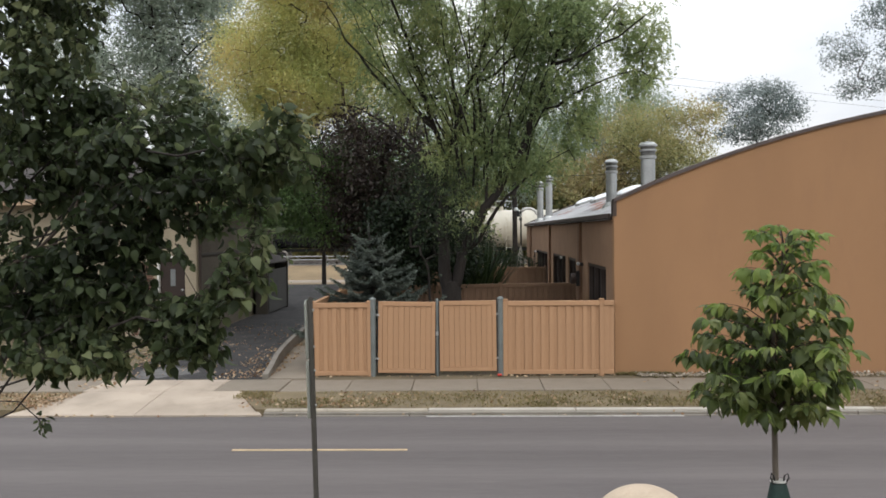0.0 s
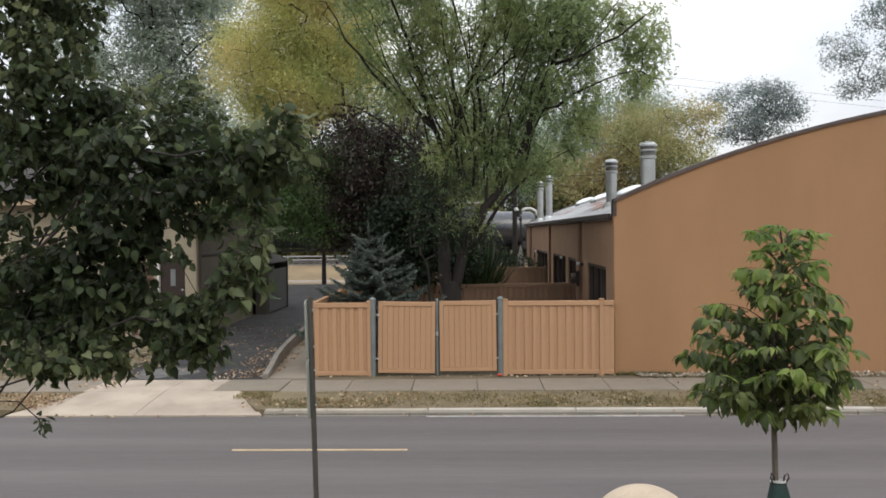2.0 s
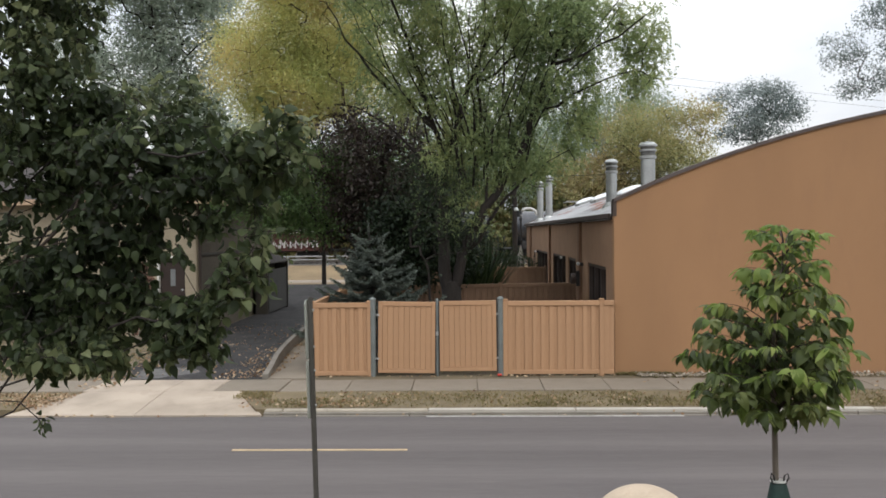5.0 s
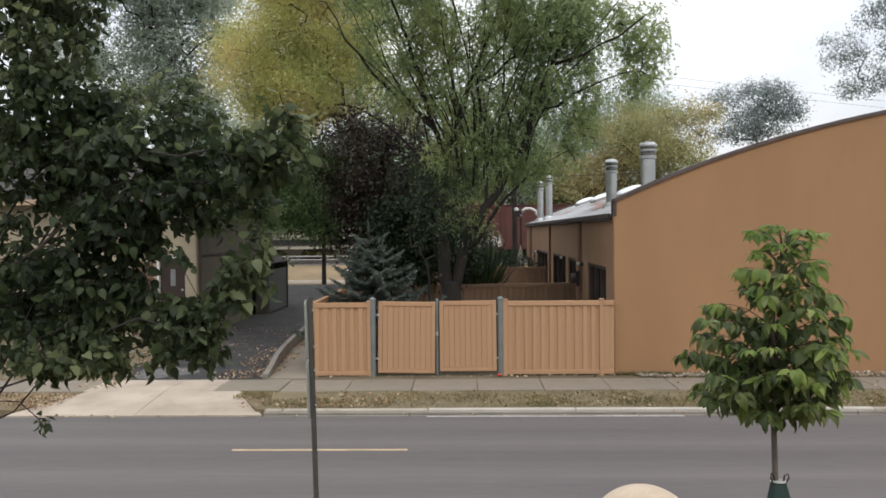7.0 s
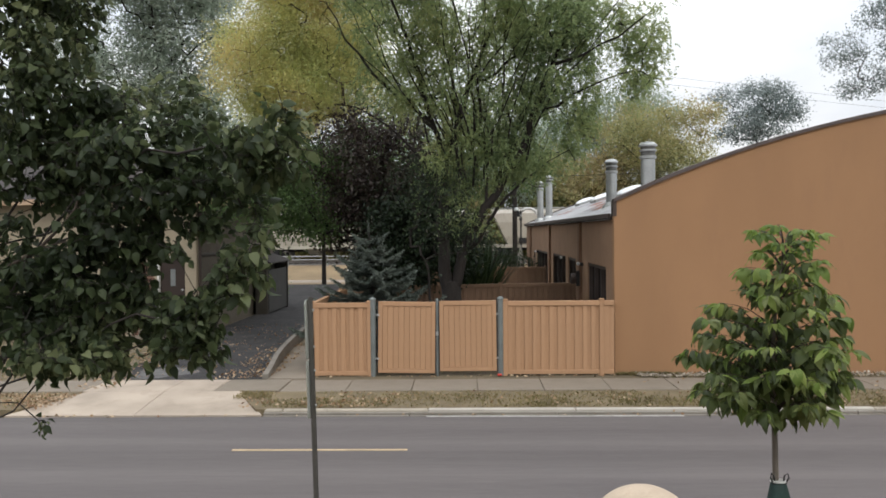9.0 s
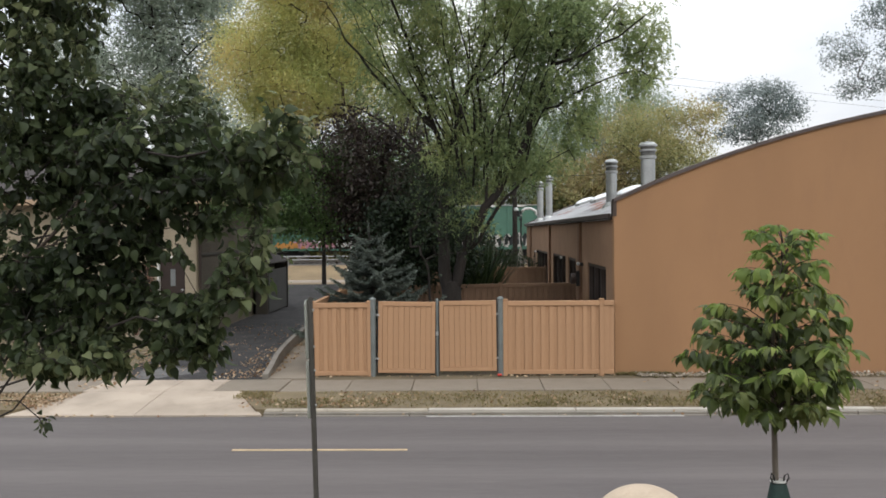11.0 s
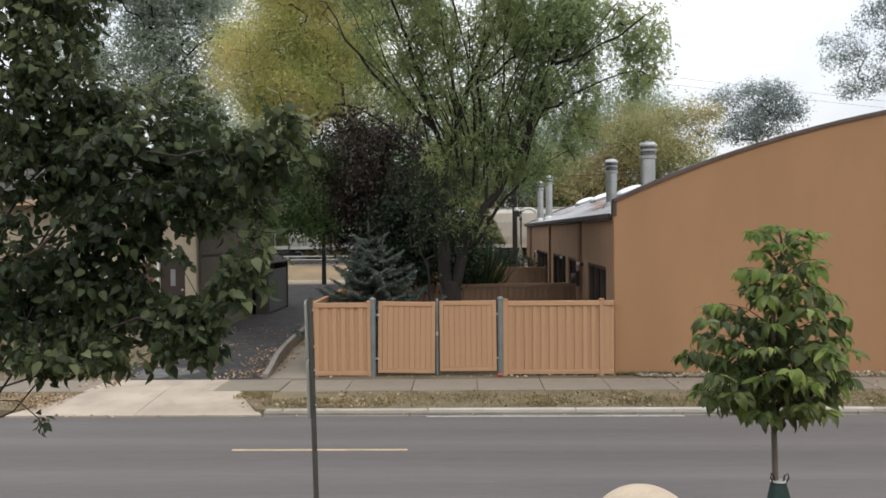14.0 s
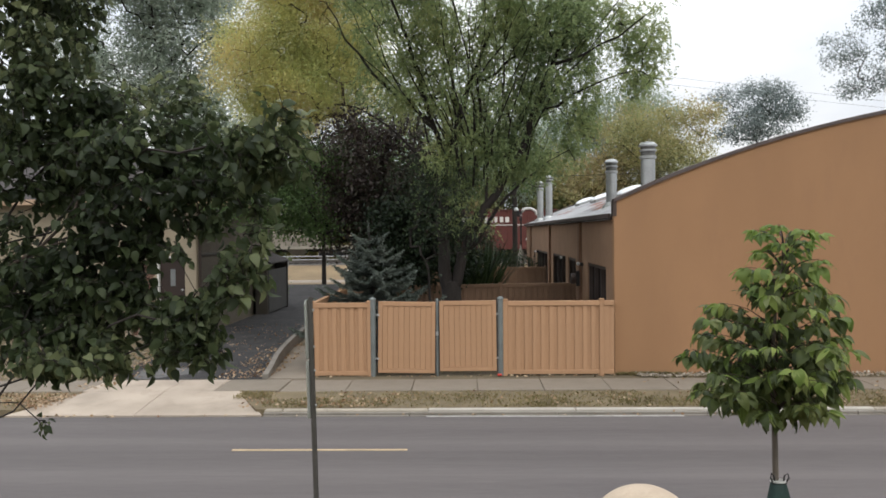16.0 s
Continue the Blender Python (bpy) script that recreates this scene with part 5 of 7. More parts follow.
def hedge():
    """Near-black leaves added at the end of the yards to close bright gaps."""
    rng = np.random.default_rng(33)
    n = 26000
    p = np.stack([rng.uniform(-6.4, 0.4, n), 49 + rng.normal(size=n) * 0.6, 3.3 * rng.random(n) ** 0.8], 1)
    p[:, 2] *= 0.75 + 0.25 * np.sin(p[:, 0] * 1.7) * np.sin(p[:, 0] * 0.6 + 1)
    tagged(part("hedge", leaves("hedge", rng, p, rng.normal(size=p.shape), 0.2, DEEP, "spray"), DEEP), "row of near-black leaves added behind the yard", "hedge", kind="stuff")


tree_belt()
tree("tree", "far round-headed tree with haze put into its leaf colour", (36.36, 110.00, 0.6), [(0, 0, 0), (0, 0, 6), (0.3, 0, 11), (0.2, 0, 13.5)], [(-3.69, -0.77, 19.19, 2.57, 2.06, 1.43, 1), (0.75, 0.00, 20.04, 3.43, 2.74, 1.22, 1), (4.68, 0.90, 18.11, 2.57, 2.06, 1.57, 1), (-1.61, -0.45, 16.40, 3.00, 2.40, 1.57, 1), (-4.97, 0.31, 18.11, 1.57, 1.26, 1.43, 0.8), (2.89, -0.60, 16.33, 2.00, 1.60, 1.14, 0.7), (-2.11, 0.00, 14.68, 2.72, 2.17, 1.29, 0.9), (0.75, 0.95, 17.97, 2.72, 2.17, 1.29, 1), (0.39, -0.36, 15.40, 2.43, 1.94, 1.29, 0.9)], 300, 3.6, 0.3, HAZY, 41, DARK_BARK, 0.22, "spray", 0.55, step=1.2, hollow=0.0)
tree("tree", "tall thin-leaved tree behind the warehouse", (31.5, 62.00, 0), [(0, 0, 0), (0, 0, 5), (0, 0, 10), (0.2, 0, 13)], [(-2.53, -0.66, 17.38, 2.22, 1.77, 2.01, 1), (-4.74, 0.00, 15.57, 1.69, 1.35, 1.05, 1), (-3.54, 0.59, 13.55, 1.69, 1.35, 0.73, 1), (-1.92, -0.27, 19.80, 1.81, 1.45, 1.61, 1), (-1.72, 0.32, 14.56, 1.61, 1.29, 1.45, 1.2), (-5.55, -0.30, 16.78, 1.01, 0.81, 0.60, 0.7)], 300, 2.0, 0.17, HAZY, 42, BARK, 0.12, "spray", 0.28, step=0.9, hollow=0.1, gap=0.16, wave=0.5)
tree("tree", "olive-yellow autumn tree behind the warehouse", (19.09, 88.00, 0.6), [(0, 0, 0), (0, 0, 4), (0, 0, 7)], [(-1.71, -1.30, 12.28, 5.43, 4.34, 3.54, 1), (3.43, 0.00, 12.80, 2.86, 2.29, 3.14, 1), (-5.71, 0.82, 10.31, 3.43, 2.74, 3.43, 1), (1.14, -0.62, 9.11, 5.14, 4.11, 2.86, 1), (-9.71, 0.41, 8.63, 3.43, 2.74, 3.14, 1), (-6.29, -0.96, 6.60, 4.00, 3.20, 2.29, 1)], 420, 4.2, 0.26, OLIVE, 43, DARK_BARK, 0.25, "spray", 0.7, step=1.2, hollow=0.3, gap=0.2, wave=0.3)
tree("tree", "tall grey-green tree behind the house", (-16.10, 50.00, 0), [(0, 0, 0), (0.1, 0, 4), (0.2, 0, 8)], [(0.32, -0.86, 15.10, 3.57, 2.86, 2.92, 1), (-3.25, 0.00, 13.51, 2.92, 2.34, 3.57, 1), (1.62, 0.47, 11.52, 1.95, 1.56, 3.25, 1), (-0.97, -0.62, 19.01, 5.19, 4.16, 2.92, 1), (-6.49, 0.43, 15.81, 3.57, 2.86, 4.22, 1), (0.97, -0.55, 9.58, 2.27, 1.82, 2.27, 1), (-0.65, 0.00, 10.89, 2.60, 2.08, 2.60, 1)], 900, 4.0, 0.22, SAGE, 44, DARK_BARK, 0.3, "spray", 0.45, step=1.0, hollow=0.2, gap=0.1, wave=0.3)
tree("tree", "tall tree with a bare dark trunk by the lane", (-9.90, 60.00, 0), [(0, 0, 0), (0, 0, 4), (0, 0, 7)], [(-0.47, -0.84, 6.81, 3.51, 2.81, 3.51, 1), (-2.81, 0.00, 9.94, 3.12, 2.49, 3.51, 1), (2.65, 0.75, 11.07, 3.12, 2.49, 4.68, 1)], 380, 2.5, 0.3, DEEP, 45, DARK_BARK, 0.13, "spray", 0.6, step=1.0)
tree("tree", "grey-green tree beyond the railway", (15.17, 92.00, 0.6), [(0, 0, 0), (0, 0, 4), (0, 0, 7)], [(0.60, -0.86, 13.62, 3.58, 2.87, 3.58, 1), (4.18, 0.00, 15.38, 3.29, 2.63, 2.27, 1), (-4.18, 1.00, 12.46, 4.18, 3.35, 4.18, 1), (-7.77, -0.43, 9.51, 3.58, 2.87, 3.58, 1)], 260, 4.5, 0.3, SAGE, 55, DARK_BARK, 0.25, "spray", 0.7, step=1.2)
# Crown added behind the elm to shade the yard and fill sky holes.
tree("tree", "tall broad tree added to shade the yard", (-2.82, 34.50, 0), [(0, 0, 0), (0.1, 0, 3), (0.3, 0, 5)], [(2.02, -0.59, 7.86, 2.46, 1.97, 1.57, 1), (4.48, 0.00, 8.51, 2.46, 1.97, 1.79, 1), (0.45, 0.48, 9.45, 2.02, 1.61, 1.79, 1), (3.58, -0.32, 10.76, 2.69, 2.15, 1.79, 1), (5.38, 0.16, 6.94, 1.34, 1.08, 0.90, 1)], 420, 1.2, 0.11, ELM_LEAF, 56, DARK_BARK, 0.22, "spray", 0.5, step=0.8)
tree("tree", "leafy green tree behind the yard", (-3.07, 52.00, 0), [(0, 0, 0), (0, 0, 3), (0, 0, 6)], [(-0.51, -0.65, 7.35, 2.70, 2.16, 2.70, 1), (2.19, 0.00, 8.67, 2.70, 2.16, 3.04, 1), (4.90, 0.49, 7.80, 2.03, 1.62, 1.69, 1), (6.58, -0.18, 7.28, 1.52, 1.22, 1.52, 1), (-3.21, 0.28, 7.37, 2.36, 1.89, 3.04, 1)], 420, 3.0, 0.2, FRESH, 53, DARK_BARK, 0.25, "spray", 0.55, step=1.0)
hedge()


def ornamental_grass(x, y, n, seed):
    """A tussock of long arching blades."""
    rng = np.random.default_rng(seed)
    ob = thing("ornamental_grass", "tall dark green tussock of arching grass behind the trunk", "grass", (x, y, 0))
    a = rng.uniform(0, 2 * math.pi, n)
    r = rng.uniform(0, 0.22, n)
    p = np.stack([r * np.cos(a), r * np.sin(a), np.full(n, 0.0)], 1)
    ax = np.stack([0.2 * np.cos(a), 0.2 * np.sin(a), np.full(n, 1.0)], 1) + rng.normal(size=(n, 3)) * 0.06
    part("blades", leaves("blades", rng, p, ax, 2.7, SHADED_LEAF, "blade", 0.3, 0.3, 0.3, 0.3), SHADED_LEAF, ob)


ornamental_grass(0.25, 29.8, 300, 57)
tree("yellow_tree", "tall tree with golden yellow autumn foliage", (-3.99, 33.00, 0), [(0, 0, 0), (0.1, 0, 3), (0.1, 0, 6)], [(-4.18, -0.36, 9.99, 1.50, 1.20, 1.41, 1.3), (-3.00, 0.00, 11.16, 2.14, 1.71, 1.71, 1), (-1.07, 0.57, 11.57, 2.36, 1.89, 1.93, 1), (-1.71, -0.26, 9.22, 2.14, 1.71, 1.50, 1), (-0.21, 0.18, 9.85, 1.50, 1.20, 1.71, 1), (-2.68, -0.41, 8.37, 1.71, 1.37, 1.18, 1.3), (-3.21, 0.00, 9.23, 1.61, 1.29, 0.96, 1.5), (-2.46, 0.26, 9.44, 1.07, 0.86, 0.86, 1.2), (-2.14, -0.36, 13.72, 3.00, 2.40, 1.71, 1), (-0.86, 0.3, 11.1, 1.7, 1.4, 1.7, 1), (0.21, 0.0, 9.83, 1.2, 1.0, 0.9, 0.8)], 860, 4.3, 0.085, GOLD, 46, BARK, 0.17, "spray", 0.38, step=0.7, hollow=0.2, hang=0.5, gap=0.0, wave=0.5)
tree("green_tree", "small light green tree over the driveway", (-3.31, 29.00, 0), [(0, 0, 0), (0, 0, 1.8), (0, 0, 3)], [(-2.73, -0.25, 4.78, 1.04, 0.83, 1.13, 1), (-2.35, 0.00, 4.12, 0.75, 0.60, 0.56, 1), (-3.39, 0.32, 5.92, 1.32, 1.05, 1.13, 1), (-4.14, -0.14, 4.98, 1.13, 0.90, 0.94, 1), (-1.69, 0.11, 5.90, 0.94, 0.75, 0.75, 1), (-2.27, 0.1, 3.85, 0.8, 0.5, 0.5, 1.5), (-1.42, -0.1, 3.72, 0.6, 0.4, 0.42, 1.5), (-3.02, 0.1, 3.85, 0.6, 0.5, 0.5, 1.5)], 460, 3.8, 0.1, FRESH, 47, DARK_BARK, 0.07, "spray", 0.3, step=0.5)
tree("plum_tree", "dense dark purple-leaved plum tree", (-3.62, 30.00, 0), [(0, 0, 0), (0.05, 0, 1.0), (0.3, 0, 2.0)], [(-0.00, -0.50, 5.75, 1.66, 1.33, 1.66, 1), (-0.78, 0.00, 4.67, 0.97, 0.78, 1.27, 1), (1.17, 0.51, 6.62, 1.46, 1.17, 1.27, 0.9), (1.95, -0.20, 5.16, 1.36, 1.09, 1.66, 1), (0.39, 0.33, 3.99, 1.66, 1.33, 1.07, 1), (2.24, -0.35, 3.60, 1.17, 0.94, 1.27, 1), (-0.69, 0.00, 3.41, 0.88, 0.70, 0.58, 0.8), (0.97, 0.48, 2.92, 1.36, 1.09, 0.78, 1), (-0.00, -0.15, 7.21, 0.97, 0.78, 0.78, 0.6), (-1.47, 0.19, 3.89, 0.97, 0.78, 0.58, 0.9), (-2.15, -0.23, 4.19, 0.78, 0.62, 0.70, 0.8)], 760, 3.4, 0.11, PLUM, 48, DARK_BARK, 0.2, "broad", 0.3, step=0.45, hang=0.7, hollow=0.2, gap=0.2, wave=0.9)
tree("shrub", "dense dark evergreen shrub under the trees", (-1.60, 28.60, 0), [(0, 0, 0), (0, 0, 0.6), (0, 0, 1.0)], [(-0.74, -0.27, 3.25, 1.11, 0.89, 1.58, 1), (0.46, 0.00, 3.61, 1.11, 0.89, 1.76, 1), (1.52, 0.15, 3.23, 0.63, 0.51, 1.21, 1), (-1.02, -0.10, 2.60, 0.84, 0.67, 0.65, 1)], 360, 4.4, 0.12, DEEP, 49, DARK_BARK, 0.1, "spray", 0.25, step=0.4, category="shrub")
# Dark leaves added about the stems in place of the elm's shaded foliage.
tree("shrub", "dark leaves added for the elm's shaded low foliage", (-1.05, 24.60, 0), [(0, 0, 0), (0, 0, 0.8), (0, 0, 1.6)], [(0.00, -0.17, 3.77, 0.72, 0.58, 1.28, 1), (0.96, 0.00, 3.76, 0.42, 0.50, 0.96, 1), (-0.40, 0.21, 4.89, 0.88, 0.70, 0.96, 1), (0.64, -0.11, 5.04, 0.88, 0.70, 0.64, 1)], 240, 0.8, 0.09, SHADED_LEAF, 54, DARK_BARK, 0.06, "spray", 0.2, step=0.4, category="shrub", hang=0.7)
tree("shrub", "straggling green shrub at the back of the yard", (1.54, 44.00, 0), [(0, 0, 0), (0, 0, 0.6), (0, 0, 1.2)], [(0.00, -0.24, 2.16, 1.00, 0.80, 0.51, 1), (-0.71, 0.00, 2.74, 0.63, 0.50, 0.74, 1), (0.71, 0.16, 2.07, 0.69, 0.55, 0.46, 1), (1.37, -0.07, 1.92, 0.57, 0.50, 0.29, 0.8), (-0.34, 0.07, 3.16, 0.57, 0.50, 0.80, 0.6)], 170, 2.6, 0.13, SHADED_LEAF, 50, BARK, 0.08, "spray", 0.22, step=0.4, category="shrub")
tree("shrub", "low bush at the end of the shed", (-10.2, 46.5, 0), [(0, 0, 0), (0, 0, 0.3), (0, 0, 0.6)], [(0, 0, 0.9, 0.5, 0.6, 0.8, 1)], 45, 2.4, 0.1, FRESH, 51, BARK, 0.05, "spray", 0.18, step=0.3, category="shrub")


def elm():
    """The large tree behind the fence: a short trunk that parts into two stems and a fan of limbs."""
    rng = np.random.default_rng(60)
    ob = thing("elm_tree", "large spreading tree with feathery green leaves turning olive", "tree", (-0.73, 25.50, 0))
    part("trunk", Shape().tube([(0.3, 0, -0.2), (0.28, 0, 0.5), (0.27, 0.01, 1.2), (0.27, 0.02, 1.9), (0.27, 0.0, 2.15)], [0.46, 0.34, 0.3, 0.29, 0.22], 14), DARK_BARK, ob, smooth=True)
    nodes, parent = [(0.27, 0.02, 1.9)], [-1]

    def limb(r, path):
        # a limb kinked a little between its bends
        pts = []
        for a, b in zip(path, path[1:]):
            a, b = Vector(a), Vector(b)
            pts += [a, a.lerp(b, 0.5) + Vector(rng.normal(size=3) * 0.05 * (b - a).length)]
        pts.append(Vector(path[-1]))
        part("stem", Shape().tube([tuple(p) for p in pts], list(np.linspace(r, r * (0.55 if r > 0.12 else 0.25), len(pts))), 9), DARK_BARK, ob, smooth=True)
        k = len(nodes)
        nodes.extend(tuple(p) for p in pts)
        parent.extend([0] + [k + i for i in range(len(pts) - 1)])

    limb(0.190, [(0.17, 0.00, 1.86), (0.09, 0.03, 3.10), (0.04, 0.05, 4.26), (0.09, 0.08, 5.42), (0.24, 0.10, 6.25)])
    limb(0.170, [(0.40, 0.00, 2.03), (0.60, -0.06, 2.94), (0.90, -0.12, 3.57), (1.26, -0.18, 4.30), (1.69, -0.24, 4.79), (2.16, -0.30, 5.56)])
    limb(0.070, [(0.67, 0.10, 2.97), (1.33, 0.02, 3.77), (1.89, -0.05, 4.56), (2.46, -0.13, 5.13), (3.09, -0.20, 5.59)])
    limb(0.100, [(0.24, 0.10, 6.25), (0.60, 0.20, 7.00), (0.83, 0.30, 7.91), (1.26, 0.40, 8.99), (1.69, 0.50, 10.06), (1.96, 0.60, 11.39)])
    limb(0.090, [(0.10, 0.10, 5.59), (-0.23, -0.04, 6.75), (-0.56, -0.18, 7.91), (-0.89, -0.32, 9.07), (-1.36, -0.46, 10.23), (-1.52, -0.60, 11.22)])
    limb(0.070, [(0.50, 0.30, 6.83), (0.37, 0.52, 7.91), (0.30, 0.75, 8.90), (0.50, 0.97, 10.06), (0.40, 1.20, 11.39)])
    limb(0.100, [(2.16, -0.30, 5.56), (2.59, -0.42, 6.75), (3.09, -0.54, 8.07), (3.62, -0.66, 9.15), (4.11, -0.78, 10.23), (4.44, -0.90, 11.22)])
    limb(0.050, [(3.20, -0.60, 8.32), (4.11, -0.80, 8.57), (5.02, -1.00, 8.99), (5.77, -1.20, 9.57)])
    limb(0.040, [(2.70, -0.50, 7.00), (3.78, -0.42, 7.49), (4.78, -0.35, 7.94), (5.77, -0.28, 8.16), (6.35, -0.20, 7.91)])
    limb(0.060, [(-0.28, 0.00, 6.83), (-1.11, -0.25, 7.41), (-1.94, -0.50, 8.16), (-2.68, -0.75, 9.07), (-3.18, -1.00, 10.06)])
    limb(0.045, [(0.00, 0.00, 5.09), (-0.78, -0.20, 5.95), (-1.52, -0.40, 6.67), (-2.35, -0.60, 7.16), (-3.01, -0.80, 7.25)])
    limb(0.050, [(0.83, 0.20, 7.91), (1.63, 0.38, 8.24), (2.37, 0.55, 8.90), (2.87, 0.72, 9.90), (3.12, 0.90, 11.06)])
    limb(0.045, [(1.30, -0.20, 4.35), (1.33, -0.45, 5.42), (1.49, -0.70, 6.42), (1.96, -0.95, 7.41), (2.46, -1.20, 8.07)])
    limb(0.040, [(0.07, 0.10, 4.76), (-0.16, -0.25, 5.76), (-0.49, -0.60, 6.83), (-1.52, -0.95, 8.41), (-1.89, -1.30, 9.73)])
    limb(0.040, [(0.30, 0.30, 8.74), (0.96, 0.67, 9.40), (1.33, 1.03, 10.23), (1.46, 1.40, 11.22)])
    limb(0.035, [(0.30, -0.30, 6.09), (0.63, -0.57, 7.41), (1.43, -0.85, 8.41), (2.04, -1.12, 9.40), (2.54, -1.40, 10.39)])
    for i in range(30):  # slender upright branches that fan out through the crown
        u = i / 29
        x0, z0 = 0.1 + 2.3 * u + rng.uniform(-0.2, 0.2), 4.4 + 1.6 * rng.random() + 0.6 * u
        x1, z1 = -3.0 + 8.4 * u + rng.uniform(-0.4, 0.4), 10.4 + rng.uniform(-0.9, 0.9) - 1.6 * max(0, u - 0.7)
        y0, y1 = rng.uniform(-0.4, 0.3), rng.uniform(-1.8, 0.6)
        limb(0.02 + 0.016 * rng.random(), [(x0 + (x1 - x0) * t ** 1.25 + 0.16 * math.sin(6 * t + i), y0 + (y1 - y0) * t, z0 + (z1 - z0) * t) for t in (0, 0.2, 0.4, 0.6, 0.8, 1.0)])
    upper = [(-1.52, -0.37, 9.40, 1.24, 1.37, 1.33, 0.8), (-0.36, 0.00, 9.40, 1.49, 1.64, 1.33, 0.95), (1.46, 0.58, 9.57, 1.66, 1.82, 1.33, 0.7), (3.12, -0.25, 9.57, 1.66, 1.82, 1.24, 0.9), (4.69, 0.27, 9.40, 1.33, 1.46, 1.24, 1.35), (5.77, -0.27, 9.65, 0.91, 1.00, 1.08, 1.45), (5.52, 0.00, 7.91, 1.03, 1.13, 0.60, 1.5), (5.94, 0.22, 8.65, 0.63, 0.69, 0.60, 1.5), (4.61, -0.15, 8.24, 0.99, 1.09, 0.66, 1.2), (-1.36, 0.28, 7.74, 1.41, 1.55, 0.83, 0.5), (0.55, -0.37, 7.74, 1.24, 1.37, 0.91, 0.55), (0.30, 0.00, 11.39, 4.31, 4.74, 0.99, 0.7)]
    lower = [(2.37, -0.45, 7.66, 1.49, 1.64, 1.08, 1.1), (3.70, 0.00, 7.33, 1.08, 1.18, 0.99, 1), (2.79, 0.46, 6.17, 1.33, 1.46, 0.99, 1.1), (3.95, -0.12, 6.34, 0.83, 0.91, 0.75, 0.7), (1.30, 0.27, 5.92, 1.33, 1.46, 1.08, 1.1), (0.22, -0.30, 5.59, 0.99, 1.09, 0.83, 0.6), (0.72, 0.00, 4.35, 0.75, 0.82, 0.70, 0.8), (-0.20, 0.32, 4.60, 0.91, 1.00, 0.66, 0.2), (2.04, -0.10, 5.01, 0.70, 0.77, 0.50, 0.7)]
    centres = in_blobs(rng, upper + lower, 1700, 0.1, 0.2, 0.7)
    stems, n0 = np.array(nodes), len(nodes)
    nodes = list(map(np.array, nodes))
    out = []
    for i in np.argsort(np.min(np.linalg.norm(centres[:, None] - stems[None], axis=2), axis=1)):
        c = centres[i]
        N = np.array(nodes)
        j = int(np.argmin(np.linalg.norm(N - c, axis=1) + 0.6 * np.maximum(0, N[:, 2] - c[2])))
        a = nodes[j]
        out.append((c, c - a))
        k = max(1, int(np.linalg.norm(c - a) / 0.5))
        for q in range(1, k + 1):
            p = a + (c - a) * q / k
            p[2] += 0.14 * np.linalg.norm(c - a) * math.sin(math.pi * q / k)
            nodes.append(p + (rng.normal(size=3) * 0.06 if q < k else 0))
            parent.append(j)
            j = len(nodes) - 1
    nodes, parent = np.array(nodes), np.array(parent)
    load = np.zeros(len(nodes))
    load[np.bincount(parent[parent >= 0], minlength=len(nodes)) == 0] = 1
    for i in range(len(nodes) - 1, 0, -1):
        load[parent[i]] += load[i]
    load = np.minimum(load, 60)
    load[0] = 60
    tagged(part("branchwork", limbs("branchwork", nodes, parent, load, 0.04, DARK_BARK, 0.007, 5, 0.5, n0 - 1), DARK_BARK, ob), kind="stuff")
    pick = rng.integers(0, len(out), 18000)
    c, d = np.array([o[0] for o in out])[pick], np.array([o[1] for o in out])[pick]
    d = d / (np.linalg.norm(d, axis=1, keepdims=True) + 1e-9)
    pts = c + rng.normal(size=c.shape) * 0.17 - d * rng.uniform(0, 0.45, (len(c), 1))
    axes = rng.normal(size=c.shape) * 0.65 + d * 0.5 + np.array([0, 0, -0.15])
    part("crown", fronds("crown", rng, pts, axes, 0.26, ELM_LEAF, 5, 0.3, 0.55), ELM_LEAF, ob)


elm()


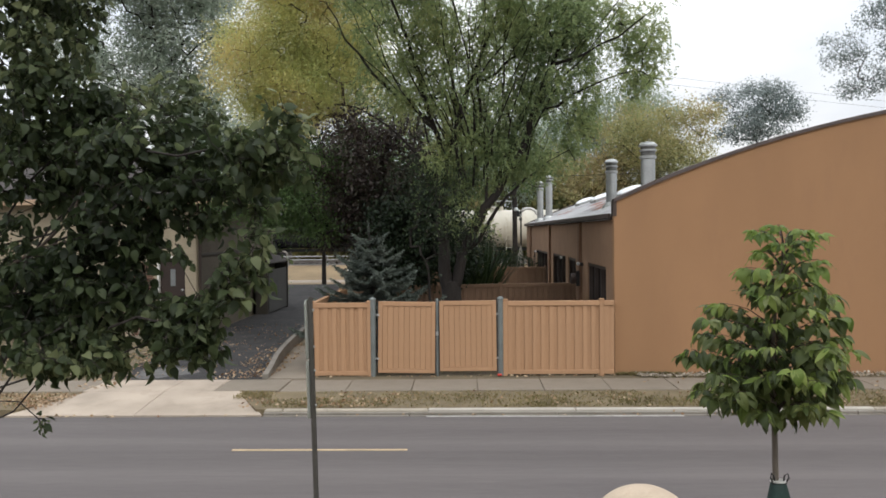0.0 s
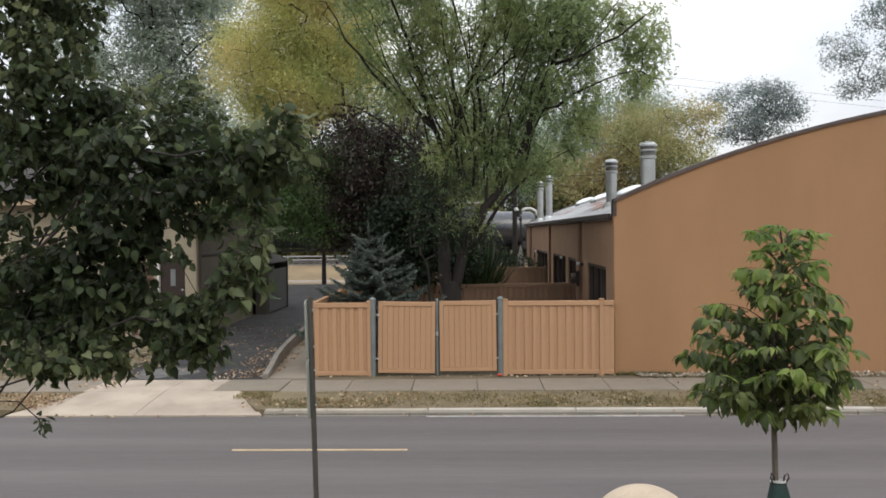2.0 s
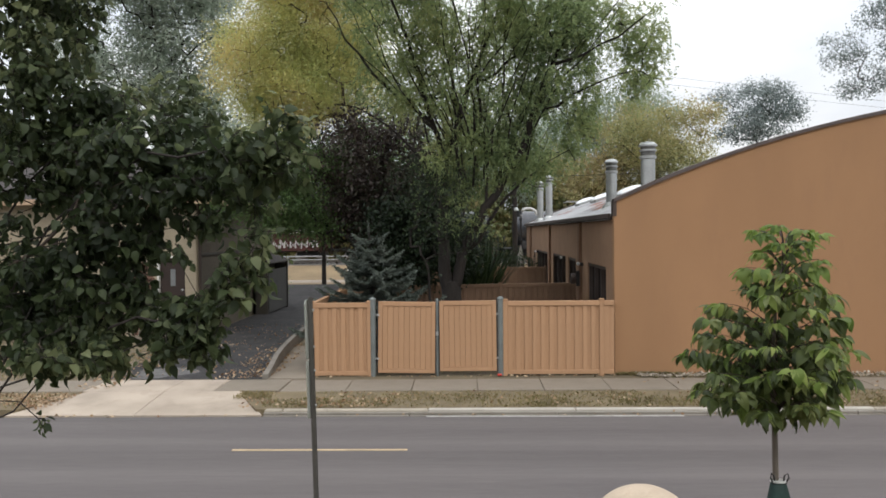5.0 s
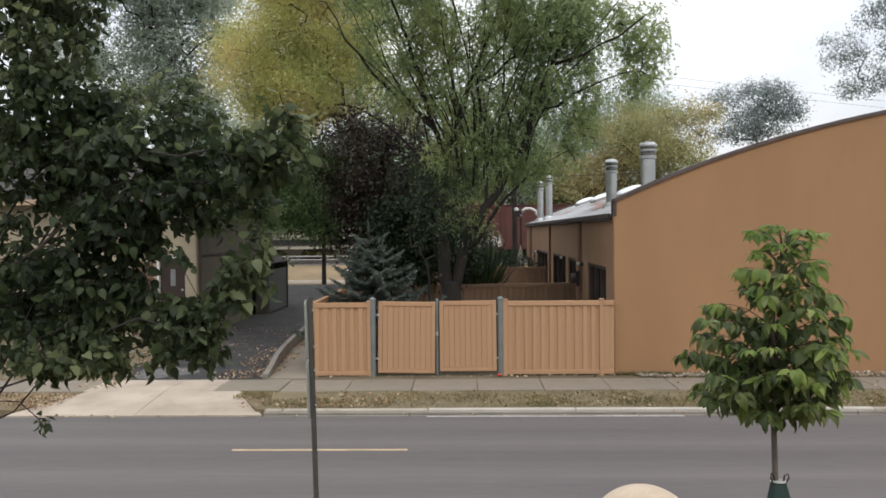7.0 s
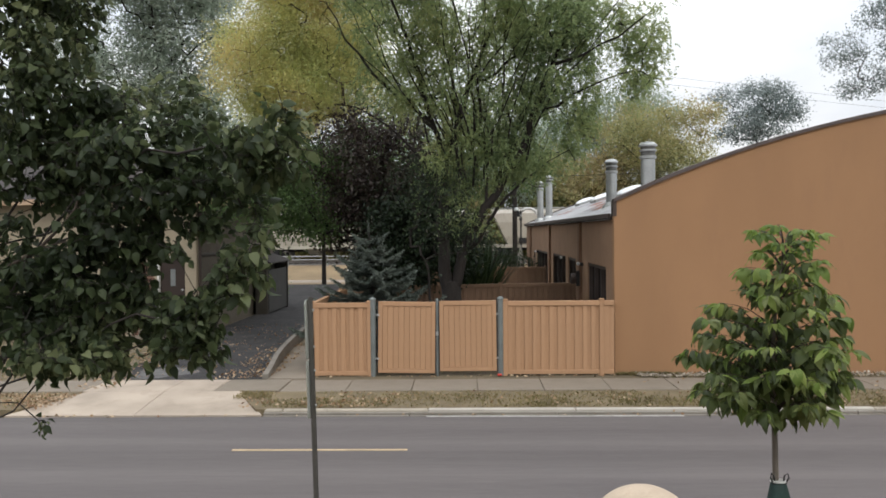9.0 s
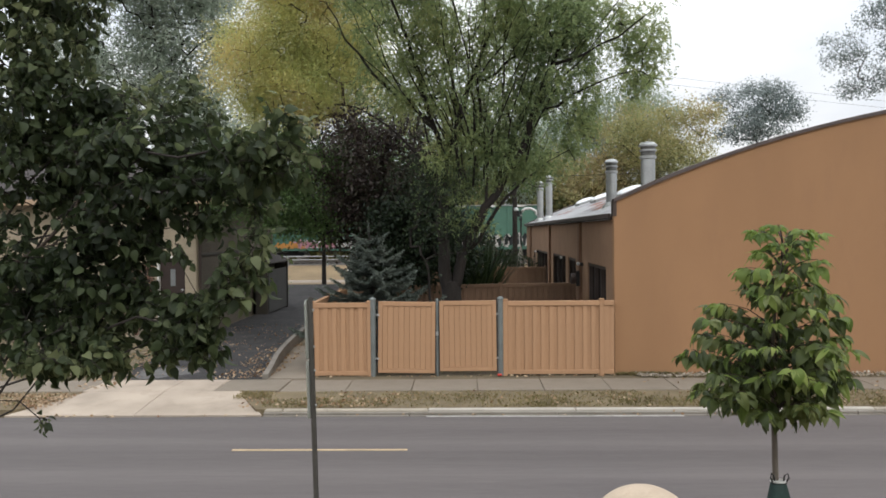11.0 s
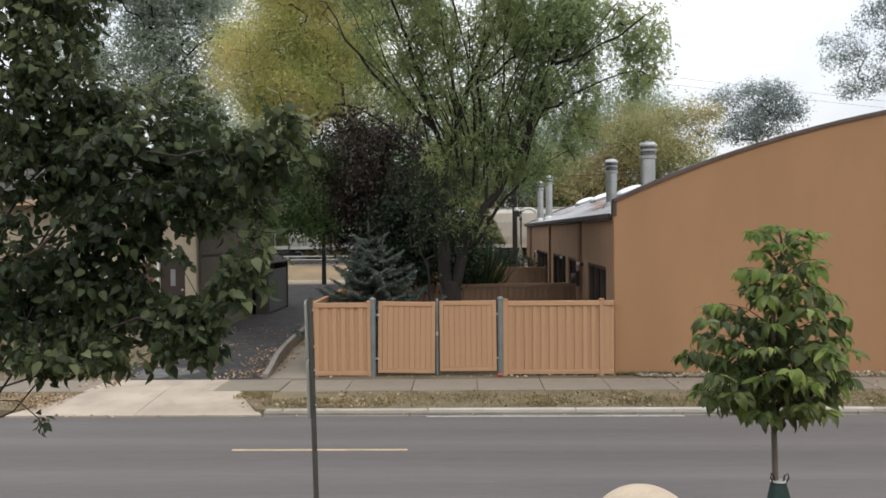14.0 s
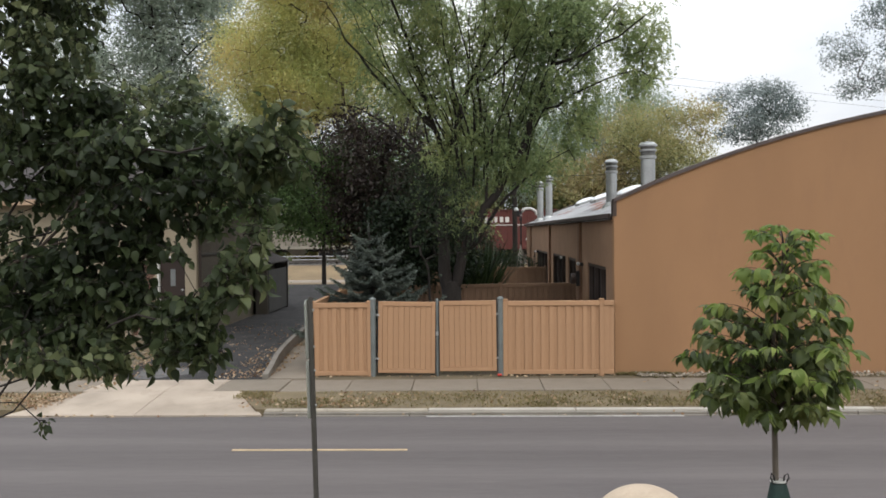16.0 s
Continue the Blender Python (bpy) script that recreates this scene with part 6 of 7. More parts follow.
def spruce():
    """A blue spruce: tiers of level boughs with drooping middles and lifted tips, side twigs set with needles."""
    rng = np.random.default_rng(70)
    ob = thing("spruce", "young blue spruce behind the fence", "tree", (-2.6, 24.00, 0))
    part("trunk", Shape().tube([(0, 0, -0.1), (0, 0, 2.2), (-0.12, 0, 3.78)], [0.1, 0.05, 0.01], 8), DARK_BARK, ob, smooth=True)
    z, k = 0.7, 0
    while z < 3.55:
        f = 1 - (z - 0.5) / 3.3
        reach = 0.05 + 2.3 * f ** 0.82
        n = 9 if f > 0.3 else 6
        lean = -0.12 * max(0, (z - 2.2) / 1.58)
        for j in range(n):
            a = k * 0.9 + j * 2 * math.pi / n + rng.uniform(-0.25, 0.25)
            L = reach * rng.uniform(0.68, 1.12)
            d = np.array([math.cos(a), math.sin(a), 0])
            L = min(L, 1.75 / max(0.01, -d[1]))
            side = np.array([-d[1], d[0], 0])
            z0 = z + rng.uniform(-0.1, 0.1)
            sag = rng.uniform(0.05, 0.12) * L
            lift = rng.uniform(0.0, 0.14) * L + 0.25 * (1 - f) * L

            def along(u):
                return d * L * u + np.array([0, 0, -sag * math.sin(math.pi * u) + lift * u * u])

            pts, ax, wood = [], [], Shape()
            wood.tube([tuple(along(u)) for u in (0, 0.3, 0.6, 1.0)], [0.02, 0.014, 0.009, 0.003], 5)
            m = int(4 + 9 * L)
            for i in range(m + 1):
                u = 0.15 + 0.85 * i / m
                p = along(u)
                for sg in ((-1, 1) if i < m else (0,)):
                    w = (0.36 * L * (1.02 - u) ** 0.8 + 0.05) * rng.uniform(0.7, 1.15)
                    way = side * sg * 0.8 + d * 0.75 + np.array([0, 0, rng.uniform(-0.12, 0.1)])
                    way /= np.linalg.norm(way)
                    if sg and w > 0.12:
                        wood.tube([tuple(p), tuple(p + way * w)], [0.006, 0.003], 4)
                    g = max(4, int(w / 0.014))
                    q = p + way * w * np.linspace(0, 1, g)[:, None]
                    q = np.repeat(q, 5, axis=0)
                    pts.append(q)
                    ax.append(rng.normal(size=q.shape) * 0.75 + way * 0.9 + np.array([0, 0, 0.3]))
            b = part("bough", wood, DARK_BARK, ob, at=(lean, 0, z0))
            part("needles", leaves("needles", rng, np.concatenate(pts), np.concatenate(ax), 0.05, SPRUCE, "spray"), SPRUCE, b)
        z += 0.24 + 0.16 * f
        k += 1
    lead = np.repeat(np.stack([np.linspace(-0.08, -0.13, 30), np.zeros(30), np.linspace(3.3, 3.9, 30)], 1), 7, axis=0)
    part("leader", leaves("leader", rng, lead, rng.normal(size=lead.shape) * 0.6 + np.array([0, 0, 1.0]), 0.05, SPRUCE, "slim"), SPRUCE, ob)


spruce()


# ---- the dark tree beside the camera: boughs that stir in the wind ----
def near_tree():
    rng = np.random.default_rng(80)
    base = (-3.9, 5.6, -0.03)
    ob = thing("pear_tree", "dark glossy-leaved street tree with drooping leafy boughs", "tree", base)
    part("trunk", Shape().tube([(0, 0, -0.2), (0.02, 0, 1.2), (0.0, 0.05, 2.4), (0.1, 0.0, 3.6), (0.15, 0, 4.8), (0.2, 0, 6.2)], [0.17, 0.14, 0.13, 0.11, 0.08, 0.04], 12), DARK_BARK, ob, smooth=True)
    made = []

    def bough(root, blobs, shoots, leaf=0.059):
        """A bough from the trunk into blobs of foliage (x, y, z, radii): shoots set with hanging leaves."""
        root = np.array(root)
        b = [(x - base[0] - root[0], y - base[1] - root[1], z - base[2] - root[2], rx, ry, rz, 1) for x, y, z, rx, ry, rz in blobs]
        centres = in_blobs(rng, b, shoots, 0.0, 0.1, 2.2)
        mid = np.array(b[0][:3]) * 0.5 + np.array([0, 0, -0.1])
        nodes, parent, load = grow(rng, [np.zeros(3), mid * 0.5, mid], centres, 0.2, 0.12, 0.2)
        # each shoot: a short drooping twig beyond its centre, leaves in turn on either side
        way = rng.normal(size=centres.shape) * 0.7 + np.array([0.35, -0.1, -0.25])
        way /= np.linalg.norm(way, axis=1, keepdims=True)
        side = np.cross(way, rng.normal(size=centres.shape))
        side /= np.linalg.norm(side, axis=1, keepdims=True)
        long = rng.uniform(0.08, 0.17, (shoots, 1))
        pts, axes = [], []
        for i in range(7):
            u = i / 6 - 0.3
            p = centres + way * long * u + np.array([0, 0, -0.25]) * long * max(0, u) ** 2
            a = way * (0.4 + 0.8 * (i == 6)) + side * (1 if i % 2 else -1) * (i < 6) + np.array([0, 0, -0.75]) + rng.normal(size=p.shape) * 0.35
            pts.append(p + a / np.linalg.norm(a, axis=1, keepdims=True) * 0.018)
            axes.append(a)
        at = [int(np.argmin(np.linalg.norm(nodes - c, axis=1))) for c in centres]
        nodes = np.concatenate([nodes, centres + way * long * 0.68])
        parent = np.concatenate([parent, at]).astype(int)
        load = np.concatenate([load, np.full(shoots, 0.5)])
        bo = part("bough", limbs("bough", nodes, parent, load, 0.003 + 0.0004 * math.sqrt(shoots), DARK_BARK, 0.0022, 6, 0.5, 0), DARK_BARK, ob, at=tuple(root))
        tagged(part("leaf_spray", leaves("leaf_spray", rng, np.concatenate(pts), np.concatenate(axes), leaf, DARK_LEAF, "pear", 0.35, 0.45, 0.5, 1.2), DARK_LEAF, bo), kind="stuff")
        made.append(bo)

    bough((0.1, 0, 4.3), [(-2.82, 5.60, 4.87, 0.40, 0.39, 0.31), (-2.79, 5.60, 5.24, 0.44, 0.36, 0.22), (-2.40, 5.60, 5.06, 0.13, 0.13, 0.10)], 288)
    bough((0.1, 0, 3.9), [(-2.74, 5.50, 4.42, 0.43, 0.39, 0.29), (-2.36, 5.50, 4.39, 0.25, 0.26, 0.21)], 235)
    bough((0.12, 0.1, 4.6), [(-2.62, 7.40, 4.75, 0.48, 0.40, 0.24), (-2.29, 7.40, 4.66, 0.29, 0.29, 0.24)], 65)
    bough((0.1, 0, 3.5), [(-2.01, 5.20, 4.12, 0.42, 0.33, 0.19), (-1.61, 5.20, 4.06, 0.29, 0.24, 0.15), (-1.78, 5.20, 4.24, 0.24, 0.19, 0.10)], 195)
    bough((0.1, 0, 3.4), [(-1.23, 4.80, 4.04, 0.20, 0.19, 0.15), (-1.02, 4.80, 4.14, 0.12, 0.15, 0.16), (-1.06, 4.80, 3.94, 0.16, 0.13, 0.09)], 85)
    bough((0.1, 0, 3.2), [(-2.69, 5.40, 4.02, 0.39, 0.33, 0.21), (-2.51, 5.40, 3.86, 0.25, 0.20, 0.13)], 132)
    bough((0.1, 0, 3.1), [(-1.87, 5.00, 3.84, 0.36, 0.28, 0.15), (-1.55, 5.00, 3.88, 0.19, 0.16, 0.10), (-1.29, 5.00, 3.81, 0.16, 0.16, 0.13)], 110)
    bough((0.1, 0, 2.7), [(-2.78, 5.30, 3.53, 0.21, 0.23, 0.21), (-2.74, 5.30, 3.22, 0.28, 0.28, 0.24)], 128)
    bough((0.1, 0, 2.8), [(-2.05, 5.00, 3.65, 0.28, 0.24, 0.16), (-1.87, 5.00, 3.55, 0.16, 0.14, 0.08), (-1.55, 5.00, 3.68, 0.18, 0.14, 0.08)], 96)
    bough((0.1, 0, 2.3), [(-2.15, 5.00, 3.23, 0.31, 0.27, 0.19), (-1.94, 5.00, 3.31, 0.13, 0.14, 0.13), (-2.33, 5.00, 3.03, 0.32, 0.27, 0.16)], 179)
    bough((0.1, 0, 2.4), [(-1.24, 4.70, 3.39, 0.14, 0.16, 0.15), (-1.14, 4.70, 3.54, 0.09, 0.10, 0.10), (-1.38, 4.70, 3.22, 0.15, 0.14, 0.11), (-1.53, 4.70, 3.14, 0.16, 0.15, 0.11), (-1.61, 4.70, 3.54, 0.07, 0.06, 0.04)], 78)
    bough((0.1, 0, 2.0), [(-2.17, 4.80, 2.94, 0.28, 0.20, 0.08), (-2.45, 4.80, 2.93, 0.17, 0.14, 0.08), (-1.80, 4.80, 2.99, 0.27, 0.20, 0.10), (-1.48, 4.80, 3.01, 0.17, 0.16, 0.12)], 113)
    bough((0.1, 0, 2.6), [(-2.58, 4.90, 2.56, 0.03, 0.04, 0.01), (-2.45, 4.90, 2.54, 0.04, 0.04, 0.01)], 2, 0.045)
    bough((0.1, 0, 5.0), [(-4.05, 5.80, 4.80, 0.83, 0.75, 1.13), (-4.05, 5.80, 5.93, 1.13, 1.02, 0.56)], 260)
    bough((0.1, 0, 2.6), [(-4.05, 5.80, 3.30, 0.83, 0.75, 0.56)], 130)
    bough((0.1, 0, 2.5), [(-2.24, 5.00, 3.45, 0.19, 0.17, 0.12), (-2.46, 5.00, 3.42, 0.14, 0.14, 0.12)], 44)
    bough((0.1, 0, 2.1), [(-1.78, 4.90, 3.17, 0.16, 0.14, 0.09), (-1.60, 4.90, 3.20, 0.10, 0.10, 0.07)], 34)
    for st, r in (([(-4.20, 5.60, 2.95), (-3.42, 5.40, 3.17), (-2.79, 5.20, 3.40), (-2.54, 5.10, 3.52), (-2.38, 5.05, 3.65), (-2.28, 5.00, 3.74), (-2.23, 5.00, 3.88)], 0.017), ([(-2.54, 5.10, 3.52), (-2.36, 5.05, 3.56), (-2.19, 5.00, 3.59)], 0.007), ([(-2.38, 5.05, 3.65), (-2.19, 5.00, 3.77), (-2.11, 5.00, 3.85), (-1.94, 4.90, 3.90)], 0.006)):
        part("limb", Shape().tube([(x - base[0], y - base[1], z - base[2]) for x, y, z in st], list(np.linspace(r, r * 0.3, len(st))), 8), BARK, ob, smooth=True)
    return made


BOUGHS = near_tree()


# ---- railway ----
TY, TZ = 74.0, 1.22  # track axis and rail head
track = thing("railway_track", "railway track on a ballast bed", "railway", kind="structure")
part("ballast_bed", Shape().add([(x, y, z) for x in (-320, 320) for y, z in ((71.2, 0.88), (72.4, 1.0), (75.6, 1.0), (76.8, 0.88))], [(0, 1, 5, 4), (1, 2, 6, 5), (2, 3, 7, 6)]), BALLAST, track)
for s in (-0.7175, 0.7175):
    part("rail", Shape().box(-320, TY + s - 0.07, 1.04, 320, TY + s + 0.07, 1.06).box(-320, TY + s - 0.01, 1.06, 320, TY + s + 0.01, TZ - 0.04).box(-320, TY + s - 0.036, TZ - 0.04, 320, TY + s + 0.036, TZ - 0.001), RAIL_STEEL, track)
tie = Shape().box(-0.11, TY - 1.3, 0.9, 0.11, TY + 1.3, 1.04, 0.012).mesh("sleeper", DARK_BARK)
for i in range(110):
    part("sleeper", tie, DARK_BARK, track, at=(-33 + 0.6 * i, 0, 0))
guard = thing("guard_rail", "two-bar steel guard rail below the track", "railing", (0, 69.6, 0))
for z in (1.42, 1.68):
    part("bar", Shape().tube([(-24, 0, z), (-6.4, 0, z)], 0.05, 8), GALVANISED, guard, smooth=True)
me = Shape().tube([(0, 0.07, 0.7), (0, 0.07, 1.75)], 0.05, 8).mesh("post", GALVANISED)
for i in range(6):
    part("post", me, GALVANISED, guard, at=(-24 + 3.2 * i, 0, 0))

CAR_BLACK = surface("black_tank_paint", (0.02, 0.0223, 0.0277), 0.26, var=0.35, scale=0.8, fine=20, bump=0.02, dirt=(0.0539, 0.0539, 0.0601), amount=0.6, spec=0.7)
CAR_GREEN_BLACK = surface("green_black_paint", (0.0154, 0.0223, 0.0193), 0.34, var=0.3, scale=0.8, fine=20, bump=0.02, dirt=(0.0423, 0.0462, 0.0423), amount=0.5, spec=0.5)
CAR_WHITE = surface("cream_tank_paint", (0.431, 0.408, 0.339), 0.5, var=0.12, scale=0.6, fine=20, bump=0.03, dirt=(0.277, 0.239, 0.177), amount=0.6, stretch=(1.5, 1, 0.5))
CAR_BEIGE = surface("beige_hopper_paint", (0.3, 0.277, 0.231), 0.6, var=0.14, scale=0.6, fine=20, bump=0.04, dirt=(0.208, 0.169, 0.131), amount=0.6, stretch=(1.5, 1, 0.5))
CAR_PALE = surface("pale_grey_hopper_paint", (0.3, 0.308, 0.293), 0.6, var=0.14, scale=0.6, fine=20, bump=0.04, dirt=(0.231, 0.223, 0.193), amount=0.6, stretch=(1.5, 1, 0.5))
CAR_MAROON = surface("maroon_boxcar_paint", (0.0693, 0.0246, 0.0208), 0.7, var=0.25, scale=0.6, fine=20, bump=0.06, dirt=(0.0462, 0.0254, 0.0231), amount=0.7)
CAR_RED = surface("red_hopper_paint", (0.0847, 0.0231, 0.0185), 0.6, var=0.2, scale=0.6, fine=20, bump=0.05, dirt=(0.0616, 0.0231, 0.0208), amount=0.6)
CAR_GREEN = surface("green_boxcar_paint", (0.0577, 0.135, 0.1), 0.6, var=0.15, scale=0.6, fine=20, bump=0.05, dirt=(0.0501, 0.0886, 0.0693), amount=0.5)
GRAFFITI = surface("pale_spray_paint", (0.424, 0.416, 0.4), 0.6, var=0.2, scale=1.5, fine=20, bump=0.0, dirt=(0.154, 0.154, 0.169), amount=0.7)
GRAFFITI_DARK = surface("dark_spray_paint", (0.0115, 0.0154, 0.0169), 0.6, var=0.2, scale=3, fine=20, bump=0.0)
GRAFFITI_BLUE = surface("blue_spray_paint", (0.0539, 0.0616, 0.154), 0.6, var=0.3, scale=1.5, fine=20, bump=0.0, dirt=(0.308, 0.293, 0.323), amount=0.5)
GRAFFITI_PINK = surface("pink_spray_paint", (0.308, 0.154, 0.185), 0.6, var=0.3, scale=1.5, fine=20, bump=0.0, dirt=(0.385, 0.37, 0.347), amount=0.6)
GRAFFITI_GOLD = surface("orange_spray_paint", (0.385, 0.185, 0.0462), 0.6, var=0.2, scale=2, fine=20, bump=0.0)


def bogie(c, x):
    """A two-axle truck under a car."""
    b = part("bogie", Shape().box(-1.15, -1.05, 0.42, 1.15, -0.93, 0.72, 0.05).box(-1.15, 0.93, 0.42, 1.15, 1.05, 0.72, 0.05).box(-0.25, -0.95, 0.5, 0.25, 0.95, 0.85, 0.03).box(-0.4, -1.08, 0.3, 0.4, -1.0, 0.5, 0.03), DARK_METAL, c, at=(x, 0, 0))
    for q in (-0.88, 0.88):
        for s in (-0.75, 0.75):
            part("wheel", Shape().lathe([(0.1, s - 0.09), (0.4, s - 0.07), (0.44, s - 0.05 * (1 if s < 0 else -1)), (0.42, s + 0.07), (0.1, s + 0.09)], (q, 0, 0.43), 18, "y"), RAIL_STEEL, b, smooth=True)
        for s in (-1.1, 1.1):
            part("axle_box", Shape().lathe([(0.11, s - 0.05), (0.11, s + 0.05)], (q, 0, 0.45), 10, "y"), DARK_METAL, b)


def running_gear(c, half, sill):
    bogie(c, -half + 1.9)
    bogie(c, half - 1.9)
    for s in (-1, 1):
        part("coupler", Shape().box(s * half - 0.1 if s > 0 else -half - 0.5, -0.09, 0.72, half + 0.5 if s > 0 else -half + 0.1, 0.09, 0.95, 0.03), DARK_METAL, c)
    part("centre_sill", Shape().box(-half, -0.25, 0.75, half, 0.25, sill, 0.02), DARK_METAL, c)


def ladder(c, x, y, z0, z1, mat, w=0.4):
    l = part("ladder", Shape().box(x - w / 2 - 0.02, y - 0.03, z0, x - w / 2 + 0.02, y + 0.01, z1).box(x + w / 2 - 0.02, y - 0.03, z0, x + w / 2 + 0.02, y + 0.01, z1), mat, c)
    n = int((z1 - z0) / 0.35)
    for i in range(n):
        z = z0 + 0.2 + i * 0.35
        part("rung", Shape().tube([(x - w / 2, y - 0.01, z), (x + w / 2, y - 0.01, z)], 0.014, 5), mat, l)


def marks(c, x, z, y, w, h, n, mat, seed=0, blank=None):
    """A row of short plain bars where a car carries lettering."""
    r = random.Random(seed)
    for i in range(n):
        if i == blank:
            continue
        a = x + i * w * 1.5
        part("mark", Shape().box(a, y - 0.006, z, a + w * r.uniform(0.8, 1.1), y, z + h), mat, c)


def scrawl(c, x0, x1, z0, z1, y, mat, seed, n=9, thick=0.1):
    """Overlapping bands and loops of spray paint on a car side, as thin raised strokes."""
    r = random.Random(seed)
    for i in range(n):
        x = x0 + (x1 - x0) * (i + 0.5) / n
        w, h = (x1 - x0) / n * r.uniform(0.8, 1.3), (z1 - z0) * r.uniform(0.75, 1.0)
        pts = [(x - w / 2, z0 + h * r.uniform(0.0, 0.25)), (x - w * r.uniform(0.1, 0.4), z0 + h), (x + w * r.uniform(0.0, 0.2), z0 + h * r.uniform(0.3, 0.55)), (x + w * r.uniform(0.2, 0.5), z0 + h * r.uniform(0.7, 1.0)), (x + w / 2, z0 + h * r.uniform(0, 0.2))]
        v, f = [], []
        yy = y - 0.004 - 0.002 * (i % 3)
        for k, (a, b) in enumerate(pts):
            d = Vector((pts[min(k + 1, 4)][0] - pts[max(k - 1, 0)][0], pts[min(k + 1, 4)][1] - pts[max(k - 1, 0)][1])).normalized()
            t = thick * r.uniform(0.7, 1.4)
            v += [(a - d.y * t, yy, b + d.x * t), (a + d.y * t, yy, b - d.x * t)]
        f = [(k * 2, k * 2 + 1, k * 2 + 3, k * 2 + 2) for k in range(4)]
        part("graffiti", Shape().add(v, f), mat, c)


def tank_car(label, mat, length, rad=1.5, letters=None, place=0.0):
    c = thing("tank_car", label, "railway car", (0, TY, TZ), "goods train cars")
    half = length / 2
    zc = 1.05 + rad
    running_gear(c, half, 1.0)
    e = half - 0.75
    rows = [(0.05, -e), (rad * 0.45, -e + 0.06), (rad * 0.75, -e + 0.2), (rad * 0.93, -e + 0.45), (rad, -e + 0.8)]
    part("tank", Shape().lathe(rows + [(rad, -e / 3), (rad, e / 3)] + [(r, -h) for r, h in reversed(rows)], (0, 0, zc), 40, "x"), mat, c, smooth=True)
    for q in (-e + 1.7, -e / 3, e / 3, e - 1.7):
        part("seam", Shape().lathe([(rad + 0.003, q - 0.03), (rad + 0.012, q - 0.02), (rad + 0.012, q + 0.02), (rad + 0.003, q + 0.03)], (0, 0, zc), 40, "x"), mat, c)
    d = part("dome_housing", Shape().lathe([(0.55, zc + rad - 0.1), (0.55, zc + rad + 0.25), (0.5, zc + rad + 0.3)], seg=20), mat, c, smooth=True)
    part("lid", Shape().lathe([(0.45, zc + rad + 0.3), (0.42, zc + rad + 0.4), (0.1, zc + rad + 0.45)], seg=16), DARK_METAL, d, smooth=True)
    for s in (-1, 1):
        part("platform_rail", Shape().tube([(-1.3, s * 0.95, zc + rad - 0.35), (-1.3, s * 0.95, zc + rad + 0.75), (1.3, s * 0.95, zc + rad + 0.75), (1.3, s * 0.95, zc + rad - 0.35)], 0.025, 6), GALVANISED, c)
        part("saddle", Shape().box(s * (half - 1.9) - 0.35, -1.2, 0.95, s * (half - 1.9) + 0.35, 1.2, 1.55, 0.04), DARK_METAL, c)
        part("end_rail", Shape().tube([(s * (half - 0.15), -1.4, 0.95), (s * (half - 0.15), -1.4, 1.9), (s * (half - 0.15), 1.4, 1.9), (s * (half - 0.15), 1.4, 0.95)], 0.03, 6), DARK_METAL, c)
        part("side_sill", Shape().box(s * half - 2.6 if s > 0 else -half, -1.5, 0.85, half if s > 0 else -half + 2.6, 1.5, 0.97, 0.02), DARK_METAL, c)
    ladder(c, 0.9, -rad - 0.03, 0.8, zc + rad * 0.6, mat)
    if letters:
        for i in range(4):
            part("mark", Shape().box(place + i * 0.27, -rad * 0.985 - 0.012, zc - 0.28, place + i * 0.27 + 0.18, -rad * 0.985, zc - 0.02), letters, c)
        for i in range(5):
            part("mark", Shape().box(place + 1.35 + i * 0.27, -rad * 0.985 - 0.012, zc - 0.28, place + 1.35 + i * 0.27 + 0.18, -rad * 0.985, zc - 0.02), letters, c)
    return c


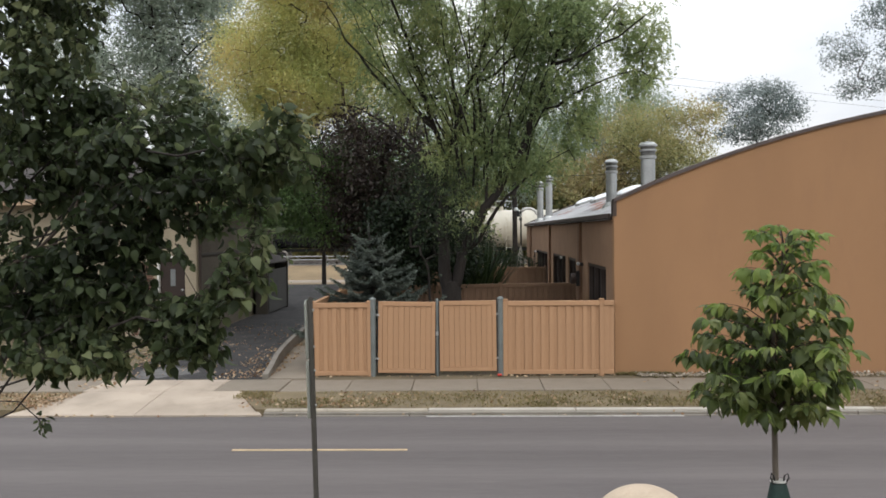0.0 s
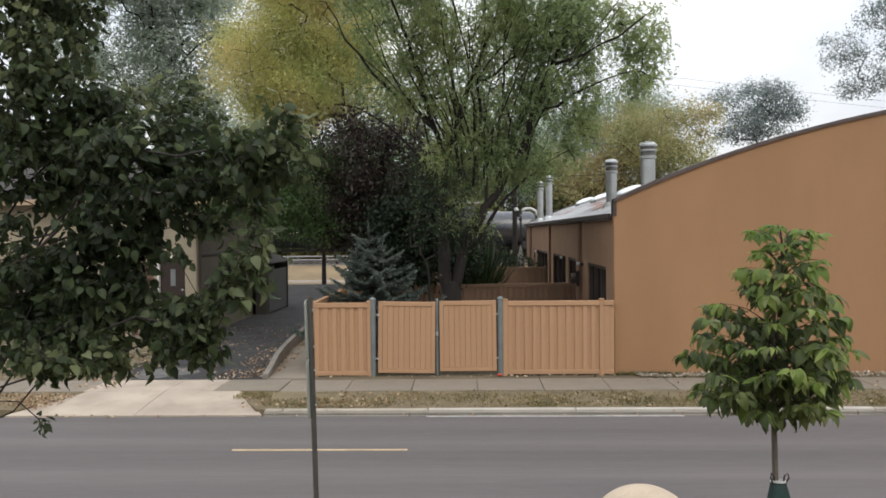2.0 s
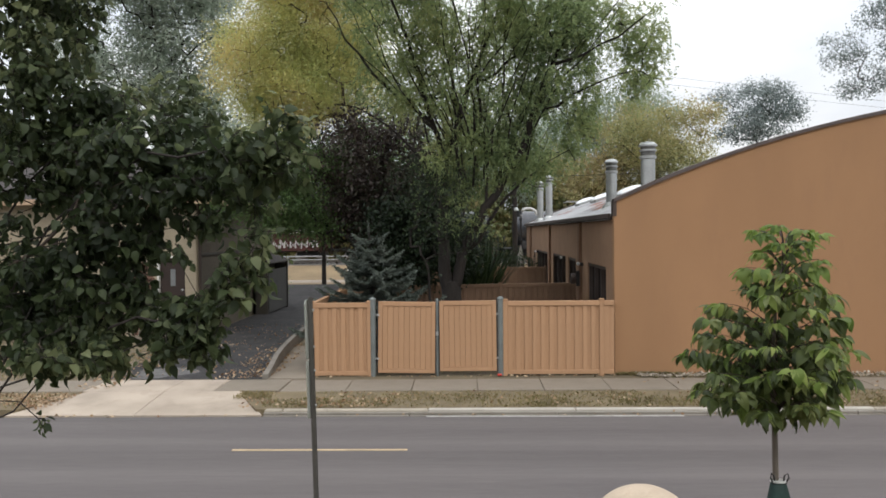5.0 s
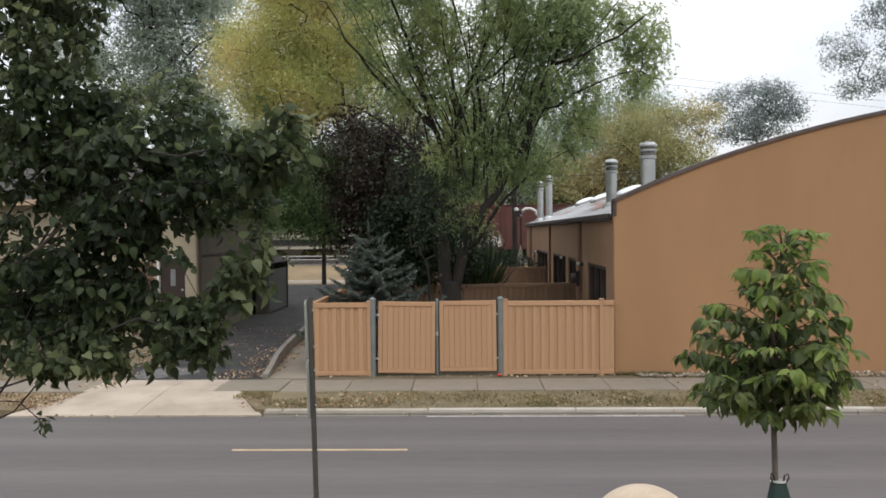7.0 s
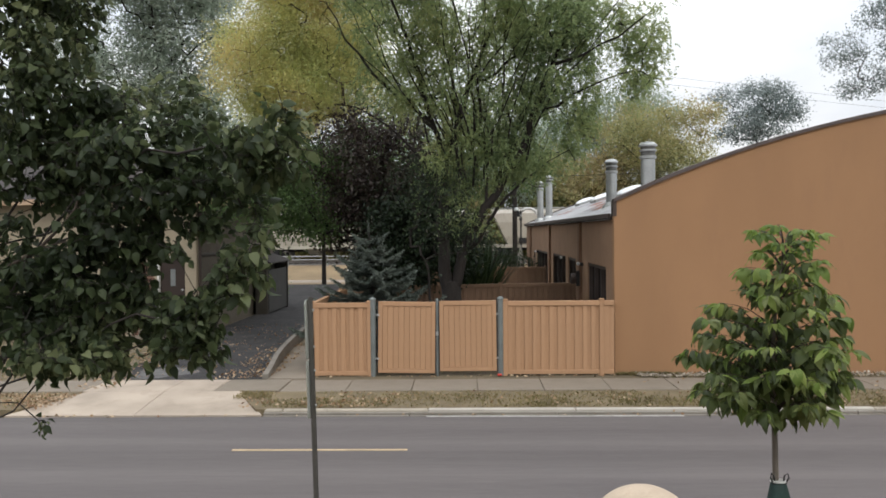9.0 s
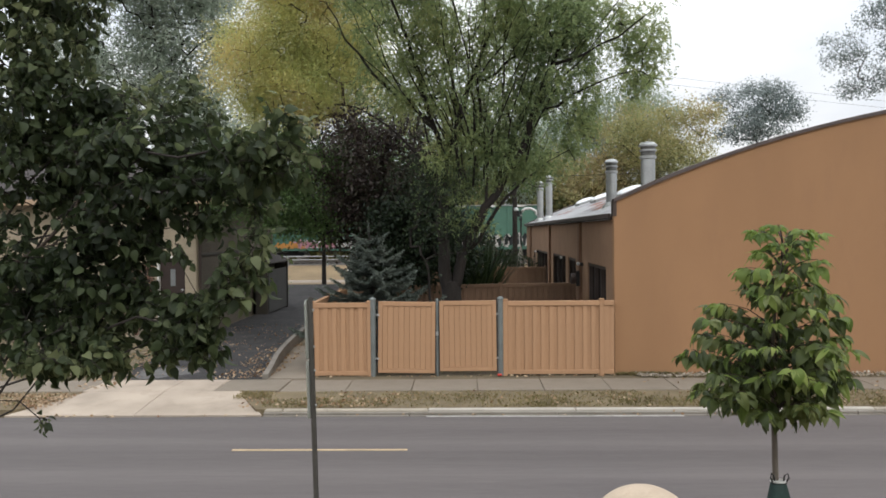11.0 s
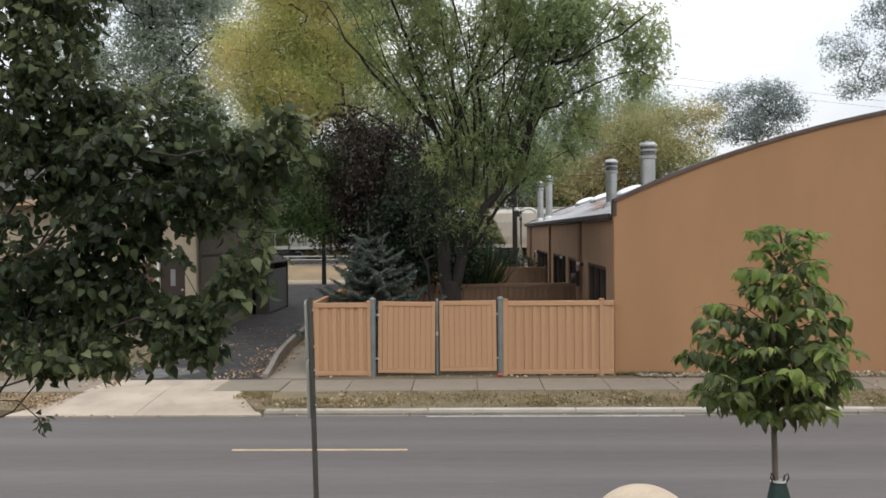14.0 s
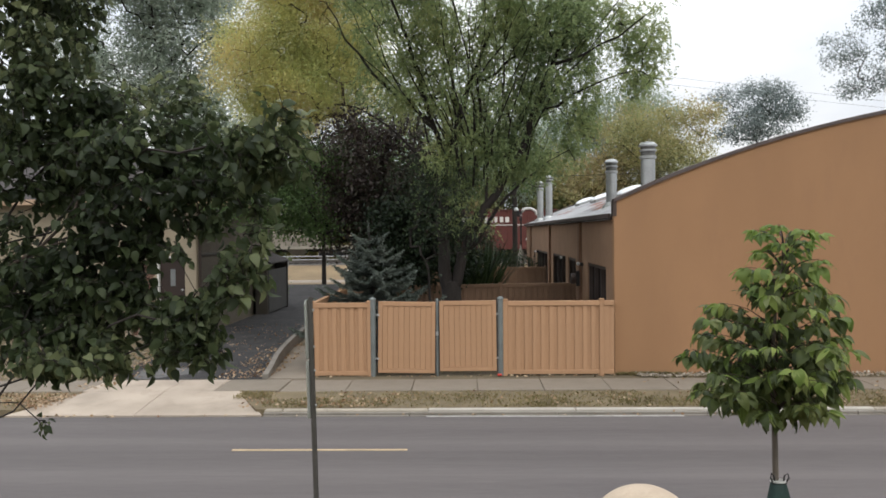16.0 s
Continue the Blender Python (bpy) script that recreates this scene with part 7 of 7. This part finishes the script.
def hopper_car(label, mat, length, dark_foot=False):
    """A covered hopper: bowed sides, roof walk, sloped end sheets and open end frames."""
    c = thing("hopper_car", label, "railway car", (0, TY, TZ), "goods train cars")
    half = length / 2
    running_gear(c, half, 1.0)
    # cross-section in y, z; ends slope inwards below
    sec = [(-1.45, 1.25), (-1.58, 1.9), (-1.6, 3.1), (-1.45, 3.85), (-0.9, 4.15), (0, 4.22), (0.9, 4.15), (1.45, 3.85), (1.6, 3.1), (1.58, 1.9), (1.45, 1.25)]
    k = len(sec)
    reach = [half - 2.3 + (z - 1.25) / 2.97 * 1.4 for y, z in sec]
    v = [(-r, y, z) for (y, z), r in zip(sec, reach)] + [(r, y, z) for (y, z), r in zip(sec, reach)]
    part("body", Shape().add(v, [(i, i + 1, k + i + 1, k + i) for i in range(k - 1)] + [(k - 1, 0, k, 2 * k - 1), tuple(range(k)), tuple(range(2 * k - 1, k - 1, -1))]), mat, c)
    part("roof_walk", Shape().box(-half + 0.9, -0.4, 4.28, half - 0.9, 0.4, 4.33), GALVANISED, c)
    for i in range(5):
        x = (i - 2) * (length - 4) / 5
        part("hatch", Shape().box(x - 0.55, -0.35, 4.2, x + 0.55, 0.35, 4.36, 0.03), mat, c)
    for s in (-1, 1):
        part("side_sill", Shape().box(-half + 0.2, s * 1.52 - 0.06, 0.98, half - 0.2, s * 1.52 + 0.06, 1.24, 0.02), mat, c)
        for q in (-half + 0.3, half - 0.3):
            part("end_post", Shape().box(q - 0.06, s * 1.5 - 0.06, 1.0, q + 0.06, s * 1.5 + 0.05, 3.9, 0.01), mat, c)
            part("end_brace", Shape().tube([(q, s * 1.45, 3.8), (q - math.copysign(1.5, q), s * 1.45, 3.75)], 0.04, 6), mat, c)
    for q in (-half + 0.35, half - 0.35):
        part("end_platform", Shape().box(q - 0.35, -1.5, 0.98, q + 0.35, 1.5, 1.04, 0.01), DARK_METAL, c)
        ladder(c, q, -1.56, 1.0, 4.1, mat)
    for x in (-half * 0.45, 0, half * 0.45):
        part("outlet", Shape().add([(x - 1.2, -1.2, 1.2), (x + 1.2, -1.2, 1.2), (x + 1.2, 1.2, 1.2), (x - 1.2, 1.2, 1.2), (x - 0.4, -0.4, 0.5), (x + 0.4, -0.4, 0.5), (x + 0.4, 0.4, 0.5), (x - 0.4, 0.4, 0.5)], [(0, 1, 5, 4), (1, 2, 6, 5), (2, 3, 7, 6), (3, 0, 4, 7), (4, 5, 6, 7)]), mat, c)
    if dark_foot:
        part("lower_band", Shape().box(-half + 3.2, -1.625, 1.35, half - 3.2, -1.605, 1.8), DARK_METAL, c)
    return c


def box_car(label, mat, length, height=4.4, rib=0.9, louvre=False):
    c = thing("box_car", label, "railway car", (0, TY, TZ), "goods train cars")
    half = length / 2
    running_gear(c, half, 1.0)
    e = half - 0.35
    part("body", Shape().box(-e, -1.5, 1.0, e, 1.5, height, 0.05), mat, c)
    part("roof", Shape().prism([(-e, height - 0.02), (-e, height + 0.06), (e, height + 0.06), (e, height - 0.02)], -1.58, 1.58), GALVANISED if louvre else mat, c)
    n = int(2 * e / rib)
    rm = Shape().box(-0.06, -1.56, 1.05, 0.06, -1.498, height - 0.06, 0.02).mesh("rib", mat)
    for i in range(n):
        x = -e + (i + 0.5) * 2 * e / n
        if not (-3.7 if louvre else -1.6) < x < (2.8 if louvre else 1.6):
            part("rib", rm, mat, c, at=(x, 0, 0))
    a, z = (-3.5, 2.6) if louvre else (-1.5, 1.5)
    d = part("door", Shape().box(a, -1.57, 1.1, z, -1.5, height - 0.15, 0.02), mat, c)
    if louvre:
        lm = Shape().box(a + 0.05, -1.62, 0, z - 0.05, -1.565, 0.07, 0.01).mesh("slat", mat)
        for i in range(18):
            part("slat", lm, mat, d, at=(0, 0, 1.25 + i * 0.165))
    part("door_bar", Shape().tube([(-0.9, -1.62, 1.1), (-0.9, -1.62, height - 0.2)], 0.03, 6), mat, d)
    part("side_sill", Shape().box(-e, -1.54, 0.85, e, -1.5, 1.06, 0.01), mat, c)
    for q in (-e + 0.3, e - 0.3):
        ladder(c, q, -1.56, 0.8, height - 0.1, mat)
    return c


SPEED = 12.7  # metres a second
X_SEE = 3.05  # where the cars are seen between tree and roof


def train():
    """The cars, each with the moments at which its two ends pass X_SEE."""
    rows = []

    def put(c, t0, t1):
        rows.append((c, X_SEE - SPEED * (t0 + t1) / 2))

    def span(t0, t1):
        return SPEED * (t1 - t0)

    put(tank_car("black railway tank car", CAR_BLACK, span(-3.05, -1.75)), -3.0, -1.8)
    put(tank_car("black railway tank car", CAR_BLACK, span(-1.75, -0.6)), -1.75, -0.6)
    w = tank_car("cream railway tank car with dark lettering", CAR_WHITE, span(-0.55, 0.62), 1.55, GRAFFITI_DARK, -2.9)
    put(w, -0.55, 0.62)
    put(tank_car("dark blue-black railway tank car", CAR_BLACK, span(0.64, 1.68), 1.5), 0.64, 1.68)
    put(tank_car("dark blue-black railway tank car", CAR_BLACK, span(1.7, 2.74), 1.5), 1.7, 2.74)
    put(tank_car("green-black railway tank car with white lettering", CAR_GREEN_BLACK, span(2.76, 3.94), 1.5, WHITE_PAINT, -2.6), 2.76, 3.94)
    put(tank_car("black railway tank car", CAR_BLACK, span(3.96, 5.0)), 3.96, 5.0)
    put(tank_car("black railway tank car", CAR_BLACK, span(5.02, 6.1)), 5.02, 6.1)
    b = box_car("maroon railway boxcar with pale graffiti", CAR_MAROON, span(6.13, 7.6), 4.5)
    scrawl(b, -8.0, -2.0, 1.05, 2.1, -1.57, GRAFFITI, 5, 12, 0.14)
    scrawl(b, 2.6, 8.2, 1.05, 1.8, -1.57, GRAFFITI, 6, 12, 0.08)
    marks(b, 1.8, 2.3, -1.565, 0.16, 0.3, 30, WHITE_PAINT, 3)
    put(b, 6.13, 7.6)
    put(hopper_car("beige covered hopper car with a dark lower band", CAR_BEIGE, span(7.65, 9.15), True), 7.65, 9.15)
    put(hopper_car("pale covered hopper car", CAR_WHITE, span(9.18, 10.66)), 9.18, 10.66)
    g = box_car("green railway boxcar with louvred door and graffiti", CAR_GREEN, span(10.72, 12.56), 4.5, 1.1, True)
    scrawl(g, 2.9, 10.8, 1.05, 2.3, -1.565, GRAFFITI, 7, 10, 0.2)
    scrawl(g, 2.9, 10.8, 1.1, 2.2, -1.575, GRAFFITI_DARK, 8, 16, 0.11)
    scrawl(g, -8.4, -4.2, 1.05, 2.0, -1.565, GRAFFITI, 9, 8, 0.16)
    scrawl(g, -9.5, -6.0, 1.05, 1.7, -1.57, GRAFFITI_PINK, 10, 6, 0.16)
    scrawl(g, -10.8, -8.6, 1.05, 1.5, -1.57, GRAFFITI_GOLD, 11, 4, 0.2)
    ring = Shape()
    ring.lathe([(0.5, -1.585), (0.5, -1.562), (0.66, -1.562), (0.66, -1.585)], (-8.4, 0, 3.2), 28, "y")
    ring.f = [q for q in ring.f if len(q) == 4]
    part("round_mark", ring, WHITE_PAINT, g)
    part("round_mark", Shape().box(-8.5, -1.585, 2.85, -8.3, -1.562, 3.5).box(-8.68, -1.584, 3.1, -8.12, -1.561, 3.28), WHITE_PAINT, g)
    for i in range(9):
        part("vent_cap", Shape().box(-9.6 + 2.4 * i - 0.3, -1.62, 4.38, -9.6 + 2.4 * i + 0.3, -1.5, 4.5, 0.02), WHITE_PAINT, g)
    put(g, 10.72, 12.56)
    put(hopper_car("beige covered hopper car", CAR_BEIGE, span(12.6, 14.16)), 12.6, 14.16)
    h = hopper_car("pale grey covered hopper car with blue graffiti", CAR_PALE, span(14.18, 15.58))
    scrawl(h, -2.6, 0.7, 1.3, 2.3, -1.6, GRAFFITI_BLUE, 12, 9, 0.16)
    scrawl(h, -4.1, -2.8, 1.3, 2.2, -1.6, GRAFFITI_PINK, 13, 5, 0.12)
    marks(h, -6.0, 2.5, -1.61, 0.14, 0.3, 7, GRAFFITI_DARK, 4)
    put(h, 14.18, 15.58)
    r = box_car("red railway hopper with white lettering", CAR_RED, span(15.62, 16.95), 4.1, 1.5)
    marks(r, 0.2, 3.1, -1.565, 0.3, 0.45, 9, WHITE_PAINT, 5)
    marks(r, 5.5, 1.6, -1.565, 0.12, 0.2, 6, WHITE_PAINT, 6)
    part("stripe", Shape().box(1.8, -1.575, 2.84, 6.2, -1.56, 2.91), WHITE_PAINT, r)
    put(r, 15.62, 16.95)
    put(hopper_car("beige covered hopper car", CAR_BEIGE, span(16.98, 18.4)), 16.98, 18.4)
    put(tank_car("black railway tank car", CAR_BLACK, span(18.43, 19.6)), 18.43, 19.6)
    return rows


TRAIN = train()

def motions():
    for c, x in TRAIN:
        walk(c, [(t, pose(x + SPEED * t, TY, TZ)) for t in (0, 4, 8, 12, 16)])
    for i, b in enumerate(BOUGHS):
        x, y, z = b.matrix_basis.translation
        rows = []
        for k in range(33):
            t = k * 0.5
            gust = 0.08 + 0.92 * min(1, max(0, (t - 4.0) / 2.0))
            a = gust * (0.3 * math.sin(1.9 * t + i * 1.3) + 0.18 * math.sin(3.7 * t + i * 2.1))
            c = gust * (0.26 * math.sin(1.5 * t + i * 0.7 + 1) + 0.14 * math.sin(4.3 * t + i))
            rows.append((t, pose(x, y, z, c, a, 0.5 * c)))
        walk(b, rows)
    rows = []
    for k in range(33):
        t = k * 0.5
        rows.append((t, pose(3.43, 9.8, -0.06, 0.12 * math.sin(2.1 * t + 0.5), 0.18 * math.sin(1.7 * t) + 0.08 * math.sin(4.1 * t + 1), 0.6 * math.sin(1.3 * t))))
    walk(SAPLING, rows)


motions()
